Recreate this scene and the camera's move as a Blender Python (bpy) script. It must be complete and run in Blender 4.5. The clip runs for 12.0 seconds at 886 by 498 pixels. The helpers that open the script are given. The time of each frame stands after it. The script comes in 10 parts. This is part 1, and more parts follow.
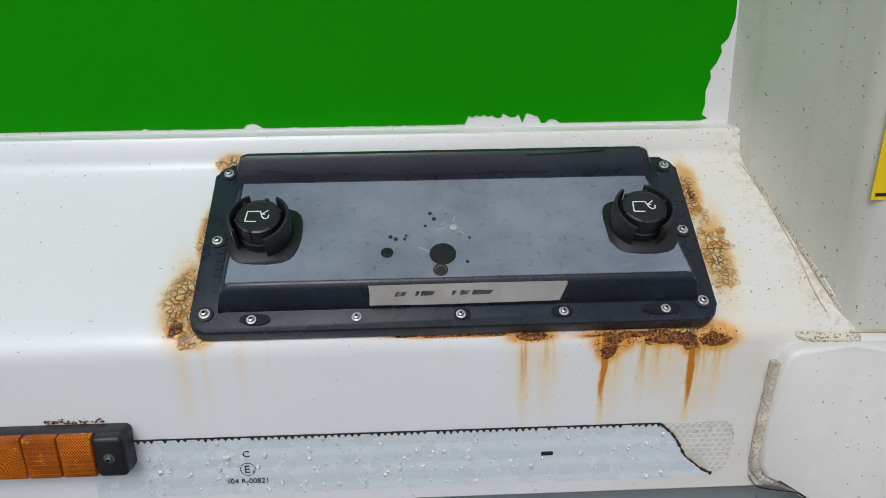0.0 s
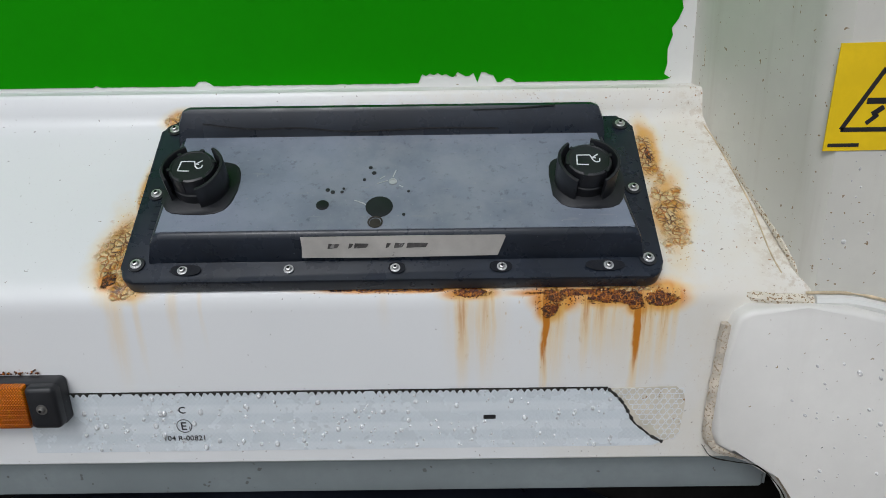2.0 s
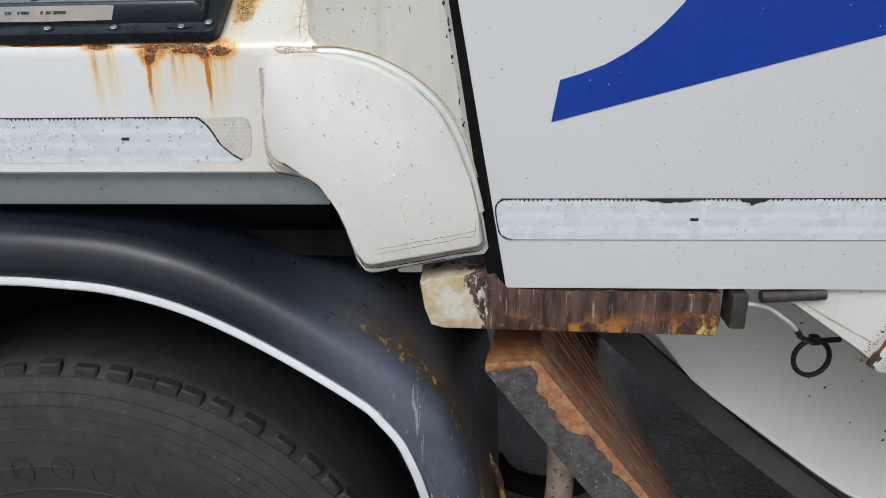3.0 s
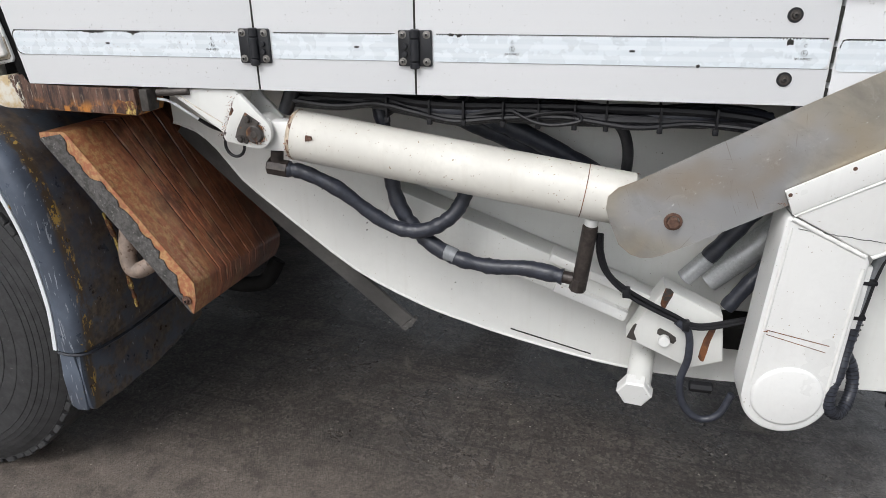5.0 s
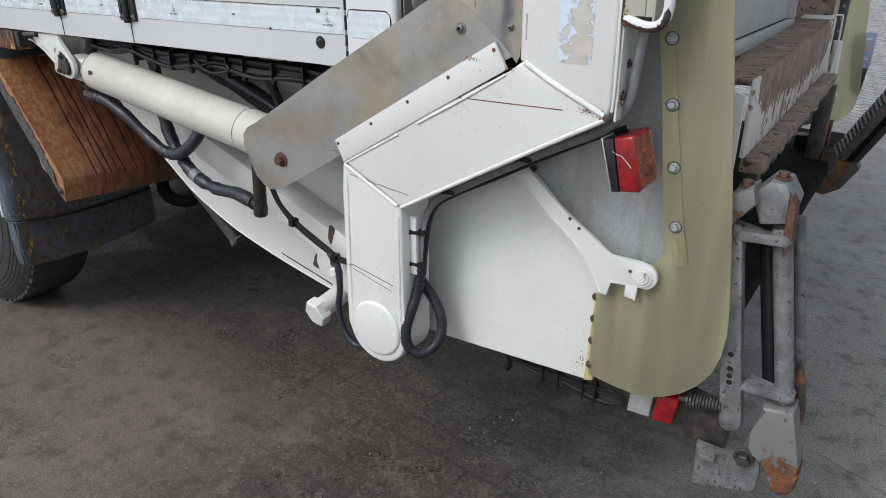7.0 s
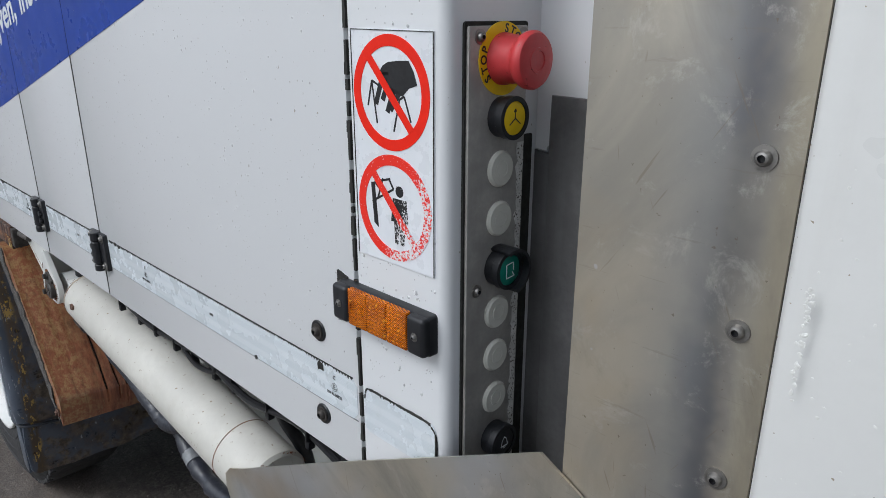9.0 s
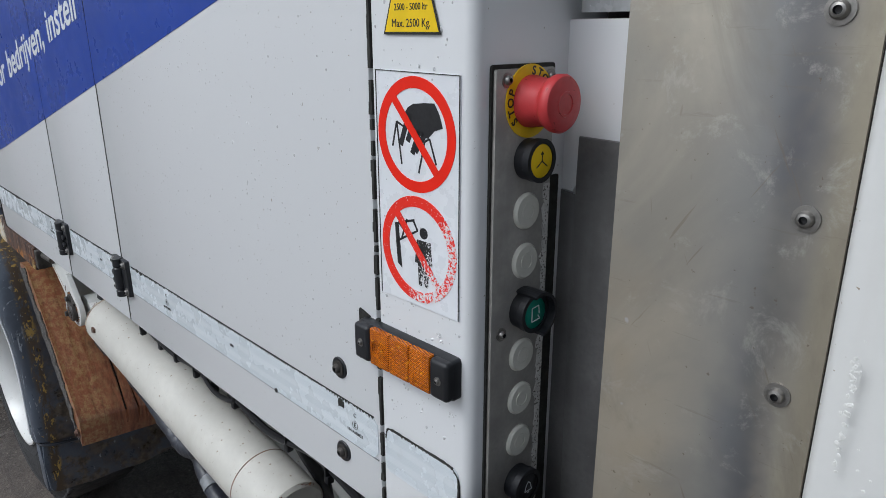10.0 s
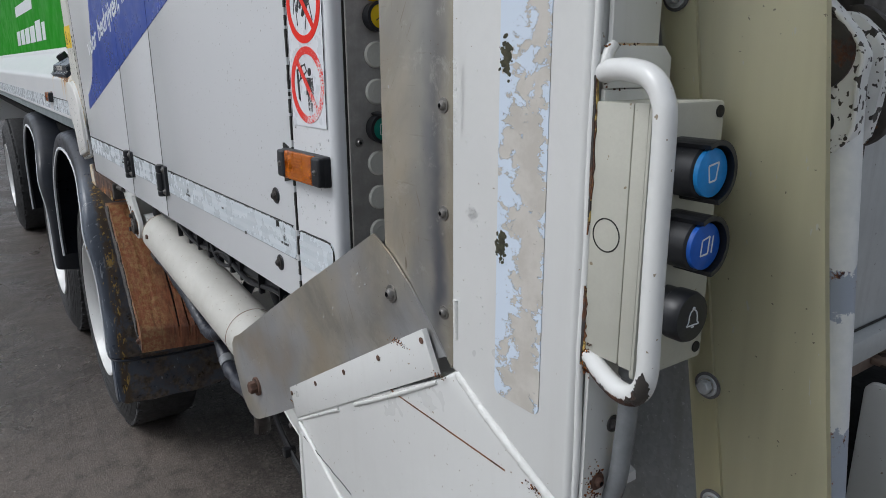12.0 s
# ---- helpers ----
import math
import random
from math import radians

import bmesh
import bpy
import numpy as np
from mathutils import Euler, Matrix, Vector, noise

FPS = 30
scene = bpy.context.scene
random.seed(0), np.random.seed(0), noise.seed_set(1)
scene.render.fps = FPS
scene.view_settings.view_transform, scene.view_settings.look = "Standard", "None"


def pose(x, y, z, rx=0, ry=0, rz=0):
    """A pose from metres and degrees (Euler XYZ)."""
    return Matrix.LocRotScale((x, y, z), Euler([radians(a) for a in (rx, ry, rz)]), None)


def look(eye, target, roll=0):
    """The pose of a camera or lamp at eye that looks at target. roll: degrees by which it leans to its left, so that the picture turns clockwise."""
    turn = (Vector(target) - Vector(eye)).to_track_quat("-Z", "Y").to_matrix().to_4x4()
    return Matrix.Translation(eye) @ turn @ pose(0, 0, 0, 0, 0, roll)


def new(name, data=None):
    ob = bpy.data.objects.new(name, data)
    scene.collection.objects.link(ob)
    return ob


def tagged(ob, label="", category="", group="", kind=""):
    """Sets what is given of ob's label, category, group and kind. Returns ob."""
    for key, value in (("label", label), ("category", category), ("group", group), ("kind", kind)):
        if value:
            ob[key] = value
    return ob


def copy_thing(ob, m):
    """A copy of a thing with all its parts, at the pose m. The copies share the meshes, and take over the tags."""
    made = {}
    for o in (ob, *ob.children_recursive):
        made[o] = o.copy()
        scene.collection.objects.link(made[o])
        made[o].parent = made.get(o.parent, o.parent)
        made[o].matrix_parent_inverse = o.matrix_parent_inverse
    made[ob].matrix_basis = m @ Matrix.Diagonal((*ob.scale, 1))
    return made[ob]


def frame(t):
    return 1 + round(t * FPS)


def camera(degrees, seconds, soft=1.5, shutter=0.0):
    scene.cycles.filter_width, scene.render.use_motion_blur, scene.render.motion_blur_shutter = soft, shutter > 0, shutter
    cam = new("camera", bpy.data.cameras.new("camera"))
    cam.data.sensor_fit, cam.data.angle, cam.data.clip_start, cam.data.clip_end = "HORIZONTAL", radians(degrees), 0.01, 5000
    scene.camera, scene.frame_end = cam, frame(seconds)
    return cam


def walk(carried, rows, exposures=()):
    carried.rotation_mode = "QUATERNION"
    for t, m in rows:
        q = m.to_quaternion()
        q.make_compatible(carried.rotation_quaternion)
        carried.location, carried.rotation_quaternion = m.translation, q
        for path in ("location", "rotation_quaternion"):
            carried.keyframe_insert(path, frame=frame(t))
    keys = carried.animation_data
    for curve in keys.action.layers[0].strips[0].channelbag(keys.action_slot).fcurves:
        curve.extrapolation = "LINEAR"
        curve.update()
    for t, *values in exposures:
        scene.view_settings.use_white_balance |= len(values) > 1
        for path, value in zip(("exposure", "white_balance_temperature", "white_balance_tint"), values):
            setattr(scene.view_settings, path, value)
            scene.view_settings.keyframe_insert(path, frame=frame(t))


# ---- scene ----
cam = camera(65.7, 12.0, 0.60)
METRES, EYE, TILT, LEAN, TURN = 4.9, 1.757, 0.0, 0.0, -2.1
ROWS = [
    (0.0, 0.0, 0.0, 0.0, -0.24, -20.36, 0.63),
    (0.5, 0.0007, 0.0076, -0.0005, 1.24, -20.08, 0.6),
    (1.0, 0.0011, 0.0097, -0.0018, 1.43, -20.08, 0.62),
    (1.5, 0.002, 0.0118, -0.0032, 1.4, -20.04, 0.71),
    (2.0, 0.0135, 0.0003, -0.0082, 2.03, -20.09, 0.78),
    (2.5, 0.0541, -0.0294, -0.0251, 4.13, -19.29, 0.91),
    (3.0, 0.1096, -0.061, -0.0405, 5.75, -20.14, 0.99),
    (3.5, 0.1751, -0.0826, -0.0501, 6.22, -21.46, 0.93),
    (5.5, 0.4448, -0.1629, -0.0597, 19.56, -23.52, 0.7),
    (6.0, 0.5253, -0.1509, -0.0589, 23.87, -23.99, 0.68),
    (6.5, 0.6066, -0.13, -0.0662, 29.2, -23.89, 0.32),
    (7.0, 0.6436, -0.0945, -0.0641, 36.87, -23.77, 0.27),
    (7.5, 0.6158, -0.0377, -0.0495, 42.3, -23.81, 0.08),
    (9.5, 0.5419, 0.04, -0.0071, 48.0, -17.9, 0.02),
    (10.0, 0.5429, 0.0393, -0.0067, 48.72, -17.72, 0.09),
    (10.5, 0.5435, 0.0376, -0.0071, 48.89, -17.59, 0.13),
    (11.0, 0.5595, 0.0308, -0.0133, 49.07, -17.09, 0.1),
    (11.5, 0.5912, 0.0269, -0.034, 51.54, -15.41, 0.1),
    (12.0, 0.6275, 0.0413, -0.0392, 56.68, -15.21, 0.2),
]
walk(cam, [(t, pose(0, 0, EYE, TILT, LEAN, TURN) @ pose(METRES * x, METRES * y, METRES * z, 90 + pitch, roll, yaw)) for t, x, y, z, yaw, pitch, roll in ROWS],
     exposures=[(0.0, -0.44, 6120, 9), (0.5, -0.50, 6140, 9), (1.5, -0.56, 6150, 9), (2.0, -0.52, 6130, 9), (2.5, -0.46, 6080, 9), (3.0, -0.17, 6200, 9), (3.5, 0.14, 6350, 10), (5.5, 0.30, 6300, 10), (6.0, 0.16, 6150, 9), (7.0, 0.06, 6150, 9), (9.5, -0.16, 5950, 8), (10.5, -0.26, 5950, 8), (11.5, -0.36, 5950, 8), (12.0, -0.32, 6050, 9)])

# ---- world and sun: a bright overcast day ----
SUN_AZ, SUN_EL = 200.0, 48.0
world = bpy.data.worlds.new("world")
scene.world = world
world.use_nodes = True
wn = world.node_tree
sky = wn.nodes.new("ShaderNodeTexSky")
sky.sky_type = "NISHITA"
sky.sun_disc = False
sky.sun_elevation, sky.sun_rotation = radians(SUN_EL), radians(SUN_AZ)
sky.air_density, sky.dust_density, sky.ozone_density = 1.0, 4.0, 1.5
pale = wn.nodes.new("ShaderNodeHueSaturation")
pale.inputs["Saturation"].default_value = 0.30
wn.links.new(sky.outputs[0], pale.inputs["Color"])
wn.links.new(pale.outputs[0], wn.nodes["Background"].inputs[0])
wn.nodes["Background"].inputs[1].default_value = 0.15
sun = new("sun", bpy.data.lights.new("sun", "SUN"))
sun.data.energy, sun.data.angle, sun.data.color = 1.0, radians(25), (1.0, 0.98, 0.95)
sun.matrix_basis = look((0, 0, 0), (-math.sin(radians(SUN_AZ)) * math.cos(radians(SUN_EL)), -math.cos(radians(SUN_AZ)) * math.cos(radians(SUN_EL)), -math.sin(radians(SUN_EL))))
sun.location = (0, -4, 6)


# ---- materials ----
class Graph:
    """Short hand for building a node material."""

    def __init__(self, name):
        self.m = bpy.data.materials.new(name)
        self.m.use_nodes = True
        self.t = self.m.node_tree
        self.b = self.t.nodes["Principled BSDF"]
        self.co = self.t.nodes.new("ShaderNodeTexCoord").outputs["Object"]

    def put(self, sock, v):
        if hasattr(v, "is_linked"):
            self.t.links.new(v, sock)
        elif hasattr(sock.default_value, "__len__") and not hasattr(v, "__len__"):
            sock.default_value = (v, v, v)
        elif hasattr(v, "__len__") and len(sock.default_value) == 4:
            sock.default_value = (*v[:3], 1)
        else:
            sock.default_value = v

    def mapped(self, scale, rot=(0, 0, 0)):
        n = self.t.nodes.new("ShaderNodeMapping")
        self.put(n.inputs["Vector"], self.co)
        n.inputs["Scale"].default_value = scale
        n.inputs["Rotation"].default_value = rot
        return n.outputs[0]

    def slanted(self, scale, turn):
        """Coordinates turned about y first and stretched after, for slanting streaks."""
        a, b = self.t.nodes.new("ShaderNodeMapping"), self.t.nodes.new("ShaderNodeMapping")
        self.put(a.inputs["Vector"], self.co)
        a.inputs["Rotation"].default_value = (0, radians(turn), 0)
        self.t.links.new(a.outputs[0], b.inputs["Vector"])
        b.inputs["Scale"].default_value = scale
        return b.outputs[0]

    def noise(self, scale, detail=5.0, rough=0.6, co=None, warp=0.0):
        n = self.t.nodes.new("ShaderNodeTexNoise")
        self.put(n.inputs["Vector"], co or self.co)
        n.inputs["Scale"].default_value = scale
        n.inputs["Detail"].default_value = detail
        n.inputs["Roughness"].default_value = rough
        n.inputs["Distortion"].default_value = warp
        return n.outputs["Fac"]

    def cells(self, scale, feature="F1", co=None, rand=1.0):
        n = self.t.nodes.new("ShaderNodeTexVoronoi")
        n.feature = feature
        self.put(n.inputs["Vector"], co or self.co)
        n.inputs["Scale"].default_value = scale
        n.inputs["Randomness"].default_value = rand
        return n.outputs

    def math(self, op, a, b=0.0, c=0.0, clamp=False):
        n = self.t.nodes.new("ShaderNodeMath")
        n.operation, n.use_clamp = op, clamp
        self.put(n.inputs[0], a)
        self.put(n.inputs[1], b)
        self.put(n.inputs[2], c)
        return n.outputs[0]

    def step(self, v, lo, hi, to0=0.0, to1=1.0):
        n = self.t.nodes.new("ShaderNodeMapRange")
        n.interpolation_type = "SMOOTHSTEP"
        self.put(n.inputs["Value"], v)
        for k, q in zip(("From Min", "From Max", "To Min", "To Max"), (lo, hi, to0, to1)):
            n.inputs[k].default_value = q
        return n.outputs[0]

    def mix(self, f, a, b):
        n = self.t.nodes.new("ShaderNodeMix")
        n.data_type = "RGBA"
        self.put(n.inputs[0], f)
        self.put(n.inputs[6], a)
        self.put(n.inputs[7], b)
        return n.outputs[2]

    def xyz(self):
        n = self.t.nodes.new("ShaderNodeSeparateXYZ")
        self.put(n.inputs[0], self.co)
        return n.outputs

    def bump(self, h, strength=0.3, dist=0.001, under=None):
        n = self.t.nodes.new("ShaderNodeBump")
        self.put(n.inputs["Height"], h)
        n.inputs["Strength"].default_value = strength
        n.inputs["Distance"].default_value = dist
        if under:
            self.t.links.new(under, n.inputs["Normal"])
        return n.outputs[0]

    def done(self, color, rough=0.5, metal=0.0, normal=None, coat=0.0, spec=0.5, sheen=0.0):
        i = self.b.inputs
        self.put(i["Base Color"], color)
        self.put(i["Roughness"], rough)
        self.put(i["Metallic"], metal)
        i["Coat Weight"].default_value = coat
        i["Coat Roughness"].default_value = 0.12
        self.put(i["Specular IOR Level"], spec)
        if normal:
            self.t.links.new(normal, i["Normal"])
        return self.m


def shade(c, k):
    return tuple(min(1.0, v * k) for v in c)


def plain(name, c, rough=0.5, metal=0.0, var=0.15, vs=12.0, bump=0.15, bs=300.0, dist=0.0006, coat=0.0, speck=None, ss=60.0, sl=0.68, streak=0.0, spec=0.5):
    """A surface with broad tone changes, fine grain, specks of dirt and upright streaks."""
    g = Graph(name)
    col = g.mix(g.step(g.noise(vs, 6), 0.3, 0.7), shade(c, 1 - var), shade(c, 1 + var))
    col = g.mix(g.step(g.noise(bs * 0.5, 3), 0.35, 0.75, 0, 0.5), col, shade(c, 1 - var * 0.8))
    if streak:
        s = g.noise(1.0, 4, 0.6, g.mapped((55, 55, 3.0)))
        col = g.mix(g.math("MULTIPLY", g.step(s, 0.5, 0.8), streak), col, speck or shade(c, 0.5))
    if speck:
        d = g.noise(ss, 2, 0.5)
        col = g.mix(g.step(d, sl, sl + 0.03), col, speck)
    r = g.step(g.noise(vs * 2.3, 4), 0.3, 0.7, max(0.03, rough - 0.08), min(1, rough + 0.1))
    return g.done(col, r, metal, g.bump(g.noise(bs, 4), bump, dist), coat, spec)


WHITE = (0.715, 0.716, 0.697)
M = {}
M["white"] = plain("white_paint", WHITE, 0.34, var=0.035, vs=3.0, bump=0.10, bs=160, speck=(0.30, 0.25, 0.18), ss=190, sl=0.72, streak=0.05, coat=0.25)


def panel_material():
    """Smooth white body enamel with faint road film and rare specks."""
    g = Graph("white_body_enamel")
    col = g.mix(g.step(g.noise(1.3, 2, 0.4), 0.3, 0.7), (0.705, 0.715, 0.725), (0.735, 0.745, 0.755))
    col = g.mix(g.step(g.noise(210, 2, 0.5), 0.735, 0.765), col, (0.40, 0.38, 0.34))
    return g.done(col, 0.27, 0.0, g.bump(g.noise(45, 2), 0.03, 0.0005), 0.25)


M["white2"] = panel_material()
M["labelfoil"] = plain("label_foil", (0.50, 0.48, 0.45), 0.35, 0.3, var=0.12, vs=40, bump=0.5, bs=120, dist=0.001)
M["cream"] = plain("cream_paint", (0.68, 0.683, 0.655), 0.36, var=0.05, vs=4.0, bump=0.12, bs=120, speck=(0.28, 0.22, 0.14), ss=210, sl=0.73, streak=0.07, coat=0.15)
M["sealant"] = plain("old_sealant", (0.34, 0.29, 0.22), 0.7, var=0.3, vs=60, bump=0.5, bs=240, dist=0.002)
M["blackdirt"] = plain("black_dirt", (0.022, 0.021, 0.018), 0.8, var=0.4, vs=80)
M["black"] = plain("black_plastic", (0.012, 0.013, 0.016), 0.38, var=0.3, vs=25, bump=0.08, bs=700, dist=0.0003, speck=(0.10, 0.10, 0.10), ss=180, sl=0.76)
M["hatch"] = plain("hatch_plastic", (0.013, 0.018, 0.028), 0.30, var=0.25, vs=24, bump=0.05, bs=900, dist=0.0003, speck=(0.10, 0.11, 0.12), ss=260, sl=0.755, spec=0.45)
M["wetmark"] = plain("wet_plastic", (0.006, 0.007, 0.010), 0.10, var=0.2, vs=60, bump=0.05)
M["rubber"] = plain("tyre_rubber", (0.030, 0.030, 0.031), 0.72, var=0.3, vs=20, bump=0.3, bs=300, speck=(0.10, 0.095, 0.09), ss=110, sl=0.73)
M["fender"] = plain("fender_plastic", (0.014, 0.017, 0.024), 0.38, var=0.25, vs=10, bump=0.2, bs=260, speck=(0.25, 0.25, 0.24), ss=75, sl=0.765)
M["hose"] = plain("wrapped_hose", (0.028, 0.031, 0.042), 0.38, var=0.3, vs=60, bump=0.5, bs=110, dist=0.002)
M["cable"] = plain("cable_sheath", (0.011, 0.011, 0.013), 0.42, var=0.3, vs=90, spec=0.35)
M["greycable"] = plain("grey_cable", (0.20, 0.21, 0.22), 0.45, var=0.15, vs=60)
M["bright"] = plain("screw_steel", (0.64, 0.64, 0.63), 0.34, 0.9, var=0.25, vs=150)
M["steel"] = plain("bolt_steel", (0.27, 0.26, 0.245), 0.36, 0.85, var=0.25, vs=150)
M["rustbolt"] = plain("rusted_bolt", (0.12, 0.065, 0.045), 0.7, 0.2, var=0.4, vs=160, bump=0.6)
M["darksteel"] = plain("dark_steel", (0.085, 0.076, 0.069), 0.55, 0.5, var=0.4, vs=40, bump=0.5, bs=200, speck=(0.20, 0.09, 0.04), ss=50, sl=0.66)
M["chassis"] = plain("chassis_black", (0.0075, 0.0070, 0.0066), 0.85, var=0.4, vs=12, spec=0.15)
M["gapblack"] = plain("dull_black_rubber", (0.006, 0.006, 0.006), 0.8, var=0.4, vs=40, spec=0.15)
M["railzinc"] = plain("dull_zinc_rail", (0.285, 0.325, 0.335), 0.46, 0.25, var=0.10, vs=9, bump=0.1, bs=240, speck=(0.16, 0.17, 0.17), ss=120, sl=0.70, spec=0.4)
M["postpaint"] = plain("dirty_cream_post_paint", (0.625, 0.612, 0.555), 0.40, var=0.07, vs=7.0, bump=0.10, bs=140, speck=(0.25, 0.18, 0.10), ss=260, sl=0.70, streak=0.22, coat=0.1)
M["sticker"] = plain("sticker_white", (0.74, 0.76, 0.79), 0.3, var=0.03, vs=20, coat=0.3)
M["red"] = plain("sign_red", (0.80, 0.022, 0.008), 0.42, var=0.06, vs=40, spec=0.2)
M["yellow"] = plain("sign_yellow", (0.82, 0.56, 0.008), 0.42, var=0.06, vs=40, spec=0.25)
M["ink"] = plain("sign_ink", (0.012, 0.012, 0.014), 0.45, var=0.2, vs=60)
M["print"] = plain("pale_print", (0.72, 0.74, 0.76), 0.4, var=0.05, vs=60)
M["stopred"] = plain("button_red", (0.52, 0.040, 0.045), 0.42, var=0.10, vs=60, speck=(0.30, 0.02, 0.02), ss=240, sl=0.7)
M["bgreen"] = plain("button_green", (0.0, 0.17, 0.12), 0.4, var=0.1, vs=80)
M["bblue"] = plain("button_blue", (0.02, 0.26, 0.66), 0.4, var=0.1, vs=80)
M["bblue2"] = plain("button_deep_blue", (0.01, 0.10, 0.48), 0.4, var=0.1, vs=80)
M["beige"] = plain("enclosure_beige", (0.475, 0.468, 0.405), 0.5, var=0.06, vs=14, bump=0.25, bs=600, speck=(0.25, 0.2, 0.13), ss=110, sl=0.74, streak=0.1)
M["plug"] = plain("blanking_plug", (0.60, 0.59, 0.53), 0.5, var=0.04, vs=40)
M["panelmetal"] = plain("panel_steel", (0.37, 0.355, 0.330), 0.42, 0.30, var=0.18, vs=30, bump=0.12, bs=500, speck=(0.5, 0.5, 0.48), ss=260, sl=0.77, streak=0.2)


def amber_material():
    """Amber lens plastic with a fine diamond prism pattern."""
    g = Graph("amber_lens")
    x, y, z = g.xyz()
    h = None
    for s in (1.0, -1.0):
        w = g.math("ABSOLUTE", g.math("SINE", g.math("MULTIPLY", g.math("ADD", x, g.math("MULTIPLY", z, s)), 1500.0)))
        h = w if h is None else g.math("MULTIPLY", h, w)
    col = g.mix(g.step(h, 0.10, 0.60), (0.035, 0.004, 0.0003), (0.90, 0.235, 0.002))
    patch = g.step(g.noise(32, 5, 0.65), 0.40, 0.62)
    col = g.mix(g.math("MULTIPLY", patch, 0.62), col, (0.20, 0.032, 0.001))
    col = g.mix(g.step(g.noise(150, 4), 0.62, 0.70, 0, 0.7), col, (1.0, 0.42, 0.01))
    return g.done(col, 0.12, 0.0, g.bump(h, 0.5, 0.0008), 0.0, 0.3)


M["amber"] = amber_material()
M["lensred"] = plain("red_lens", (0.25, 0.006, 0.008), 0.14, var=0.4, vs=40, coat=0.5)
M["blue"] = plain("blue_foil", (0.006, 0.045, 0.330), 0.30, var=0.08, vs=6, bump=0.04, coat=0.1, spec=0.3, speck=(0.10, 0.11, 0.2), ss=150, sl=0.75)
M["green"] = plain("green_foil", (0.012, 0.255, 0.0003), 0.42, var=0.06, vs=3, bump=0.04, bs=90, coat=0.0, speck=(0.10, 0.36, 0.08), ss=100, sl=0.80, spec=0.03)
M["weld"] = plain("painted_weld", (0.74, 0.74, 0.71), 0.35, var=0.05, vs=30, bump=0.8, bs=90, dist=0.003, coat=0.2)
M["yellowpaint"] = plain("yellowed_strip", (0.55, 0.46, 0.20), 0.5, var=0.2, vs=40, speck=(0.30, 0.14, 0.04), ss=80, sl=0.66)
M["pebble"] = plain("grit", (0.36, 0.33, 0.29), 0.8, var=0.5, vs=45)
M["fitting"] = plain("brown_fitting", (0.042, 0.034, 0.030), 0.45, 0.3, var=0.4, vs=70)


def tape_material():
    """Silvery film with a fine diamond grid and cloudy wear."""
    g = Graph("reflective_tape")
    x, y, z = g.xyz()
    grid = None
    for s in (1.0, -1.0):
        w = g.math("ABSOLUTE", g.math("SINE", g.math("MULTIPLY", g.math("ADD", x, g.math("MULTIPLY", z, s)), 820.0)))
        f = g.step(w, 0.10, 0.34, 1.0, 0.0)
        grid = f if grid is None else g.math("MAXIMUM", grid, f)
    band = g.step(g.math("SINE", g.math("MULTIPLY", z, 360.0)), -0.4, 0.6)
    col = g.mix(band, (0.640, 0.697, 0.735), (0.715, 0.765, 0.800))
    col = g.mix(g.math("MULTIPLY", grid, g.step(g.noise(9, 4), 0.30, 0.70, 0.25, 0.45)), col, (0.84, 0.87, 0.89))
    col = g.mix(g.step(g.noise(34, 6, 0.7), 0.60, 0.70, 0, 0.35), col, (0.50, 0.53, 0.53))
    col = g.mix(g.step(g.noise(110, 5), 0.62, 0.82, 0, 0.35), col, (0.82, 0.85, 0.88))
    return g.done(col, g.step(g.noise(30, 4), 0.3, 0.7, 0.16, 0.4), 0.1, g.bump(g.noise(260, 4), 0.25, 0.0008), 0.3)


def rust_material(name, deep=0.5, light=0.5, paint=None, cover=0.5, scale=1.0):
    """Rust in three tones; with paint, flakes of it are left over."""
    g = Graph(name)
    a, b = g.noise(28 * scale, 8, 0.65), g.noise(110 * scale, 6, 0.65)
    col = g.mix(g.step(a, 0.35, 0.62), (0.055, 0.026, 0.018), (0.20, 0.075, 0.026))
    col = g.mix(g.step(b, 0.62 - 0.2 * light, 0.85, 0, 0.8), col, (0.40, 0.20, 0.060))
    h = g.math("ADD", a, g.math("MULTIPLY", b, 0.5))
    rough = 0.75
    if paint:
        f = g.step(g.noise(16 * scale, 8, 0.7, warp=0.4), cover, cover + 0.07)
        col = g.mix(f, col, paint)
        h = g.math("ADD", h, g.math("MULTIPLY", f, 0.8))
        rough = g.step(f, 0, 1, 0.8, 0.45)
    return g.done(col, rough, 0.0, g.bump(h, 0.7, 0.003))


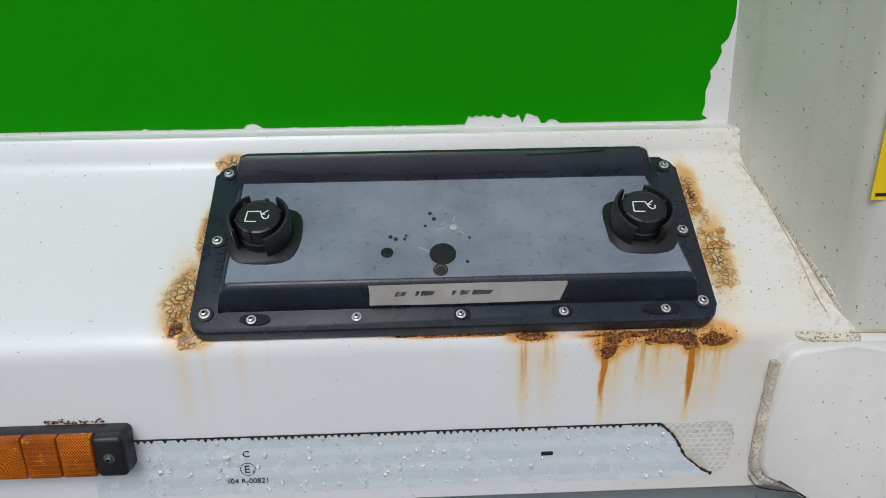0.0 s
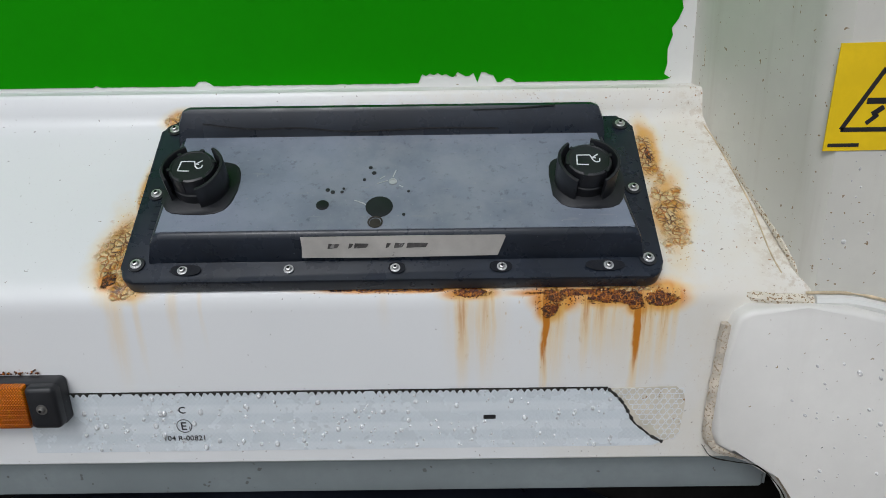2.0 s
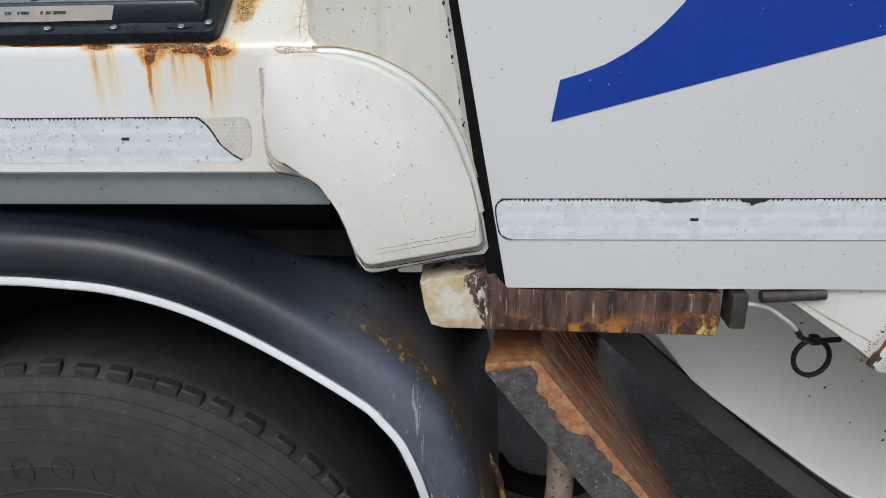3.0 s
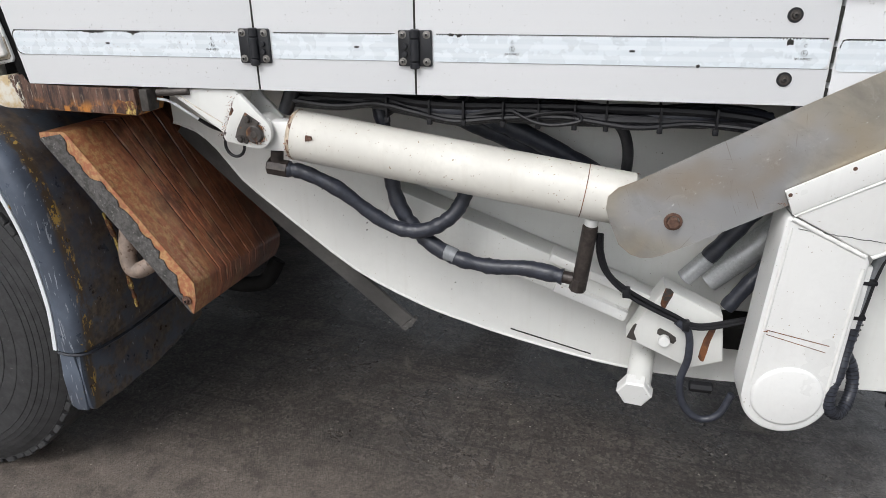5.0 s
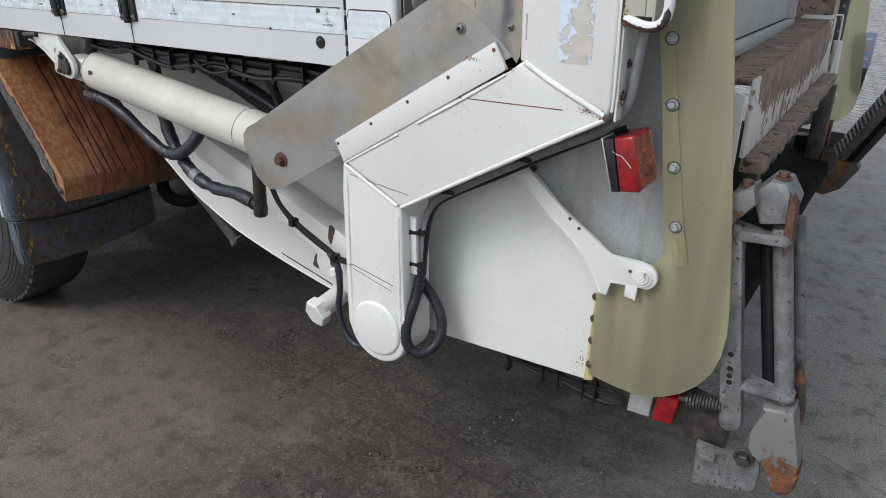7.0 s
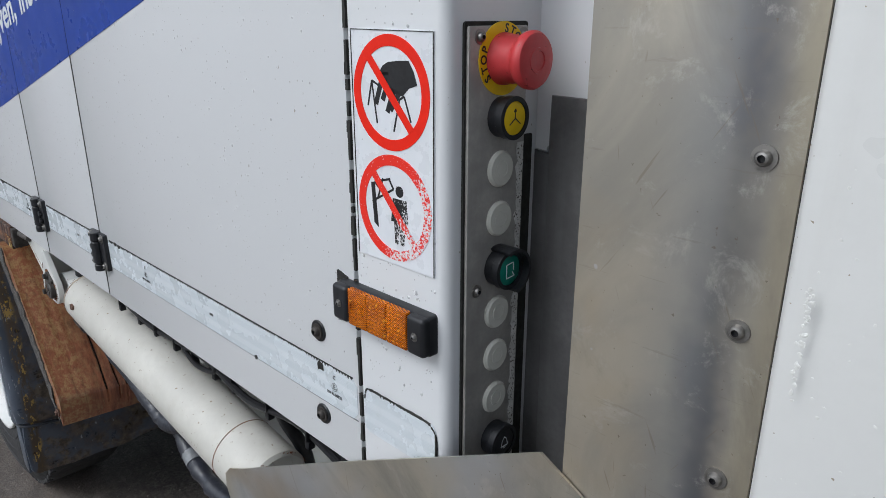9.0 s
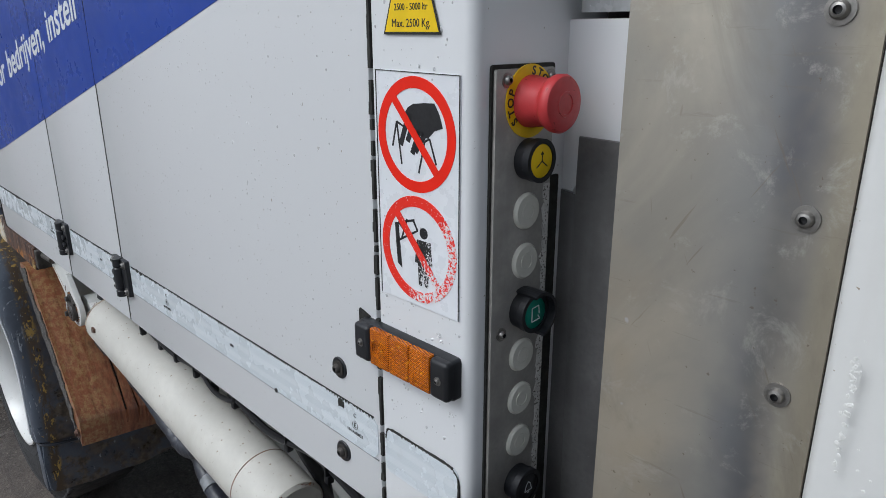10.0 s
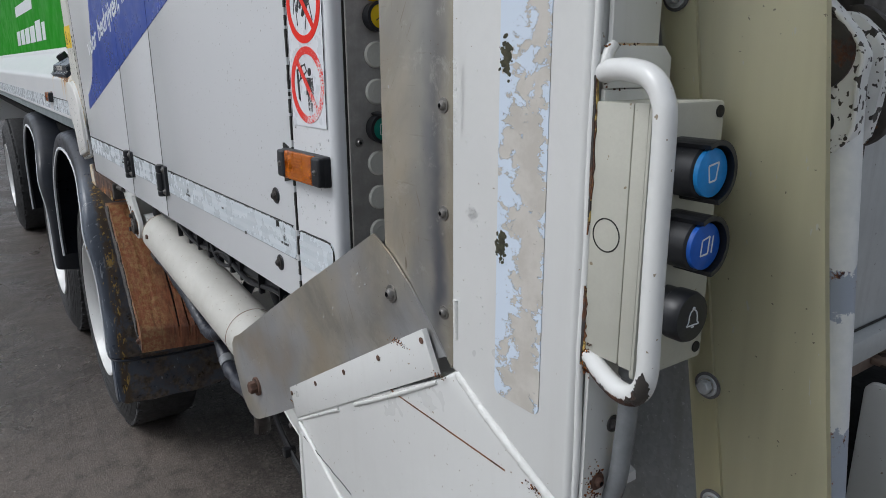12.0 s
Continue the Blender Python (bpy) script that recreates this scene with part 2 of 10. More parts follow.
def wood_material():
    g = Graph("rust_stained_board")
    grain = g.noise(1.0, 7, 0.65, g.mapped((40, 90, 5), (0, radians(33), 0)))
    col = g.mix(g.step(grain, 0.3, 0.7), (0.145, 0.048, 0.027), (0.41, 0.150, 0.073))
    col = g.mix(g.step(g.noise(14, 6, 0.6), 0.5, 0.72, 0, 0.6), col, (0.36, 0.21, 0.10))
    col = g.mix(g.step(g.noise(9, 5, 0.6), 0.52, 0.68, 0, 0.75), col, (0.075, 0.034, 0.022))
    col = g.mix(g.step(g.noise(1.0, 6, 0.7, g.mapped((130, 170, 30), (0, radians(33), 0))), 0.56, 0.68, 0, 0.6), col, (0.40, 0.26, 0.13))
    x, y, z = g.xyz()
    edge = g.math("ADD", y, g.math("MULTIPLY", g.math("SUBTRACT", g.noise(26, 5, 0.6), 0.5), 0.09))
    scuffed = g.math("MULTIPLY", g.step(edge, 0.535, 0.60, 1.0, 0.0), g.step(g.noise(1.0, 6, 0.7, g.mapped((70, 120, 12), (0, radians(33), 0))), 0.36, 0.56, 0.35, 1.0))
    col = g.mix(scuffed, col, g.mix(g.step(g.noise(70, 6, 0.7), 0.4, 0.62), (0.34, 0.120, 0.058), (0.47, 0.28, 0.125)))
    # Darker towards the inner side: shade under the truck, painted in.
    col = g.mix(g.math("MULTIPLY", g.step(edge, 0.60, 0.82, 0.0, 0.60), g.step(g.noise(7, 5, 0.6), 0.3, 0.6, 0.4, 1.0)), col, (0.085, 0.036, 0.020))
    return g.done(col, g.step(g.noise(16, 5), 0.3, 0.7, 0.30, 0.50), 0.0, g.bump(g.math("ADD", grain, g.noise(160, 4)), 0.45, 0.002), 0.8)


def galv_material():
    g = Graph("galvanised_sheet")
    c = g.cells(230)
    col = g.mix(c["Color"], (0.40, 0.415, 0.42), (0.51, 0.525, 0.53))
    col = g.mix(g.step(g.noise(5, 6), 0.45, 0.7, 0, 0.5), col, (0.34, 0.33, 0.30))
    col = g.mix(g.step(g.noise(1.0, 4, 0.6, g.mapped((34, 34, 4), (0, radians(12), 0))), 0.52, 0.70, 0, 0.28), col, (0.24, 0.205, 0.165))
    col = g.mix(g.step(g.noise(260, 2, 0.5), 0.68, 0.71, 0, 0.8), col, (0.66, 0.67, 0.68))
    return g.done(col, g.step(g.noise(20, 4), 0.3, 0.7, 0.36, 0.58), 0.35, g.bump(g.noise(300, 3), 0.15, 0.0005))


def stainless_material(name, band):
    """Dull stainless sheet with straw tarnish and rub marks; band adds a painted blue-grey reflection."""
    g = Graph(name)
    x, y, z = g.xyz()
    n = g.noise(5.5, 6, 0.6, warp=0.8)
    col = g.mix(g.step(n, 0.35, 0.65), (0.345, 0.325, 0.285), (0.500, 0.460, 0.380))
    col = g.mix(g.step(g.noise(7, 4, 0.5), 0.50, 0.72, 0, 0.6), col, (0.47, 0.385, 0.27))
    col = g.mix(g.step(g.noise(6, 3, 0.5, g.mapped((1, 1, 0.8))), 0.58, 0.75, 0, 0.6), col, (0.22, 0.235, 0.265))
    # Upright dark band and its grading stand for a reflection, painted in.
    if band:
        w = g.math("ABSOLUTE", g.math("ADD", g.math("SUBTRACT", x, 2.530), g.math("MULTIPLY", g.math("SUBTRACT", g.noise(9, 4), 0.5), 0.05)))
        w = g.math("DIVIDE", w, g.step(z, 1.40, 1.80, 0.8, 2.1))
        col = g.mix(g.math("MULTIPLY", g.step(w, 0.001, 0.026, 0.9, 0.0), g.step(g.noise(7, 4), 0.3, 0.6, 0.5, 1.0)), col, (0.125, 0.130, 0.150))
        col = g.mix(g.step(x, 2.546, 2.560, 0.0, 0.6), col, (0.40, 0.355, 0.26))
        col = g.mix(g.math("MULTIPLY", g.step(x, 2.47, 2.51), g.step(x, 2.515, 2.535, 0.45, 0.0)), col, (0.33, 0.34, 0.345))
    col = g.mix(g.step(g.noise(1.0, 4, 0.6, g.mapped((40, 40, 10))), 0.69, 0.73, 0, 0.7), col, (0.20, 0.16, 0.12))
    col = g.mix(g.step(g.noise(55, 3, 0.5), 0.72, 0.76, 0, 0.6), col, (0.60, 0.62, 0.66))
    if not band:
        col = g.mix(g.step(g.noise(4.2, 3, 0.5), 0.42, 0.60, 0, 0.75), col, (0.46, 0.475, 0.50))
        col = g.mix(g.step(g.noise(3.4, 3, 0.5, g.mapped((1, 1, 1.3))), 0.52, 0.66, 0, 0.7), col, (0.40, 0.315, 0.215))
    smear = g.noise(1.0, 6, 0.7, g.slanted((14, 14, 5), 14 if band else 60), 0.6)
    col = g.mix(g.step(smear, 0.50, 0.70, 0, 0.45 if band else 0.30), col, (0.235, 0.215, 0.180))
    col = g.mix(g.step(g.noise(24, 7, 0.75, warp=0.5), 0.56, 0.70, 0, 0.5), col, (0.56, 0.54, 0.49))
    col = g.mix(g.step(g.noise(240, 3, 0.6), 0.70, 0.73, 0, 0.6), col, (0.17, 0.135, 0.10))
    for turn, lo in ((24, 0.70), (-33, 0.72), (8, 0.72)):
        col = g.mix(g.step(g.noise(1.0, 3, 0.5, g.slanted((210, 1, 11), turn)), lo, lo + 0.04, 0, 0.40), col, (0.22, 0.17, 0.12))
    for turn, lo in ((32, 0.635), (-20, 0.66)):
        col = g.mix(g.step(g.noise(1.0, 5, 0.65, g.mapped((14, 14, 190), (0, radians(turn), 0))), lo + 0.01, lo + 0.06, 0, 0.22), col, (0.21, 0.185, 0.15))
    return g.done(col, g.step(g.noise(14, 4), 0.3, 0.7, 0.36, 0.52), 0.7, g.bump(g.noise(1.0, 4, 0.6, g.mapped((400, 400, 30))), 0.12, 0.0005))


def flap_material():
    """Thick translucent plastic, yellow-green and scuffed."""
    g = Graph("flap_plastic")
    band = g.noise(1.0, 4, 0.5, g.mapped((26, 1, 1.3)))
    col = g.mix(g.step(band, 0.3, 0.7), (0.70, 0.665, 0.46), (0.89, 0.85, 0.60))
    col = g.mix(g.step(g.noise(4, 4, 0.5, g.mapped((2, 1, 0.6))), 0.52, 0.75, 0, 0.6), col, (0.56, 0.58, 0.50))
    col = g.mix(g.step(g.noise(190, 2), 0.73, 0.75), col, (0.20, 0.18, 0.12))
    col = g.mix(g.step(g.noise(1.0, 3, 0.5, g.mapped((150, 1, 50))), 0.70, 0.73, 0, 0.8), col, (0.85, 0.86, 0.80))
    m = g.done(col, g.step(g.noise(12, 4), 0.3, 0.7, 0.36, 0.52), 0.0, g.bump(g.noise(40, 4), 0.1, 0.001))
    g.b.inputs["Transmission Weight"].default_value = 0.77
    return m


def peel_material():
    """Weathered reflector film: pale blue remains along one side, flaked to a grey-beige backing."""
    g = Graph("flaking_reflector")
    x, y, z = g.xyz()
    n = g.noise(1.0, 9, 0.70, g.mapped((44, 44, 62)), 0.2)
    n2 = g.noise(9, 3, 0.5)
    edge = g.math("MULTIPLY", g.math("SUBTRACT", 2.6570, x), 12.0)
    f = g.math("ADD", edge, g.math("ADD", g.math("MULTIPLY", g.math("SUBTRACT", n, 0.5), 2.6), g.math("MULTIPLY", g.math("SUBTRACT", n2, 0.5), 1.6)))
    right = g.step(g.math("ADD", g.math("MULTIPLY", g.math("SUBTRACT", x, 2.690), 30.0), g.math("MULTIPLY", g.math("SUBTRACT", n, 0.5), 3.0)), 0.10, 0.13)
    f = g.math("MAXIMUM", g.step(f, 0.0, 0.025), right)
    col = g.mix(f, g.mix(g.step(g.noise(40, 4), 0.35, 0.65), (0.50, 0.47, 0.42), (0.58, 0.55, 0.50)), (0.64, 0.72, 0.82))
    col = g.mix(g.step(g.noise(150, 3), 0.70, 0.74, 0, 0.6), col, (0.28, 0.26, 0.21))
    return g.done(col, g.step(f, 0, 1, 0.6, 0.3), 0.0, g.bump(f, 0.8, 0.0012))


def bracket_material():
    """Steel rusted dark brown with upright streaks, white paint left at one end, orange bleeding below."""
    g = Graph("streaked_rust")
    x, y, z = g.xyz()
    st = g.noise(1.0, 6, 0.65, g.mapped((75, 75, 9)))
    col = g.mix(g.step(st, 0.35, 0.65), (0.026, 0.016, 0.014), (0.150, 0.080, 0.055))
    col = g.mix(g.step(g.noise(1.0, 5, 0.65, g.mapped((120, 120, 14))), 0.56, 0.66, 0, 0.7), col, (0.42, 0.36, 0.28))
    low = g.step(z, 1.160, 1.195, 1.0, 0.0)
    col = g.mix(g.math("MULTIPLY", low, g.step(g.noise(24, 5, 0.6), 0.48, 0.58)), col, (0.52, 0.21, 0.04))
    n = g.noise(30, 7, 0.7, g.mapped((1, 1, 0.5)))
    f = g.step(g.math("ADD", n, g.step(x, 0.46, 0.60, 0.22, -0.22)), 0.56, 0.60)
    col = g.mix(f, col, g.mix(g.step(g.noise(50, 4), 0.4, 0.65), (0.66, 0.63, 0.55), (0.55, 0.42, 0.24)))
    return g.done(col, 0.68, 0.0, g.bump(g.math("ADD", g.noise(90, 6), g.math("MULTIPLY", f, 0.8)), 0.7, 0.003))


def fender_material():
    """Black mudguard plastic: blue-grey sheen painted over its rear, brown mud on its outer flank and streaks of yellow
    paint.
    """
    g = Graph("scraped_fender_plastic")
    x, y, z = g.xyz()
    col = g.mix(g.step(g.noise(9, 6), 0.3, 0.7), (0.0075, 0.0095, 0.0160), (0.0150, 0.0180, 0.0290))
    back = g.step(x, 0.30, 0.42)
    # Sheen on the rear part is put into the base colour as blue-grey.
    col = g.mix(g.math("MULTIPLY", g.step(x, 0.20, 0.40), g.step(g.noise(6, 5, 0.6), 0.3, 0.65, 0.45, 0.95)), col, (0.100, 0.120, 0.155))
    n = g.noise(1.0, 6, 0.65, g.mapped((40, 40, 12)))
    mud = g.math("MULTIPLY", back, g.step(g.math("ADD", g.math("MULTIPLY", g.math("SUBTRACT", y, 0.462), 14.0), g.math("SUBTRACT", n, 0.5)), 0.02, 0.35))
    mud = g.math("MULTIPLY", mud, g.step(g.noise(11, 6, 0.65), 0.42, 0.62, 0.12, 0.85))
    col = g.mix(mud, col, g.mix(g.step(g.noise(30, 6), 0.35, 0.65), (0.055, 0.044, 0.036), (0.150, 0.110, 0.078)))
    lowmud = g.math("MULTIPLY", g.step(z, 0.98, 0.58), g.math("MULTIPLY", back, g.step(g.noise(16, 7, 0.7), 0.45, 0.60)))
    col = g.mix(g.math("MULTIPLY", lowmud, g.step(y, 0.452, 0.475)), col, g.mix(g.step(g.noise(60, 5), 0.4, 0.65), (0.065, 0.050, 0.037), (0.155, 0.120, 0.086)))
    n3 = g.noise(1.0, 5, 0.7, g.mapped((130, 60, 22)))
    ridge = g.math("MULTIPLY", back, g.step(g.math("ABSOLUTE", g.math("SUBTRACT", y, 0.4740)), 0.006, 0.022, 1.0, 0.0))
    col = g.mix(g.math("MULTIPLY", ridge, g.step(g.noise(1.0, 6, 0.7, g.mapped((60, 60, 16))), 0.40, 0.52)), col, (0.085, 0.060, 0.038))
    col = g.mix(g.math("MULTIPLY", ridge, g.step(n3, 0.545, 0.585)), col, (0.46, 0.30, 0.08))
    chip = g.math("MULTIPLY", g.step(g.math("ABSOLUTE", g.math("SUBTRACT", y, 0.464)), 0.012, 0.024, 1.0, 0.0), g.step(g.noise(46, 5, 0.6), 0.655, 0.675))
    col = g.mix(g.math("MULTIPLY", back, chip), col, (0.66, 0.40, 0.04))
    scuff = g.math("MULTIPLY", g.step(x, 0.38, 0.43), g.step(g.noise(1.0, 5, 0.65, g.mapped((150, 20, 16))), 0.60, 0.64))
    col = g.mix(g.math("MULTIPLY", scuff, g.step(y, 0.462, 0.452)), col, (0.26, 0.28, 0.31))
    col = g.mix(g.math("MULTIPLY", back, g.step(g.noise(1.0, 4, 0.6, g.mapped((160, 90, 30))), 0.68, 0.70, 0, 0.9)), col, (0.30, 0.31, 0.33))
    return g.done(col, g.step(g.noise(30, 4), 0.3, 0.7, 0.27, 0.42), 0.0, g.bump(g.noise(260, 4), 0.2, 0.0006))


def ledge_material():
    """White paint of the ledge, with rust creeping out from under the hatch and run down from it."""
    g = Graph("white_paint_rust_stained")
    x, y, z = g.xyz()
    n1, n2 = g.noise(70, 7, 0.65), g.noise(22, 5, 0.6)
    col = g.mix(g.step(g.noise(3.0, 6), 0.3, 0.7), (0.715, 0.728, 0.735), (0.752, 0.760, 0.762))
    # cream film of dirt towards the corner post and along the foot of the wall
    film = g.math("MULTIPLY", g.step(g.math("ADD", x, g.math("MULTIPLY", g.math("SUBTRACT", n2, 0.5), 0.12)), 0.08, 0.30), g.step(g.noise(9, 6, 0.65), 0.3, 0.65, 0.45, 1.0))
    film = g.math("MAXIMUM", film, g.math("MULTIPLY", g.step(g.math("ADD", z, g.math("MULTIPLY", g.math("SUBTRACT", n2, 0.5), 0.02)), 1.604, 1.618), g.math("MULTIPLY", g.step(x, -0.12, 0.12), g.step(n1, 0.3, 0.6, 0.2, 0.7))))
    col = g.mix(film, col, (0.700, 0.660, 0.580))
    specks = g.step(g.noise(430, 2, 0.5), 0.685, 0.72)
    col = g.mix(g.math("MULTIPLY", specks, g.math("MULTIPLY", g.step(x, 0.02, 0.26, 0.08, 1.0), g.step(z, 1.515, 1.530, 0.2, 1.0))), col, (0.26, 0.12, 0.04))
    col = g.mix(g.step(g.noise(300, 2, 0.5), 0.735, 0.745, 0, 0.75), col, (0.13, 0.10, 0.07))
    corner = g.math("MULTIPLY", g.step(g.math("ADD", x, g.math("MULTIPLY", z, 0.30)), 0.748, 0.782), g.step(g.noise(150, 6, 0.7), 0.46, 0.60))
    col = g.mix(g.math("MULTIPLY", corner, 0.45), col, (0.42, 0.31, 0.19))

    def patch(spots):
        out = None
        for cx, cz, rx, rz in spots:
            dx = g.math("DIVIDE", g.math("SUBTRACT", x, cx), rx)
            dz = g.math("DIVIDE", g.math("SUBTRACT", z, cz), rz)
            f = g.math("SUBTRACT", 1.25, g.math("SQRT", g.math("ADD", g.math("MULTIPLY", dx, dx), g.math("MULTIPLY", dz, dz))))
            out = f if out is None else g.math("MAXIMUM", out, f)
        return out

    blister = patch(((-0.184, 1.536, 0.017, 0.024), (-0.174, 1.572, 0.008, 0.018), (-0.163, 1.618, 0.016, 0.008), (0.243, 1.556, 0.016, 0.026), (0.236, 1.592, 0.011, 0.020), (0.200, 1.5145, 0.036, 0.004), (-0.172, 1.517, 0.018, 0.008)))
    crust = patch(((0.147, 1.508, 0.014, 0.008), (0.143, 1.501, 0.008, 0.008), (0.190, 1.5085, 0.026, 0.0055), (0.224, 1.5075, 0.014, 0.008), (0.208, 1.502, 0.007, 0.006), (0.085, 1.5125, 0.016, 0.0035), (0.03, 1.5150, 0.050, 0.0016), (0.165, 1.5120, 0.040, 0.0025), (-0.186, 1.522, 0.006, 0.005), (0.237, 1.590, 0.003, 0.007), (-0.168, 1.610, 0.004, 0.003)))
    noisy = g.math("MULTIPLY", g.math("SUBTRACT", n1, 0.5), 2.6)
    halo = g.math("MAXIMUM", blister, crust)
    halo = g.step(g.math("ADD", halo, g.math("MULTIPLY", g.math("SUBTRACT", n2, 0.5), 1.6)), -0.35, 0.8, 0, 0.95)
    col = g.mix(halo, col, g.mix(g.step(halo, 0.3, 0.9), (0.74, 0.58, 0.30), (0.64, 0.33, 0.055)))
    glow = g.step(g.math("ADD", crust, g.math("MULTIPLY", g.math("SUBTRACT", n2, 0.5), 1.2)), -0.85, 0.55, 0, 1.0)
    col = g.mix(glow, col, g.mix(g.step(glow, 0.20, 0.85), (0.80, 0.50, 0.15), (0.66, 0.24, 0.012)))
    # runs below the front edge
    runs = None
    for cx, wx, low, k in ((0.190, 0.055, 1.446, 0.26), (0.088, 0.032, 1.445, 0.24), (0.078, 0.008, 1.436, 0.62), (0.094, 0.011, 1.440, 0.50), (0.1005, 0.004, 1.455, 0.55), (0.1400, 0.0050, 1.426, 1.0), (0.1465, 0.014, 1.436, 0.55), (0.170, 0.007, 1.448, 0.70), (0.1805, 0.010, 1.450, 0.62), (0.191, 0.004, 1.46, 0.6),
                           (0.2075, 0.0050, 1.424, 1.0), (0.214, 0.013, 1.440, 0.62), (0.2285, 0.008, 1.444, 0.66), (0.236, 0.004, 1.465, 0.6), (-0.180, 0.010, 1.440, 0.26), (-0.137, 0.007, 1.470, 0.28), (-0.163, 0.004, 1.455, 0.22), (0.02, 0.006, 1.49, 0.22), (-0.115, 0.003, 1.475, 0.2)):
        w = g.math("ADD", g.math("SUBTRACT", x, cx), g.math("MULTIPLY", g.math("SUBTRACT", g.noise(1.0, 4, 0.6, g.mapped((60, 1, 22))), 0.5), 0.008))
        a = g.step(g.math("ABSOLUTE", w), 0.10 * wx, wx, 1.0, 0.0)
        b = g.math("MULTIPLY", g.math("MULTIPLY", a, g.step(z, low - 0.02, low + 0.065)), k)
        runs = b if runs is None else g.math("MAXIMUM", runs, b)
    runs = g.math("MULTIPLY", g.math("MULTIPLY", runs, 1.35), g.step(z, 1.512, 1.520, 1.0, 0.0))
    runs = g.math("MULTIPLY", runs, g.step(g.noise(1.0, 5, 0.7, g.mapped((300, 1, 16))), 0.25, 0.6, 0.45, 1.0), clamp=True)
    col = g.mix(runs, col, g.mix(g.step(runs, 0.45, 1.0), (0.78, 0.53, 0.17), (0.50, 0.175, 0.010)))
    wet = g.math("MULTIPLY", g.step(g.noise(1.0, 3, 0.5, g.mapped((150, 1, 60))), 0.69, 0.73), g.math("MULTIPLY", g.step(x, 0.06, 0.08), g.step(z, 1.425, 1.50)))
    col = g.mix(g.math("MULTIPLY", wet, g.step(z, 1.512, 1.508, 0.0, 0.45)), col, (0.62, 0.44, 0.20))
    # lifted paint: cream bubbles ringed with brown
    cell = g.t.nodes.new("ShaderNodeTexVoronoi")
    warp = g.t.nodes.new("ShaderNodeVectorMath")
    nz = g.t.nodes.new("ShaderNodeTexNoise")
    g.put(nz.inputs["Vector"], g.co)
    nz.inputs["Scale"].default_value = 160
    warp.operation = "MULTIPLY_ADD"
    g.put(warp.inputs[0], nz.outputs["Color"])
    warp.inputs[1].default_value = (0.004, 0.004, 0.004)
    g.put(warp.inputs[2], g.co)
    cell.feature = "DISTANCE_TO_EDGE"
    g.put(cell.inputs["Vector"], warp.outputs[0])
    cell.inputs["Scale"].default_value = 205
    bl = g.step(g.math("ADD", blister, g.math("MULTIPLY", noisy, 0.9)), 0.35, 0.75)
    rim = g.math("MULTIPLY", g.step(cell.outputs["Distance"], 0.02, 0.20, 1.0, 0.0), g.step(g.noise(120, 5, 0.7), 0.30, 0.50))
    bub = g.mix(rim, g.mix(g.step(g.noise(90, 4), 0.42, 0.66), (0.76, 0.60, 0.32), (0.62, 0.30, 0.045)), g.mix(g.step(n1, 0.40, 0.60), (0.085, 0.022, 0.008), (0.44, 0.165, 0.018)))
    col = g.mix(bl, col, bub)
    # dark wet scale under the frame
    cr = g.step(g.math("ADD", crust, noisy), 0.38, 0.56)
    fine = g.noise(330, 5, 0.75)
    dark = g.mix(g.step(g.noise(120, 5), 0.36, 0.60), (0.022, 0.005, 0.003), (0.155, 0.030, 0.005))
    dark = g.mix(g.step(fine, 0.47, 0.60), dark, (0.58, 0.20, 0.012))
    dark = g.mix(g.step(g.noise(520, 3, 0.6), 0.66, 0.72), dark, (0.80, 0.48, 0.13))
    col = g.mix(cr, col, dark)
    rough = g.math("SUBTRACT", g.step(cr, 0, 1, 0.34, 0.30), g.math("MULTIPLY", wet, 0.1))
    nb = g.bump(g.noise(160, 4), 0.06, 0.0005)
    nb = g.bump(g.math("MULTIPLY", bl, g.step(cell.outputs["Distance"], 0.0, 0.4)), 0.9, 0.0022, nb)
    nb = g.bump(g.math("MULTIPLY", cr, g.math("ADD", fine, g.noise(150, 4))), 0.9, 0.0022, nb)
    return g.done(col, rough, 0.0, nb, 0.2)


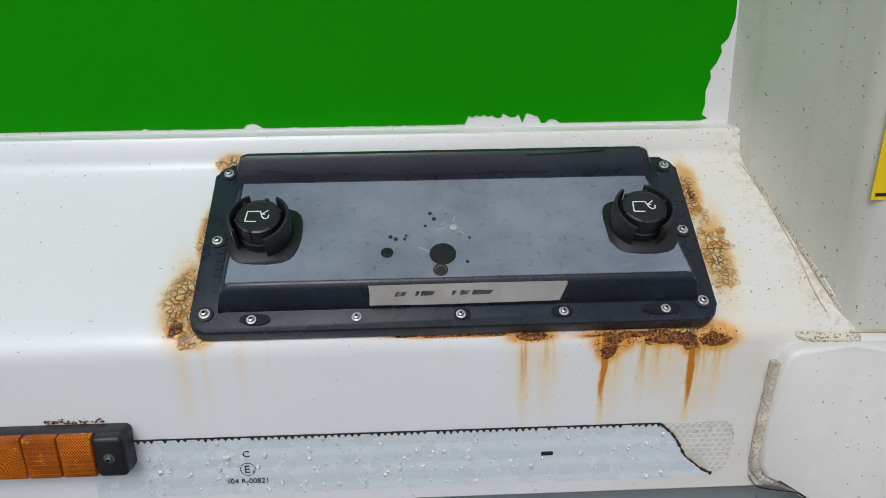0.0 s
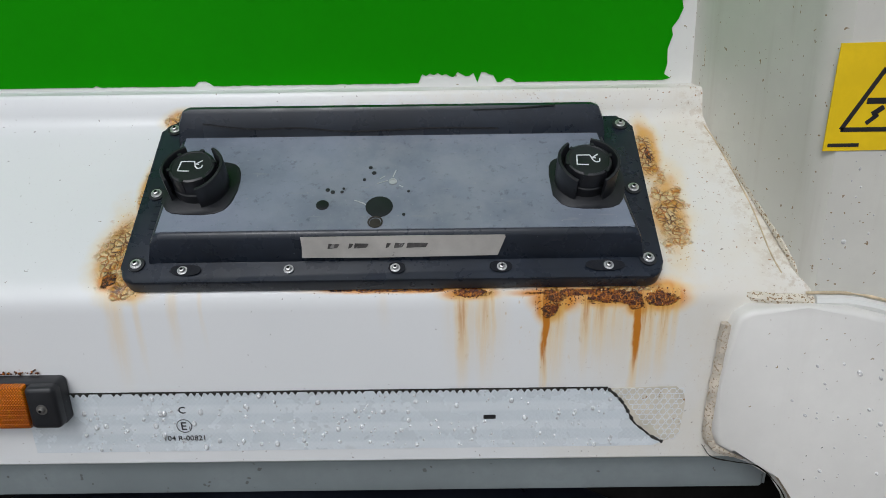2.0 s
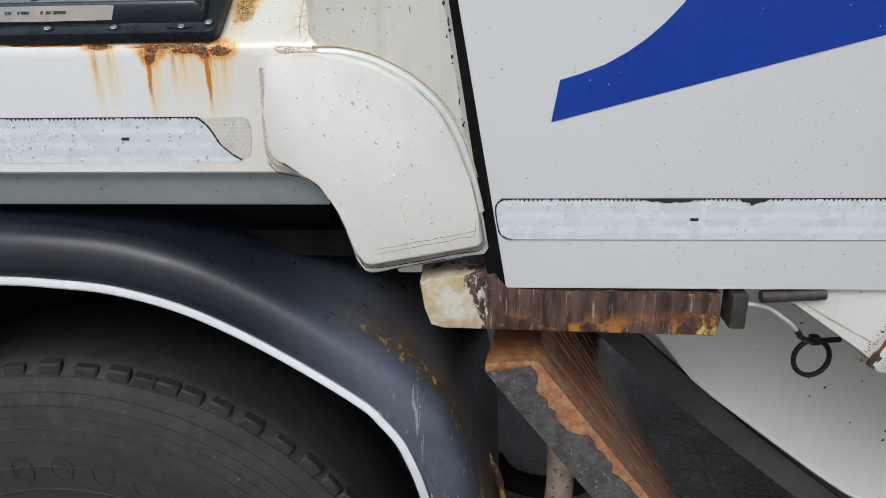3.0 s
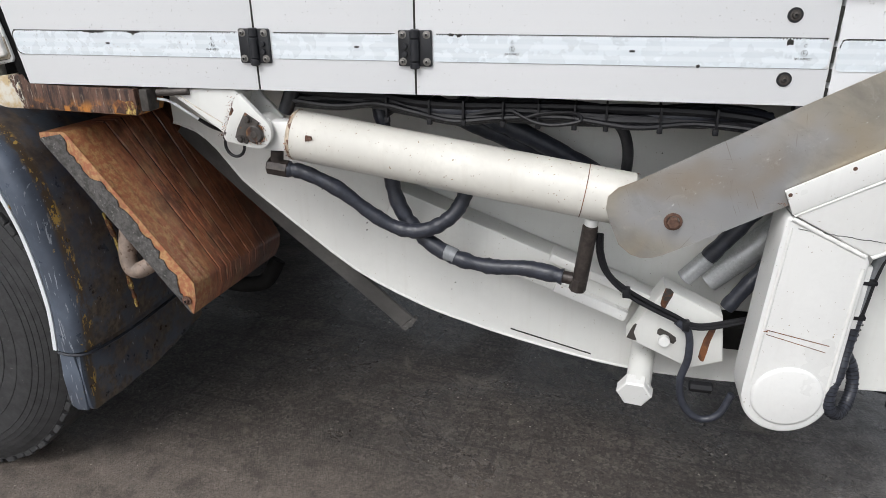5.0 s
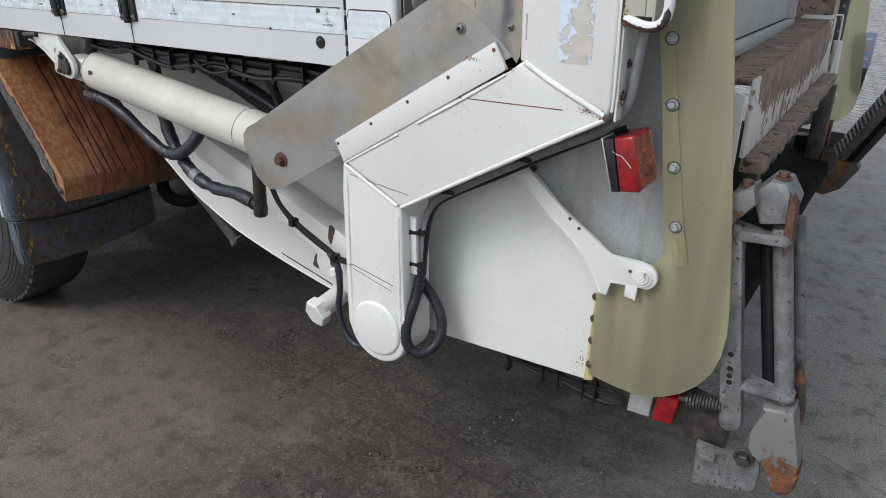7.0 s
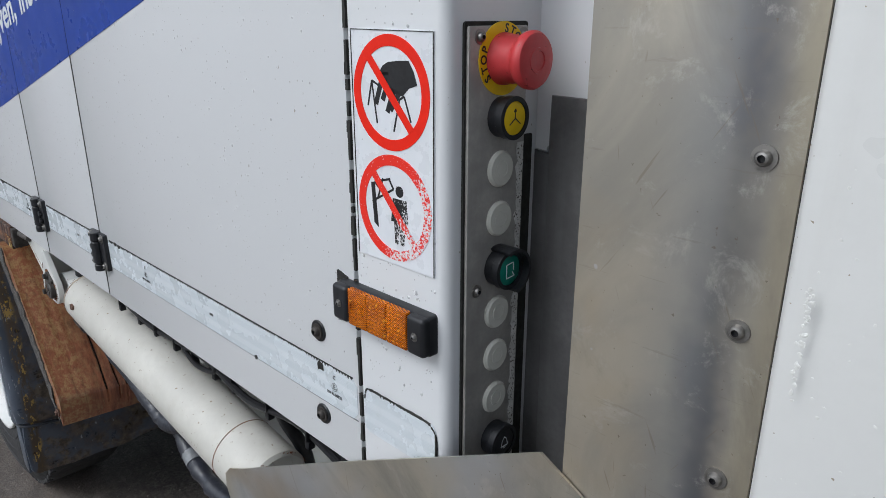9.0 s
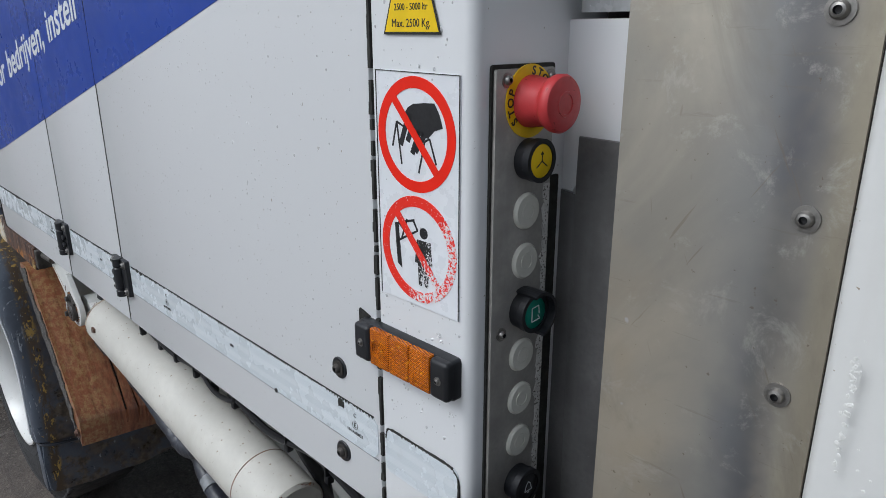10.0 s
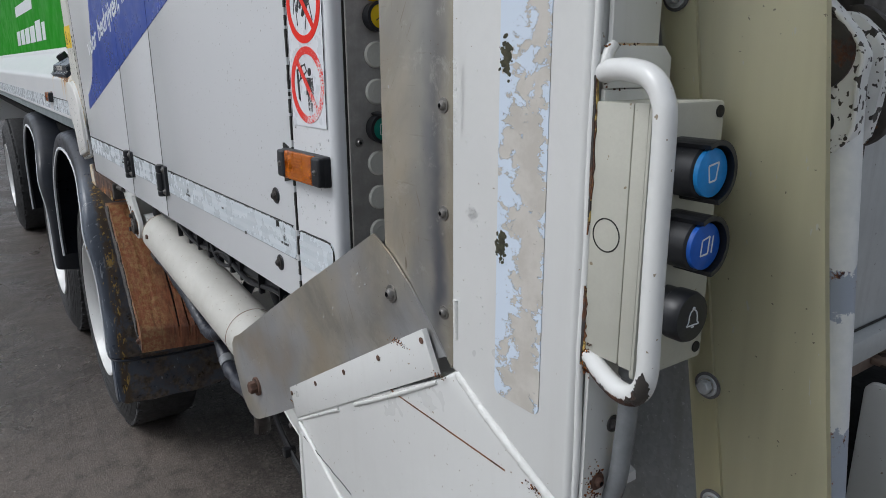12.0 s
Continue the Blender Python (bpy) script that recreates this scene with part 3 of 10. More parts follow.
def ground_material():
    """Damp yard surface: dark asphalt near by, block paving further off, brighter light painted in."""
    g = Graph("damp_asphalt")
    x, y, z = g.xyz()
    big, mid, fine = g.noise(0.9, 6, 0.6), g.noise(7, 7, 0.65), g.noise(150, 5, 0.7)
    col = g.mix(g.step(mid, 0.3, 0.7), (0.058, 0.047, 0.039), (0.126, 0.103, 0.086))
    col = g.mix(g.step(big, 0.35, 0.65, 0, 0.6), col, (0.070, 0.063, 0.058))
    col = g.mix(g.step(fine, 0.52, 0.70, 0, 0.7), col, (0.15, 0.132, 0.118))
    col = g.mix(g.step(g.noise(95, 4, 0.7), 0.54, 0.64, 0, 0.85), col, (0.022, 0.020, 0.018))
    col = g.mix(g.step(g.noise(1.0, 5, 0.6, g.mapped((3, 26, 1), (0, 0, radians(8)))), 0.55, 0.75, 0, 0.5), col, (0.035, 0.031, 0.028))
    stone = g.cells(120)["Color"]
    tone = g.t.nodes.new("ShaderNodeSeparateColor")
    g.put(tone.inputs[0], stone)
    col = g.mix(g.step(tone.outputs[0], 0.45, 1.0, 0, 0.75), col, (0.175, 0.155, 0.138))
    col = g.mix(g.step(tone.outputs[1], 0.50, 1.0, 0, 0.80), col, (0.022, 0.019, 0.017))
    n = g.t.nodes.new("ShaderNodeTexBrick")
    g.put(n.inputs["Vector"], g.mapped((1, 1, 1), (0, 0, radians(38))))
    n.inputs["Scale"].default_value = 1.0
    n.inputs["Brick Width"].default_value = 0.22
    n.inputs["Row Height"].default_value = 0.11
    n.inputs["Mortar Size"].default_value = 0.010
    for k, v in (("Color1", (0.30, 0.29, 0.28)), ("Color2", (0.46, 0.45, 0.435)), ("Mortar", (0.09, 0.085, 0.08))):
        g.put(n.inputs[k], v)
    j = g.t.nodes.new("ShaderNodeTexBrick")
    g.put(j.inputs["Vector"], g.mapped((1, 1, 1), (0, 0, radians(4))))
    j.inputs["Scale"].default_value = 1.0
    j.inputs["Brick Width"].default_value = 0.21
    j.inputs["Row Height"].default_value = 0.105
    j.inputs["Mortar Size"].default_value = 0.0065
    for k, v in (("Color1", (0, 0, 0)), ("Color2", (0.35, 0.35, 0.35)), ("Mortar", (1, 1, 1))):
        g.put(j.inputs[k], v)
    col = g.mix(g.math("MULTIPLY", g.step(g.noise(3.0, 4), 0.35, 0.6, 0.15, 0.62), j.outputs["Color"]), col, (0.024, 0.020, 0.018))
    # Ground under the open sky is lightened in its colour, standing for light.
    lit_area = g.step(g.math("ADD", y, g.math("MULTIPLY", g.math("SUBTRACT", big, 0.5), 1.2)), 1.7, 3.6, 0, 0.9)
    lit_area = g.math("MAXIMUM", lit_area, g.step(g.math("ADD", g.math("ADD", x, g.math("MULTIPLY", y, 0.35)), g.math("MULTIPLY", g.math("SUBTRACT", mid, 0.5), 1.2)), 2.6, 3.8, 0, 0.85))
    col = g.mix(lit_area, col, g.mix(g.step(fine, 0.4, 0.6), (0.20, 0.192, 0.182), (0.37, 0.358, 0.342)))
    # Near ground lightened in its colour to stand for glare and exposure there.
    worn = g.math("MULTIPLY", g.step(g.math("ADD", x, g.math("MULTIPLY", g.math("SUBTRACT", big, 0.5), 1.2)), 2.1, 1.2), g.math("MULTIPLY", g.step(x, -0.6, 0.5, 0.25, 1.0), g.step(g.math("ADD", y, g.math("MULTIPLY", g.math("SUBTRACT", mid, 0.5), 0.5)), 1.0, 0.50, 0, 0.55)))
    col = g.mix(worn, col, g.mix(g.step(fine, 0.4, 0.6), (0.180, 0.148, 0.123), (0.30, 0.252, 0.213)))
    col = g.mix(g.step(g.noise(180, 4, 0.7), 0.56, 0.64, 0, 0.80), col, (0.030, 0.026, 0.023))
    col = g.mix(g.step(g.noise(130, 4, 0.75), 0.62, 0.68, 0, 0.80), col, (0.34, 0.315, 0.29))
    col = g.mix(g.step(g.noise(11, 6, 0.7), 0.48, 0.66, 0, 0.60), col, (0.045, 0.038, 0.032))
    col = g.mix(g.step(g.noise(5, 6, 0.7, warp=0.6), 0.56, 0.70, 0, 0.5), col, (0.25, 0.215, 0.180))
    far = g.step(g.math("ADD", y, g.math("MULTIPLY", g.math("SUBTRACT", big, 0.5), 2.0)), 6.2, 6.8)
    col = g.mix(far, col, n.outputs["Color"])
    wet = g.step(g.noise(1.7, 5, 0.6, warp=0.5), 0.42, 0.66)
    rough = g.math("SUBTRACT", 0.54, g.math("MULTIPLY", wet, 0.36))
    h = g.math("ADD", g.math("MULTIPLY", fine, 1.0), g.math("MULTIPLY", mid, 0.6))
    return g.done(col, rough, 0.0, g.bump(g.math("ADD", h, g.math("MULTIPLY", tone.outputs[1], 0.5)), 0.7, 0.006))


def tread_material():
    """Grey plastic with the sky's reflection painted in: lighter in the middle, with dust, drips and fine scratches."""
    g = Graph("sky_reflecting_plastic")
    x, y, z = g.xyz()
    # Paler than the hood's plastic: the sky's reflection is put in the colour.
    col = g.mix(g.step(g.noise(13, 6, 0.6), 0.3, 0.7), (0.140, 0.163, 0.208), (0.225, 0.254, 0.315))
    mid = g.math("MULTIPLY", g.step(g.math("ABSOLUTE", g.math("SUBTRACT", x, 0.045)), 0.03, 0.17, 1.0, 0.0), g.step(g.noise(30, 6, 0.65), 0.35, 0.65, 0.3, 1.0))
    col = g.mix(g.math("MULTIPLY", mid, 0.55), col, (0.275, 0.292, 0.322))
    col = g.mix(g.step(g.noise(170, 5, 0.65), 0.56, 0.72, 0, 0.45), col, (0.055, 0.065, 0.085))
    col = g.mix(g.step(g.noise(420, 2, 0.5), 0.70, 0.73, 0, 0.8), col, (0.27, 0.28, 0.30))
    col = g.mix(g.step(g.noise(1.0, 4, 0.6, g.mapped((30, 260, 260), (0, 0, radians(20)))), 0.64, 0.70, 0, 0.5), col, (0.24, 0.25, 0.27))
    return g.done(col, g.step(g.noise(40, 4), 0.3, 0.7, 0.34, 0.5), 0.0, g.bump(g.noise(500, 3), 0.12, 0.0004), 0.0, 0.35)


M["tread"] = tread_material()
M["tape"] = tape_material()
M["rust"] = rust_material("rust_scale")


def crust_material(name, low, high):
    """Wet rust grains, each with a tone of its own."""
    g = Graph(name)
    r = g.t.nodes.new("ShaderNodeNewGeometry").outputs["Random Per Island"]
    col = g.mix(g.step(r, 0.35, 0.95), low, high)
    col = g.mix(g.step(g.noise(260, 4), 0.4, 0.65, 0, 0.6), col, shade(low, 0.6))
    return g.done(col, 0.5, 0.0, g.bump(g.noise(700, 4), 0.5, 0.0008), 0.0, 0.3)


M["crust"] = crust_material("dark_rust_grains", (0.040, 0.009, 0.005), (0.52, 0.17, 0.010))
M["palecrust"] = crust_material("pale_rust_grains", (0.48, 0.25, 0.055), (0.80, 0.64, 0.32))


def sill_material():
    """Brown worn steel; white paint survives in dripping patches along the lower half and at the ends."""
    g = Graph("worn_sill")
    x, y, z = g.xyz()
    col = g.mix(g.step(g.noise(20, 6), 0.3, 0.7), (0.19, 0.125, 0.098), (0.36, 0.255, 0.200))
    col = g.mix(g.step(g.noise(90, 5), 0.58, 0.7, 0, 0.7), col, (0.045, 0.035, 0.030))
    n = g.noise(1.0, 8, 0.72, g.mapped((24, 24, 15)))
    low = g.step(z, 1.04, 1.15, 0.10, -0.20)
    ends = g.step(g.math("ABSOLUTE", g.math("SUBTRACT", y, 1.66)), 0.40, 0.58, 0.0, 0.26)
    f = g.step(g.math("ADD", n, g.math("ADD", low, ends)), 0.55, 0.58)
    col = g.mix(f, col, (0.74, 0.72, 0.66))
    return g.done(col, g.step(f, 0, 1, 0.6, 0.4), 0.0, g.bump(g.math("ADD", g.noise(120, 5), f), 0.5, 0.0015))


M["sill"] = sill_material()
M["brownsteel"] = plain("browned_steel", (0.27, 0.20, 0.160), 0.55, 0.1, var=0.4, vs=14, bump=0.4, bs=160, speck=(0.07, 0.05, 0.04), ss=40, sl=0.6)
M["greypaint"] = plain("grey_hopper_paint", (0.47, 0.482, 0.475), 0.4, var=0.10, vs=5, bump=0.15, bs=200, speck=(0.10, 0.085, 0.07), ss=90, sl=0.72, streak=0.15)
M["wood"] = wood_material()
M["galv"] = galv_material()
M["stainless"] = stainless_material("stainless_sheet", False)
M["stainless_upright"] = stainless_material("stained_reflecting_sheet", True)
M["flap"] = flap_material()
M["peel"] = peel_material()
M["ledge"] = ledge_material()
M["bracket"] = bracket_material()
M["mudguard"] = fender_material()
M["groove"] = plain("groove_dark", (0.020, 0.010, 0.008), 0.8, var=0.3, vs=60)
M["hubrust"] = rust_material("dark_rusted_hub", paint=(0.045, 0.040, 0.036), cover=0.42, scale=0.6)
M["palerust"] = plain("pale_rusty_pipe", (0.24, 0.185, 0.150), 0.55, var=0.3, vs=40, bump=0.4, bs=200, speck=(0.10, 0.06, 0.04), ss=90, sl=0.62)
M["patch"] = rust_material("yellow_paint_rusting", paint=(0.62, 0.45, 0.13), cover=0.50, scale=1.6)
M["tan"] = plain("tan_stain", (0.60, 0.49, 0.33), 0.6, var=0.3, vs=60)
M["oldbead"] = plain("beige_sealant", (0.56, 0.50, 0.41), 0.6, var=0.22, vs=80, bump=0.4, bs=220, dist=0.0010, speck=(0.33, 0.26, 0.18), ss=520, sl=0.58)
M["cylpaint"] = plain("grimy_cylinder_paint", (0.605, 0.590, 0.540), 0.40, var=0.08, vs=9.0, bump=0.12, bs=160, speck=(0.24, 0.17, 0.10), ss=170, sl=0.70, streak=0.10, coat=0.1)
M["stained"] = plain("rust_stained_paint", (0.50, 0.42, 0.32), 0.55, var=0.35, vs=40, bump=0.5, bs=200, speck=(0.12, 0.06, 0.035), ss=70, sl=0.52)
M["coverpaint"] = plain("warm_white_cover_paint", (0.715, 0.700, 0.665), 0.36, var=0.05, vs=9.0, bump=0.14, bs=120, speck=(0.30, 0.24, 0.16), ss=240, sl=0.735, streak=0.06, coat=0.15)
M["backing"] = plain("cream_backing", (0.60, 0.56, 0.47), 0.5, var=0.12, vs=60, bump=0.3, bs=300, speck=(0.30, 0.19, 0.09), ss=150, sl=0.66)
M["grimy"] = plain("grimy_seam_paint", (0.66, 0.61, 0.51), 0.5, var=0.15, vs=60, bump=0.4, bs=260, dist=0.001, speck=(0.27, 0.18, 0.09), ss=560, sl=0.57)
M["stripgrey"] = plain("grey_rubber", (0.070, 0.067, 0.064), 0.6, var=0.3, vs=8, bump=0.2, bs=200)
M["ground"] = ground_material()
M["chipped"] = rust_material("chipped_white_paint", paint=(0.72, 0.72, 0.68), cover=0.44, scale=1.3)
M["chipped2"] = rust_material("worn_grey_steel", paint=(0.17, 0.172, 0.17), cover=0.40, scale=1.0)
M["liftsteel"] = plain("dull_lift_steel", (0.205, 0.21, 0.215), 0.45, 0.3, var=0.36, vs=26, bump=0.5, bs=160, dist=0.0012, speck=(0.10, 0.065, 0.045), ss=120, sl=0.64, streak=0.35)
M["chipped3"] = plain("white_paint_chipped_dark", (0.78, 0.78, 0.75), 0.4, var=0.10, vs=20, bump=0.3, bs=200, speck=(0.045, 0.038, 0.032), ss=130, sl=0.575)
M["grimywhite"] = plain("flaking_pale_coat", (0.62, 0.61, 0.58), 0.5, var=0.2, vs=60, bump=0.6, bs=300, dist=0.001, speck=(0.10, 0.09, 0.08), ss=420, sl=0.58)
M["darkgrey"] = plain("dark_grey_paint", (0.100, 0.098, 0.098), 0.42, var=0.3, vs=9, streak=0.3, speck=(0.16, 0.16, 0.16), ss=200, sl=0.74)
M["toothsteel"] = plain("rubbed_bare_steel", (0.40, 0.41, 0.41), 0.42, 0.4, var=0.2, vs=40, bump=0.3, bs=200, speck=(0.06, 0.05, 0.05), ss=80, sl=0.62)
M["bluegrey"] = plain("pale_blue_box", (0.34, 0.38, 0.52), 0.45, var=0.1, vs=14)
M["greyedge"] = plain("crumbling_grey_edge", (0.085, 0.080, 0.076), 0.85, var=0.5, vs=70, bump=0.9, bs=220, dist=0.003, speck=(0.22, 0.21, 0.20), ss=160, sl=0.66)


def worn_material(name, c):
    """Print rubbed away in patches to the white film below."""
    g = Graph(name)
    x, y, z = g.xyz()
    wear = g.step(g.math("SUBTRACT", x, g.math("MULTIPLY", z, 0.55)), 1.375, 1.415, 0.0, 0.16)
    f = g.step(g.math("ADD", g.noise(420, 4, 0.7), wear), 0.62, 0.66)
    return g.done(g.mix(f, c, (0.72, 0.72, 0.73)), 0.4)


def arm_tube_material():
    """White paint gone in whole lengths of the tube down to blue-grey primer, rusting at places."""
    g = Graph("white_arm_tube_paint")
    x, y, z = g.xyz()
    ragged = g.math("ADD", z, g.math("MULTIPLY", g.math("SUBTRACT", g.noise(45, 7, 0.7), 0.5), 0.05))
    bare = g.math("MAXIMUM", g.math("MULTIPLY", g.step(ragged, 1.352, 1.354), g.step(ragged, 1.392, 1.394, 1, 0)), g.step(ragged, 1.246, 1.248, 1, 0))
    bare = g.math("MAXIMUM", bare, g.step(g.noise(38, 5, 0.6), 0.68, 0.69))
    col = g.mix(bare, g.mix(g.step(g.noise(60, 5), 0.3, 0.7), (0.76, 0.77, 0.76), (0.84, 0.84, 0.82)), (0.36, 0.40, 0.47))
    rusty = g.math("MULTIPLY", bare, g.step(g.noise(34, 7, 0.7), 0.54, 0.58))
    col = g.mix(rusty, col, g.mix(g.step(g.noise(160, 5), 0.4, 0.6), (0.06, 0.02, 0.012), (0.26, 0.10, 0.03)))
    return g.done(col, g.step(rusty, 0, 1, 0.35, 0.75), 0.0, g.bump(g.math("SUBTRACT", g.noise(120, 4), bare), 0.4, 0.001))


M["armtube"] = arm_tube_material()
M["wornred"] = worn_material("sign_red_worn", (0.80, 0.022, 0.008))
M["wornink"] = worn_material("sign_ink_worn", (0.012, 0.012, 0.014))
M["mossy"] = plain("mossy_grime", (0.055, 0.052, 0.030), 0.9, var=0.5, vs=120)


def water_material():
    m = bpy.data.materials.new("water_drop")
    m.use_nodes = True
    i = m.node_tree.nodes["Principled BSDF"].inputs
    i["Base Color"].default_value = (1, 1, 1, 1)
    i["Roughness"].default_value = 0.03
    i["IOR"].default_value = 1.33
    # Partly opaque white, to stand for bright glints in the drops.
    i["Transmission Weight"].default_value = 0.55
    return m


M["water"] = water_material()


# ---- building helpers ----
def thing(name, label, category, at=(0, 0, 0), group="", kind=""):
    ob = new(name)
    ob.empty_display_size = 0.05
    ob.location = at
    return tagged(ob, label, category, group, kind)


def finish(bm, name, material, sharp=38):
    bmesh.ops.recalc_face_normals(bm, faces=bm.faces)
    for f in bm.faces:
        f.smooth = True
    for e in bm.edges:
        e.smooth = len(e.link_faces) == 2 and e.calc_face_angle(0) < radians(sharp)
    me = bpy.data.meshes.new(name)
    bm.to_mesh(me)
    bm.free()
    me.materials.append(material)
    return me


def attach(ob, parent):
    ob.parent = parent
    ob.matrix_parent_inverse = Matrix.Translation(-parent.location) if parent.type == "EMPTY" else Matrix()
    return ob


def part(name, bm, material, parent, label=""):
    """One mesh, made in world coordinates, under a thing or a part."""
    ob = new(name, finish(bm, name, material) if isinstance(bm, bmesh.types.BMesh) else bm)
    attach(ob, parent)
    return tagged(ob, label)


def solid(name, bm, material, label, category, group="", kind=""):
    """A thing of one mesh."""
    return tagged(new(name, finish(bm, name, material)), label, category, group, kind)


FRONT = Matrix(((1, 0, 0, 0), (0, 0, -1, 0), (0, 1, 0, 0), (0, 0, 0, 1)))    # drawn (x, z), facing -y
REAR = Matrix(((0, 0, 1, 0), (1, 0, 0, 0), (0, 1, 0, 0), (0, 0, 0, 1)))      # drawn (y, z), facing +x


def B():
    return bmesh.new()


def slab(bm, poly, depth, m, bevel=0.0, seg=2, back=False):
    """A flat outline in the drawing plane of m, its back at 0 and its face at depth, with rounded face edges."""
    lo = [bm.verts.new(m @ Vector((u, v, 0))) for u, v in poly]
    hi = [bm.verts.new(m @ Vector((u, v, depth))) for u, v in poly]
    n = len(poly)
    top = bm.faces.new(hi)
    low = bm.faces.new(lo[::-1])
    for i in range(n):
        bm.faces.new((lo[i], lo[(i + 1) % n], hi[(i + 1) % n], hi[i]))
    if bevel:
        e = list(top.edges) + (list(low.edges) if back else [])
        bmesh.ops.bevel(bm, geom=e, offset=bevel, segments=seg, affect="EDGES", profile=0.5, clamp_overlap=True)
    return bm


def prism(bm, poly, y0, y1, bevel=0.0, seg=2):
    """Outline in (x, z) reaching from the near face y0 to y1."""
    return slab(bm, poly, y1 - y0, Matrix.Translation((0, y1, 0)) @ FRONT, bevel, seg)


def glide2(pts, steps):
    return [(v.x, v.y) for v in glide([(a, b, 0) for a, b in pts], steps)]


def box(bm, x0, x1, y0, y1, z0, z1, bevel=0.0, seg=2, m=None):
    v = [bm.verts.new((x, y, z)) for x in (x0, x1) for y in (y0, y1) for z in (z0, z1)]
    fs = [bm.faces.new([v[i] for i in q]) for q in ((0, 1, 3, 2), (4, 6, 7, 5), (0, 4, 5, 1), (2, 3, 7, 6), (0, 2, 6, 4), (1, 5, 7, 3))]
    if m is not None:
        for w in v:
            w.co = m @ w.co
    if bevel:
        es = list({e for f in fs for e in f.edges})
        bmesh.ops.bevel(bm, geom=es, offset=bevel, segments=seg, affect="EDGES", profile=0.5, clamp_overlap=True)
    return bm


def along(p, q):
    d = Vector(q) - Vector(p)
    return Matrix.Translation(p) @ d.to_track_quat("Z", "Y").to_matrix().to_4x4()


def lathe(bm, profile, m, n=20):
    """Turns (radius, height) pairs round m's z axis."""
    rings = []
    for r, h in profile:
        if r < 1e-6:
            rings.append([bm.verts.new(m @ Vector((0, 0, h)))])
        else:
            rings.append([bm.verts.new(m @ Vector((r * math.cos(2 * math.pi * k / n), r * math.sin(2 * math.pi * k / n), h))) for k in range(n)])
    for a, b in zip(rings, rings[1:]):
        for k in range(n):
            q = [a[k % len(a)], a[(k + 1) % len(a)], b[(k + 1) % len(b)], b[k % len(b)]]
            q = list(dict.fromkeys(q))
            if len(q) > 2:
                bm.faces.new(q)
    return bm


def rod(bm, p, q, r, n=16, bevel=0.0, r2=None):
    h = (Vector(q) - Vector(p)).length
    r2 = r if r2 is None else r2
    b = min(bevel, r * 0.5)
    prof = [(r, 0), (r2, h)] if not b else [(r - b, 0), (r, b), (r2, h - b), (r2 - b, h)]
    return lathe(bm, [(0, 0)] + prof + [(0, h)], along(p, q), n)


def glide(pts, steps=6):
    """A smooth curve through the points."""
    p = [Vector(q) for q in pts]
    p = [2 * p[0] - p[1]] + p + [2 * p[-1] - p[-2]]
    out = []
    for i in range(1, len(p) - 2):
        for k in range(steps):
            t = k / steps
            a, b, c, d = p[i - 1], p[i], p[i + 1], p[i + 2]
            out.append(0.5 * ((2 * b) + (c - a) * t + (2 * a - 5 * b + 4 * c - d) * t * t + (3 * b - a - 3 * c + d) * t ** 3))
    return out + [p[-2]]


def tube(bm, pts, r, n=10, steps=6, bumpy=0.0, seed=1):
    line = glide(pts, steps)
    rng = random.Random(seed)
    up = Vector((0, 1, 0.01))
    rings = []
    for i, c in enumerate(line):
        d = (line[min(i + 1, len(line) - 1)] - line[max(i - 1, 0)]).normalized()
        u = (up - d * up.dot(d)).normalized()
        w = d.cross(u)
        up = u
        k = r * (1 + bumpy * (rng.random() - 0.5))
        rings.append([bm.verts.new(c + k * (math.cos(2 * math.pi * j / n) * u + math.sin(2 * math.pi * j / n) * w)) for j in range(n)])
    for a, b in zip(rings, rings[1:]):
        for j in range(n):
            bm.faces.new((a[j], a[(j + 1) % n], b[(j + 1) % n], b[j]))
    bm.faces.new(rings[0][::-1])
    bm.faces.new(rings[-1])
    return bm


def arc(cx, cz, r, a0, a1, n):
    return [(cx + r * math.cos(radians(a0 + (a1 - a0) * k / n)), cz + r * math.sin(radians(a0 + (a1 - a0) * k / n))) for k in range(n + 1)]


def rounded(x0, x1, z0, z1, r, n=4):
    return arc(x1 - r, z1 - r, r, 0, 90, n) + arc(x0 + r, z1 - r, r, 90, 180, n) + arc(x0 + r, z0 + r, r, 180, 270, n) + arc(x1 - r, z0 + r, r, 270, 360, n)


def ring(bm, m, r0, r1, depth, n=40):
    return lathe(bm, [(r0, 0), (r1, 0), (r1, depth), (r0, depth), (r0, 0)], m, n)


def bar(bm, m, p, q, w, depth):
    """A straight stroke from p to q in the drawing plane."""
    d = (Vector(q) - Vector(p)).normalized() * w / 2
    n = Vector((-d.y, d.x))
    a, b = Vector(p), Vector(q)
    return slab(bm, [tuple(a + n), tuple(a - n), tuple(b - n), tuple(b + n)], depth, m)


def clip(poly, lo, hi):
    """The stretch of an outline between two x."""
    for s, lim in ((1, lo), (-1, hi)):
        out = []
        for (x0, z0), (x1, z1) in zip(poly, poly[1:] + poly[:1]):
            a, b = s * (x0 - lim), s * (x1 - lim)
            if a >= 0:
                out.append((x0, z0))
            if a * b < 0:
                out.append((lim, z0 + (z1 - z0) * a / (a - b)))
        poly = out
    return poly


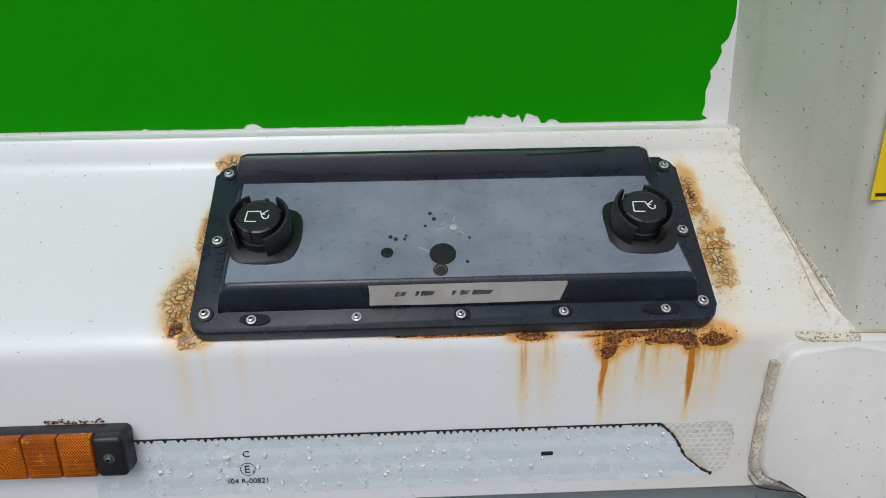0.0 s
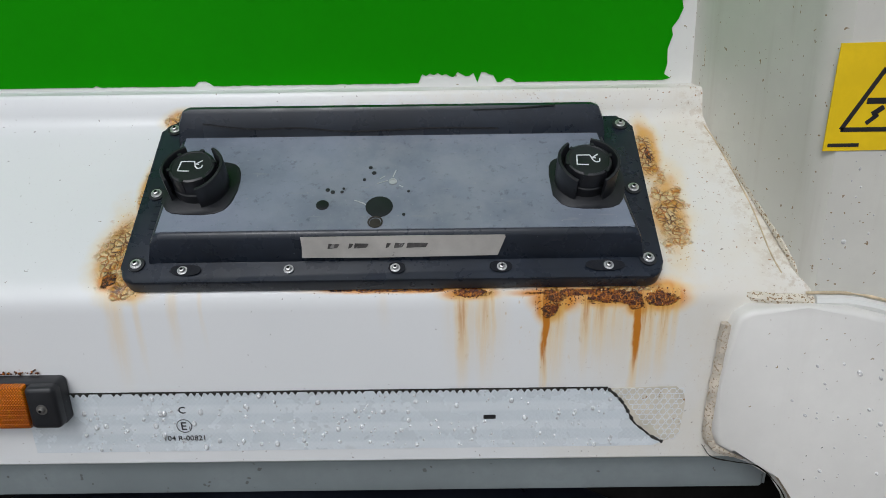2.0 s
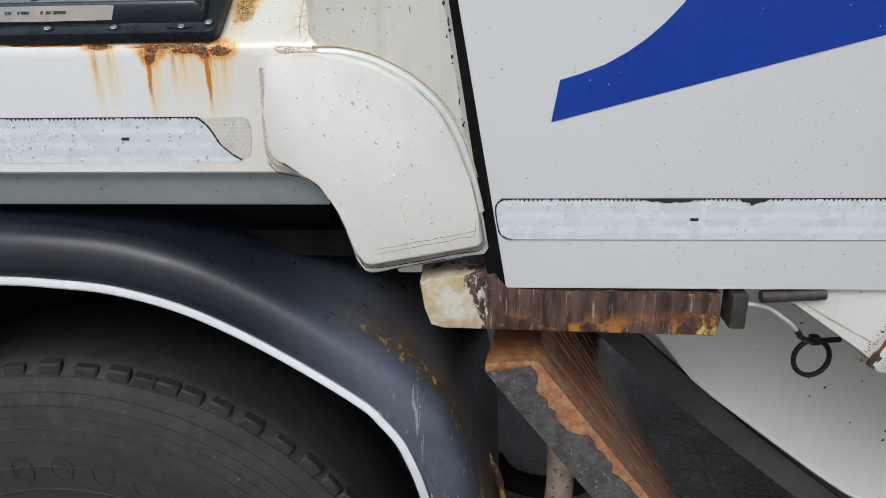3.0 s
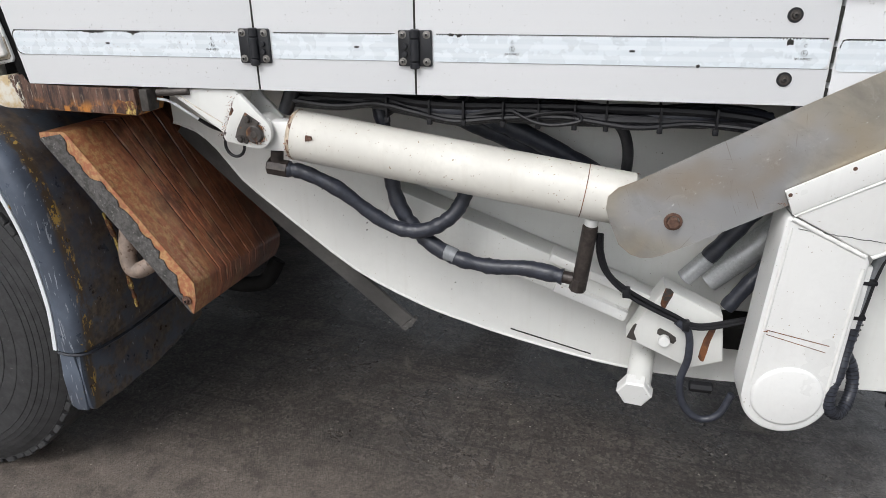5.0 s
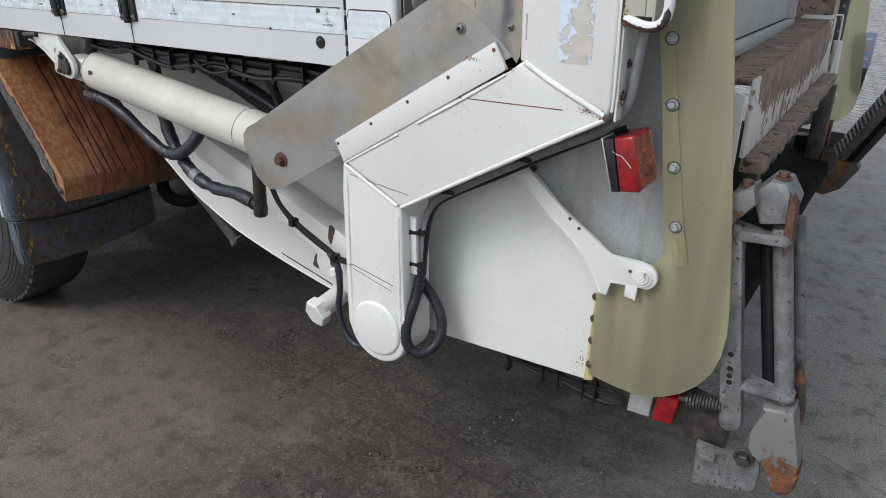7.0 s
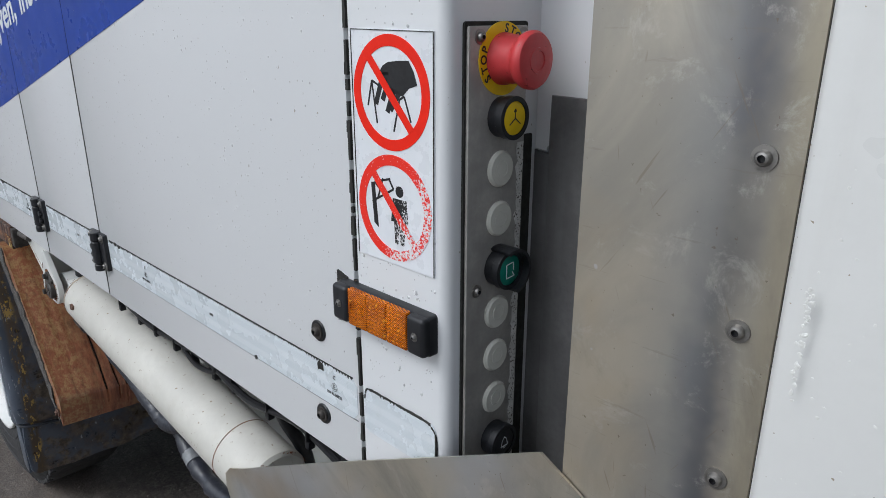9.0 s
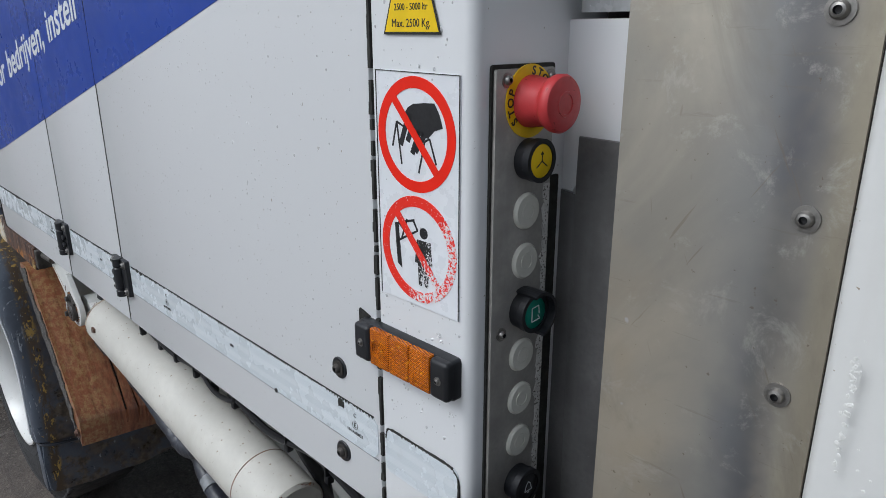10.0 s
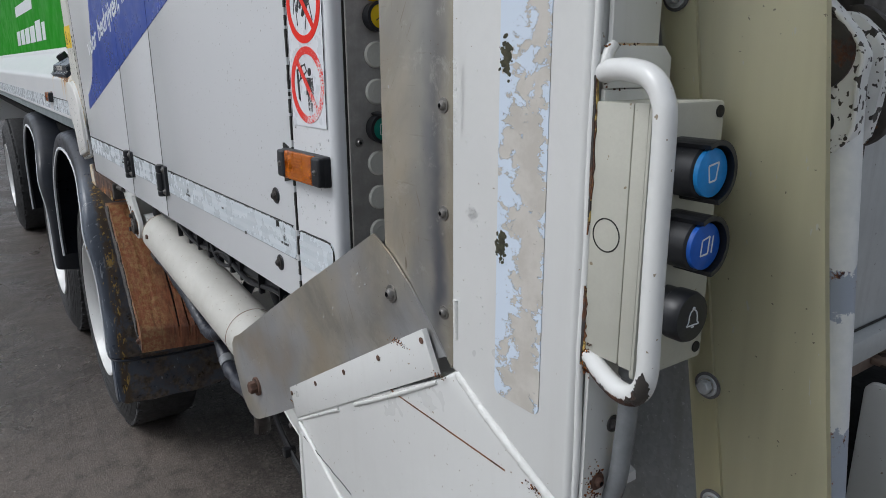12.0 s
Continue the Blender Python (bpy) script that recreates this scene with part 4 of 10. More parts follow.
def words(text, size, m, shear=0.0, bold=0.0, stretch=1.0, depth=0.0002, centre=True):
    """Lettering in the built-in font as a mesh, in the drawing plane of m."""
    cu = bpy.data.curves.new("lettering", "FONT")
    cu.body, cu.size, cu.shear, cu.offset, cu.extrude = text, size, shear, bold, depth
    cu.align_x = "CENTER" if centre else "LEFT"
    cu.resolution_u = 3
    ob = bpy.data.objects.new("lettering", cu)
    scene.collection.objects.link(ob)
    me = bpy.data.meshes.new_from_object(ob.evaluated_get(bpy.context.evaluated_depsgraph_get()))
    bpy.data.objects.remove(ob)
    me.transform(m @ Matrix.Diagonal((stretch, 1, 1, 1)))
    return me


def lettered(name, me, material, parent, label=""):
    me.materials.clear()
    me.materials.append(material)
    return part(name, me, material, parent, label)


def shift(k, *things):
    """Carries the meshes and screws of whole things through the matrix k."""
    for t in things:
        for o in (t, *t.children_recursive):
            if o.type == "MESH" and o.matrix_basis == Matrix():
                o.data.transform(k)
            elif o.type == "MESH":
                b = o.matrix_basis.copy()
                b.translation = k @ b.translation
                o.matrix_basis = b


def toe(*things):
    """Lets the body side run in slightly towards the rear, as one plane."""
    shift(Matrix(((1, 0, 0, 0), (0.00875, 1, 0, -0.004 - 0.00875 * 0.6), (0, 0, 1, 0), (0, 0, 0, 1))), *things)


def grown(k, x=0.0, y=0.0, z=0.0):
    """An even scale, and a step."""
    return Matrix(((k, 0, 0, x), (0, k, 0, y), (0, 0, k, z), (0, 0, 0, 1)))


BOLTS = {}


def bolt(parent, at, toward, r=0.009, kind="dome", material="steel", name="bolt"):
    """A screw head on a washer, on a mesh shared by all of its size."""
    key = (r, kind, material)
    if key not in BOLTS:
        bm = B()
        if kind == "hex":
            lathe(bm, [(0, 0), (r, 0), (r, 0.2 * r), (0.95 * r, 0.25 * r), (0.70 * r, 0.25 * r)], Matrix(), 18)
            lathe(bm, [(0.66 * r, 0.25 * r), (0.66 * r, 0.85 * r), (0.56 * r, 0.95 * r), (0, 0.95 * r)], Matrix(), 6)
        else:
            lathe(bm, [(0, 0), (r, 0), (r, 0.18 * r), (0.64 * r, 0.20 * r), (0.62 * r, 0.45 * r), (0.48 * r, 0.66 * r), (0.30 * r, 0.72 * r), (0.27 * r, 0.35 * r), (0, 0.30 * r)], Matrix(), 16)
        me = BOLTS[key] = finish(bm, "bolt", M[material], 30)
        # Socket faces take a dark colour that stands for the shade inside.
        me.materials.append(M["ink"])
        for f in me.polygons:
            if kind != "hex" and f.center.xy.length < 0.30 * r:
                f.material_index = 1
    ob = attach(new(name, BOLTS[key]), parent)
    ob.matrix_basis = along(at, Vector(at) + Vector(toward))
    return ob


def drops(name, patches, label, seed=3):
    """Rain beads lying on flat patches (corner, side u, side v, number, smallest, largest radius)."""
    rng = random.Random(seed)
    verts, faces = [], []
    for c, u, v, count, r0, r1 in patches:
        c, u, v = Vector(c), Vector(u), Vector(v)
        n = u.cross(v).normalized()
        a, b = u.normalized(), v.normalized()
        for _ in range(count):
            p = c + u * rng.random() + v * rng.random()
            r = r0 + (r1 - r0) * rng.random() ** 3
            el = 1 + 0.5 * rng.random()
            base = len(verts)
            for hh, rr in ((0.0, 1.0), (0.45, 0.86), (0.72, 0.45)):
                for k in range(7):
                    t = 2 * math.pi * k / 7
                    verts.append(p + a * (r * rr * math.cos(t)) + b * (r * rr * el * math.sin(t)) + n * (r * hh))
            verts.append(p + n * (r * 0.80))
            for lay in (0, 7):
                for k in range(7):
                    faces.append((base + lay + k, base + lay + (k + 1) % 7, base + lay + 7 + (k + 1) % 7, base + lay + 7 + k))
            for k in range(7):
                faces.append((base + 14 + k, base + 14 + (k + 1) % 7, base + 21))
    me = bpy.data.meshes.new(name)
    me.from_pydata([tuple(q) for q in verts], [], faces)
    for f in me.polygons:
        f.use_smooth = True
    me.materials.append(M["water"])
    return tagged(new(name, me), label, "water drops", kind="stuff")


# ---- ground ----
bm = B()
cells = [-150, -40, -15, -6, -2, 0, 2, 4, 6, 10, 20, 50, 150]
grid = [[bm.verts.new((x, y, 0)) for y in cells] for x in cells]
for i in range(len(cells) - 1):
    for j in range(len(cells) - 1):
        bm.faces.new((grid[i][j], grid[i + 1][j], grid[i + 1][j + 1], grid[i][j + 1]))
solid("ground", bm, M["ground"], "damp dark asphalt yard with scattered grit", "ground", kind="structure")

rng = random.Random(11)
verts, faces = [], []
for _ in range(5200):
    x, y = rng.uniform(-1.2, 5.0), rng.uniform(-0.6, 3.2)
    r = 0.0008 + 0.0042 * rng.random() ** 4
    base = len(verts)
    t = rng.random() * 6.28
    for k in range(4):
        rr = r * rng.uniform(0.6, 1.2)
        verts.append((x + rr * math.cos(t + k * 1.57), y + rr * math.sin(t + k * 1.57), 0.0))
    verts.append((x, y, r * rng.uniform(0.5, 1.0)))
    faces += [(base + k, base + (k + 1) % 4, base + 4) for k in range(4)]
me = bpy.data.meshes.new("grit")
me.from_pydata(verts, [], faces)
me.materials.append(M["pebble"])
tagged(new("grit", me), "pale grit and small stones lying on the asphalt", "grit", kind="stuff")

# ---- front body section: green wall, sloping ledge, corner post ----
X0 = -7.0
LEDGE = 0.712                       # rise of the ledge per metre of depth


def ledge_z(y):
    return 1.5235 + LEDGE * (y - 0.472)


front = thing("front_body", "white truck body side with green upper wall and rusty ledge", "truck body", (-1, 0.7, 1.37))
bm = B()
prof = [(0.480, 1.366), (0.462, 1.366), (0.459, 1.369), (0.459, 1.372), (0.460, 1.44), (0.460, 1.500), (0.4605, 1.5075), (0.4625, 1.5125), (0.466, 1.5175), (0.471, 1.5225), (0.480, ledge_z(0.480)), (0.54, ledge_z(0.54)), (0.590, ledge_z(0.590)),
        (0.597, 1.6145), (0.6005, 1.619), (0.602, 1.625), (0.6035, 1.6385), (0.606, 1.6415), (0.622, 1.6425), (0.640, 1.6425), (0.640, 1.366)]
xs = [X0, -3.0, -1.0, -0.45, -0.25, -0.1, 0.05, 0.2, 0.336]
rows = [[bm.verts.new((x, y, z)) for y, z in prof] for x in xs]
for a, b in zip(rows, rows[1:]):
    for k in range(len(prof) - 1):
        bm.faces.new((a[k], b[k], b[k + 1], a[k + 1]))
bm.faces.new(rows[-1])
part("ledge", bm, M["ledge"], front, "white painted ledge with rust blisters and brown runs")
bm = B()
box(bm, X0, 0.320, 0.624, 0.660, 1.640, 3.05)
part("upper_wall", bm, M["white"], front)

# green film, torn at its foot and at its end
rng = random.Random(5)
foot = []
x = X0
tears = {(-0.155, -0.140): 0.004, (0.045, 0.094): 0.008, (0.098, 0.112): 0.009, (0.120, 0.130): 0.004, (-0.245, -0.240): 0.002}
while x < 0.262:
    lift = 0.0
    for (a, b), hgt in tears.items():
        if a < x < b:
            lift = hgt * (0.55 + 0.6 * rng.random())
    foot.append((x, 1.6455 + lift + 0.0006 * rng.random()))
    x += 0.0035 if -0.3 < x else 0.25
side = [(0.268, 1.6475), (0.262, 1.651), (0.264, 1.660), (0.263, 1.672), (0.2665, 1.684), (0.265, 1.690), (0.270, 1.697), (0.2735, 1.706), (0.272, 1.712), (0.278, 1.718), (0.282, 1.735), (0.281, 1.76), (0.287, 1.80), (0.286, 1.9), (0.288, 2.9)]
bm = B()
prism(bm, foot + side + [(X0, 2.9)], 0.6232, 0.6245)
part("green_film", bm, M["green"], front, "glossy green film torn along its edge")
for k, (x0, x1, z0, z1) in enumerate(((-3.35, -3.12, 1.70, 1.80), (-3.05, -2.80, 1.70, 1.80), (-2.74, -2.48, 1.70, 1.80), (-2.42, -2.15, 1.70, 1.80), (-2.09, -1.82, 1.70, 1.82), (-1.77, -1.62, 1.70, 1.80), (-3.2, -2.1, 1.90, 1.97))):
    bm = B()
    prism(bm, [(x0, z0), (x1, z0), (x1 + 0.03, z1), (x0 + 0.03, z1)], 0.6222, 0.6232)
    part("lettering_bar", bm, M["print"], front)

# corner post with a slanting side, and its filled seam
bm = B()
edge = [(0.470, 1.640), (0.4895, 1.494), (0.512, 1.370), (0.522, 1.29)]
levels = []
for z in (1.3735, 1.44, 1.52, 1.64, 1.80):
    xr = 0.470 + (1.640 - z) * 0.150
    xl = -0.005 * (z - 1.5) / 0.14
    levels.append([bm.verts.new((x + xl, y, z)) for x, y in ((0.290, 0.640), (0.296, 0.600), (0.3245, 0.478), (0.328, 0.468), (0.337, 0.4605))] + [bm.verts.new((xr - 0.006, 0.4605, z)), bm.verts.new((xr, 0.466, z)), bm.verts.new((xr, 0.640, z))])
z = 2.95
levels.append([bm.verts.new((x - 0.012, y, z)) for x, y in ((0.290, 0.640), (0.296, 0.600), (0.3245, 0.478), (0.328, 0.468), (0.337, 0.4605))] + [bm.verts.new((0.440, 0.4605, z)), bm.verts.new((0.446, 0.466, z)), bm.verts.new((0.446, 0.640, z))])
for a, b in zip(levels, levels[1:]):
    for k in range(8):
        bm.faces.new((a[k], a[(k + 1) % 8], b[(k + 1) % 8], b[k]))
bm.faces.new(levels[0])
bm.faces.new(levels[-1])
part("corner_post", bm, M["postpaint"], front, "cream white post with chipped rear edge")
bm = B()
tube(bm, [(0.292, 0.606, 1.72), (0.294, 0.604, 1.66), (0.297, 0.598, 1.622), (0.306, 0.560, 1.588), (0.316, 0.520, 1.560), (0.326, 0.480, 1.532), (0.331, 0.468, 1.512), (0.335, 0.462, 1.502)], 0.0042, 8, 8, 0.25, 4)
part("seam_bead", bm, M["grimy"], front)
bm = B()
tube(bm, [(0.335, 0.461, 1.503), (0.325, 0.459, 1.506), (0.305, 0.460, 1.5065), (0.288, 0.464, 1.508)], 0.0040, 8, 8, 0.25, 6)
part("seam_bead", bm, M["grimy"], front)
# chips along the post's rear edge
rng = random.Random(8)
bm = B()
for _ in range(46):
    z = rng.uniform(1.30, 1.66)
    xr = 0.470 + (1.640 - z) * 0.150
    w, h = rng.uniform(0.0004, 0.0016), rng.uniform(0.0008, 0.0040) * (0.3 + rng.random())
    x = xr - 0.004 - abs(rng.gauss(0, 0.002)) - (rng.random() < 0.12) * rng.uniform(0, 0.06)
    prism(bm, [(x - w, z - h * 0.3), (x, z - h), (x + w, z - h * 0.2), (x + w * 0.6, z + h * 0.8), (x - w * 0.5, z + h)], 0.4597, 0.4610)
tagged(part("paint_chips", bm, M["blackdirt"], front), kind="stuff")
rng = random.Random(21)


def grain(bm, at, r, rng, flat):
    """One uneven grain lying on the sheet with the normal flat."""
    m = Matrix.Translation(at) @ Vector(flat).to_track_quat("Z", "Y").to_matrix().to_4x4() @ Matrix.Rotation(rng.uniform(0, 6.28), 4, "Z") @ Matrix.Diagonal((r * rng.uniform(0.8, 1.7), r, r * rng.uniform(0.35, 0.6), 1))
    bmesh.ops.create_icosphere(bm, subdivisions=1, radius=1.0, matrix=m)


def ledge_y(z):
    """Depth of the painted surface of the ledge at a height."""
    if z > 1.5225:
        return 0.472 + (z - 1.5235) / LEDGE
    pts = ((1.0, 0.460), (1.500, 0.460), (1.5075, 0.4605), (1.5125, 0.4625), (1.5175, 0.466), (1.5226, 0.471))
    for (z0, y0), (z1, y1) in zip(pts, pts[1:]):
        if z <= z1:
            return y0 + (y1 - y0) * (z - z0) / (z1 - z0)
    return 0.471


for dark, fields in (("crust", ((0.146, 1.5090, 0.012, 0.0045, 300), (0.140, 1.502, 0.006, 0.005, 110), (0.190, 1.5085, 0.024, 0.0035, 420), (0.226, 1.5085, 0.012, 0.0045, 260), (0.208, 1.502, 0.005, 0.003, 50), (0.083, 1.5115, 0.010, 0.0020, 90), (0.060, 1.5135, 0.070, 0.0008, 110), (-0.184, 1.533, 0.006, 0.006, 70), (0.236, 1.588, 0.003, 0.006, 30), (-0.166, 1.612, 0.004, 0.003, 24))),
                     ("palecrust", ((0.243, 1.548, 0.008, 0.014, 300), (0.237, 1.580, 0.004, 0.010, 170), (0.249, 1.533, 0.006, 0.006, 110), (0.200, 1.5135, 0.030, 0.0012, 120), (-0.186, 1.540, 0.007, 0.014, 420), (-0.178, 1.566, 0.004, 0.010, 120), (-0.165, 1.617, 0.008, 0.004, 60), (-0.172, 1.516, 0.014, 0.003, 90)))):
    bm = B()
    for cx, cz, sx, sz, n in fields:
        for _ in range(int(n * (0.55 if dark == "crust" else 0.16))):
            x, z = cx + sx * max(-1.3, min(1.3, rng.gauss(0, 0.75))), cz + sz * max(-1.3, min(1.3, rng.gauss(0, 0.75)))
            up = z > 1.520
            if -0.170 < x < 0.2255 and z > 1.5165:
                continue
            grain(bm, (x, ledge_y(z) + 0.0001, z), 0.0003 + 0.0007 * 0.7 * rng.random() ** 2, rng, (0, -0.58, 0.81) if up else (0, -0.9, 0.43))
    tagged(part("rust_crust", bm, M[dark], front, "crusty orange-brown rust grains"), kind="stuff")

bm = B()
tube(bm, [(0.2905, 0.5960, 1.6122), (0.2980, 0.5730, 1.5960), (0.3085, 0.5239, 1.5610), (0.3115, 0.4860, 1.5340), (0.3150, 0.4700, 1.5222)], 0.0006, 6, 8, 0.5, 12)
part("grime_line", bm, M["tan"], front)

# ---- hatch in the ledge ----
HZ = lambda y: 1.537 + LEDGE * (y - 0.466)          # top face of its frame
hatch = thing("filler_hatch", "dark grey plastic hatch with two caps, screwed onto the rusting ledge", "hatch cover", (0.03, 0.53, 1.57))
NRM = Vector((0, -LEDGE, 1)).normalized()
SLOPE = Matrix(((1, 0, 0, 0.030), (0, NRM.z, NRM.y, 0.472), (0, -NRM.y, NRM.z, 1.5235), (0, 0, 0, 1)))
bm = B()
slab(bm, rounded(-0.201, 0.1945, -0.0120, 0.1490, 0.012, 5), 0.0135, SLOPE, 0.0035, 3)
part("frame", bm, M["hatch"], hatch)
bm = B()


def strip(bm, sections):
    """Skin through a row of equal outlines, closed at the ends."""
    vs = [[bm.verts.new(p) for p in s] for s in sections]
    n = len(vs[0])
    for a, b in zip(vs, vs[1:]):
        for k in range(n):
            bm.faces.new((a[k], a[(k + 1) % n], b[(k + 1) % n], b[k]))
    bm.faces.new(vs[0][::-1])
    bm.faces.new(vs[-1])
    return vs


def step_profile(x, inset):
    """The stepped hood in (y, z): front wall, tread, rear wall."""
    return [(x, 0.472 - inset * 0, 1.530), (x, 0.4662, 1.540), (x, 0.4652, 1.5555), (x, 0.4656, 1.5590), (x, 0.4672, 1.5610), (x, 0.50, 1.5806), (x, 0.530, 1.5986), (x, 0.5520, 1.6118), (x, 0.5536, 1.6132),
            (x, 0.5538, 1.616), (x, 0.5535, 1.6320), (x, 0.5555, 1.6355), (x, 0.560, 1.6365), (x, 0.568, 1.6335), (x, 0.580, 1.606)]


def shrunk(x, k):
    q = step_profile(x, 0)
    return [(x, y, z - k * max(0.0, (z - HZ(y) - 0.001))) for (_, y, z) in q]


def narrowed(row):
    """The hood's right-hand end runs in towards its rear."""
    return [(x - 0.150 * max(0.0, y - 0.468) * (x > 0.15), y, z) for x, y, z in row]


strip(bm, [narrowed(q) for q in (shrunk(-0.150, 0.95), shrunk(-0.1475, 0.30), shrunk(-0.144, 0.06), step_profile(-0.139, 0), step_profile(0.0, 0), step_profile(0.120, 0), step_profile(0.199, 0), shrunk(0.204, 0.06), shrunk(0.2075, 0.30), shrunk(0.210, 0.95))])
part("hood", bm, M["hatch"], hatch)
bm = B()
tp = [(0.4674, 1.5610), (0.50, 1.5806), (0.530, 1.5986), (0.5525, 1.6121)]
strip(bm, [narrowed([(x, y, z + 0.0007) for y, z in tp] + [(x, y, z - 0.001) for y, z in tp[::-1]]) for x in (-0.1425, -0.08, 0.0, 0.08, 0.14, 0.2025)])
part("tread", bm, M["tread"], hatch, "grey top face, sky reflection painted into its colour")
TREAD = lambda y: 1.5610 + (y - 0.4672) * 0.600
TILT_UP = pose(0, 0, 0, 31, 0, 0)
for cx, cy, left, right in ((-0.1197, 0.5055, (114, 220), (-75, 57)), (0.1725, 0.5065, (127, 243), (-63, 79))):
    up = Matrix.Translation((cx, cy, TREAD(cy) + 0.0004)) @ TILT_UP @ Matrix.Diagonal((0.84, 0.84, 0.92, 1))
    bm = B()
    slab(bm, [(0.90 * u, 0.92 * v) for u, v in glide2([(-0.034, -0.020), (-0.020, -0.035), (0.022, -0.036), (0.037, -0.018), (0.038, 0.018), (0.024, 0.033), (-0.019, 0.033), (-0.034, 0.020), (-0.034, -0.020)], 3)[:-1]], 0.0010, up, 0.0005)
    part("cap_base", bm, M["black"], hatch)
    bm = B()
    lathe(bm, [(0, 0), (0.0215, 0), (0.0215, 0.009), (0.0205, 0.010), (0.0205, 0.0215), (0.0197, 0.0238), (0.0178, 0.0245), (0.0172, 0.0240), (0, 0.0240)], up, 36)
    cap = part("cap", bm, M["black"], hatch)
    for k in range(6):
        a = 2 * math.pi * k / 6 + 0.25
        bm = B()
        box(bm, 0.0178, 0.0211, -0.0016, 0.0016, 0.012, 0.0249, m=up @ Matrix.Rotation(a, 4, "Z"))
        part("grip_rib", bm, M["black"], cap)
    for lo, hi in (left, right):                            # two curved collar walls round the cap
        bm = B()
        n = 14
        ring0 = []
        for k in range(n + 1):
            a = radians(lo + (hi - lo) * k / n)
            drop = 0.004 * max(0.0, -math.sin(a)) ** 2
            ring0.append([up @ Vector((r * math.cos(a), r * math.sin(a), h)) for r, h in ((0.0242, 0.0005), (0.0272, 0.0005), (0.0272, 0.0245 - drop), (0.0266, 0.0252 - drop), (0.0248, 0.0252 - drop), (0.0242, 0.0245 - drop))])
        strip(bm, ring0)
        part("collar", bm, M["black"], hatch)
    bm = B()
    m = up @ Matrix.Translation((0, 0, 0.0241))
    for p, q in (((-0.011, -0.006), (-0.010, 0.0055)), ((-0.010, 0.0055), (0.0015, 0.0055)), ((-0.011, -0.006), (-0.001, -0.0065)), ((0.0015, 0.0055), (0.0035, -0.001)), ((0.0035, -0.001), (0.006, -0.0035)), ((0.006, -0.0035), (0.009, -0.0025)), ((0.009, -0.0025), (0.0095, 0.001)), ((0.003, 0.002), (0.0085, 0.0065)), ((0.003, 0.002), (0.0062, 0.0018))):
        bar(bm, m, p, q, 0.0011, 0.0003)
    part("symbol", bm, M["print"], cap, "white printed pictogram")
for x in (-0.160, 0.2140):
    for y in (0.466, 0.520, 0.5765):
        bm = B()
        lathe(bm, [(0.0062, -0.001), (0.0062, 0.0004), (0.0050, 0.0005), (0, 0.0005)], Matrix.Translation((x, y, HZ(y))) @ pose(0, 0, 0, 35.4, 0, 0), 18)
        part("screw_recess", bm, M["black"], hatch)
        bolt(hatch, (x, y, HZ(y) + 0.0002), NRM, 0.0042, "dome", "bright")
for k, (ox, w) in enumerate(((0.002, 0.011), (0.0, 0.0), (0.001, 0.006), (-0.001, 0.008), (-0.003, 0.014))):
    if w:
        bm = B()
        u = Matrix.Translation((-0.125 + 0.0773 * k + ox, 0.4614, HZ(0.4614) + 0.0001)) @ pose(0, 0, 0, 35.4, 0, 0)
        slab(bm, glide2([(-w, -0.001), (-0.5 * w, -0.0042), (0.4 * w, -0.0046), (w, -0.002), (0.9 * w, 0.003), (0.1 * w, 0.0045), (-0.8 * w, 0.0035), (-w, -0.001)], 3)[:-1], 0.0003, u)
        part("wet_mark", bm, M["wetmark"], hatch)
for k in range(5):
    bolt(hatch, (-0.125 + 0.0773 * k, 0.4615, HZ(0.4615) - 0.0003), NRM, 0.0037, "dome", "bright")
bm = B()
q = []
lab = Matrix(((1, 0, 0, 0.036), (0, -0.05, -0.9987, 0.4654), (0, 0.9987, -0.05, 1.5475), (0, 0, 0, 1)))
slab(bm, [(-0.074, -0.0065), (-0.02, -0.0070), (0.068, -0.0062), (0.0735, 0.008), (0.073, 0.0095), (0.01, 0.0098), (-0.074, 0.0095), (-0.0735, 0.002)], 0.0008, lab)
part("label_plate", bm, M["labelfoil"], hatch, "worn silver label with dark smudges")
bm = B()
for x0, x1 in ((-0.055, -0.048), (-0.040, -0.038), (-0.036, -0.027), (-0.013, -0.011), (-0.007, -0.001), (0.002, 0.016)):
    slab(bm, [(x0, 0.0005), (x1, 0.001), (x1 + 0.002, 0.0040), (x0 + 0.001, 0.0044)], 0.0003, lab @ Matrix.Translation((0, 0, 0.0008)))
part("smudged_print", bm, M["greyedge"], hatch)
for x, y, r in ((0.0177, 0.4858, 0.0102), (-0.0245, 0.4878, 0.0048), (0.012, 0.516, 0.0018), (0.009, 0.521, 0.0016), (-0.022, 0.501, 0.0017), (-0.018, 0.499, 0.0017), (-0.011, 0.499, 0.0013), (-0.010, 0.502, 0.001), (0.036, 0.479, 0.0012), (0.039, 0.499, 0.0011), (0.005, 0.510, 0.0012)):
    bm = B()
    lathe(bm, [(r, -0.001), (r, 0.0009), (r * 0.8, 0.0011), (0, 0.0011)], Matrix.Translation((x, y, TREAD(y) + 0.0002)) @ TILT_UP, 18)
    part("tread_spot", bm, M["black"], hatch)
bm = B()
lathe(bm, [(0.0032, 0), (0.0032, 0.0008), (0.0022, 0.0008), (0.0018, 0.0002), (0, 0.0002)], Matrix.Translation((0.0268, 0.5077, TREAD(0.5077) + 0.0006)) @ TILT_UP, 16)
part("moulding_mark", bm, M["galv"], hatch)
bm = B()
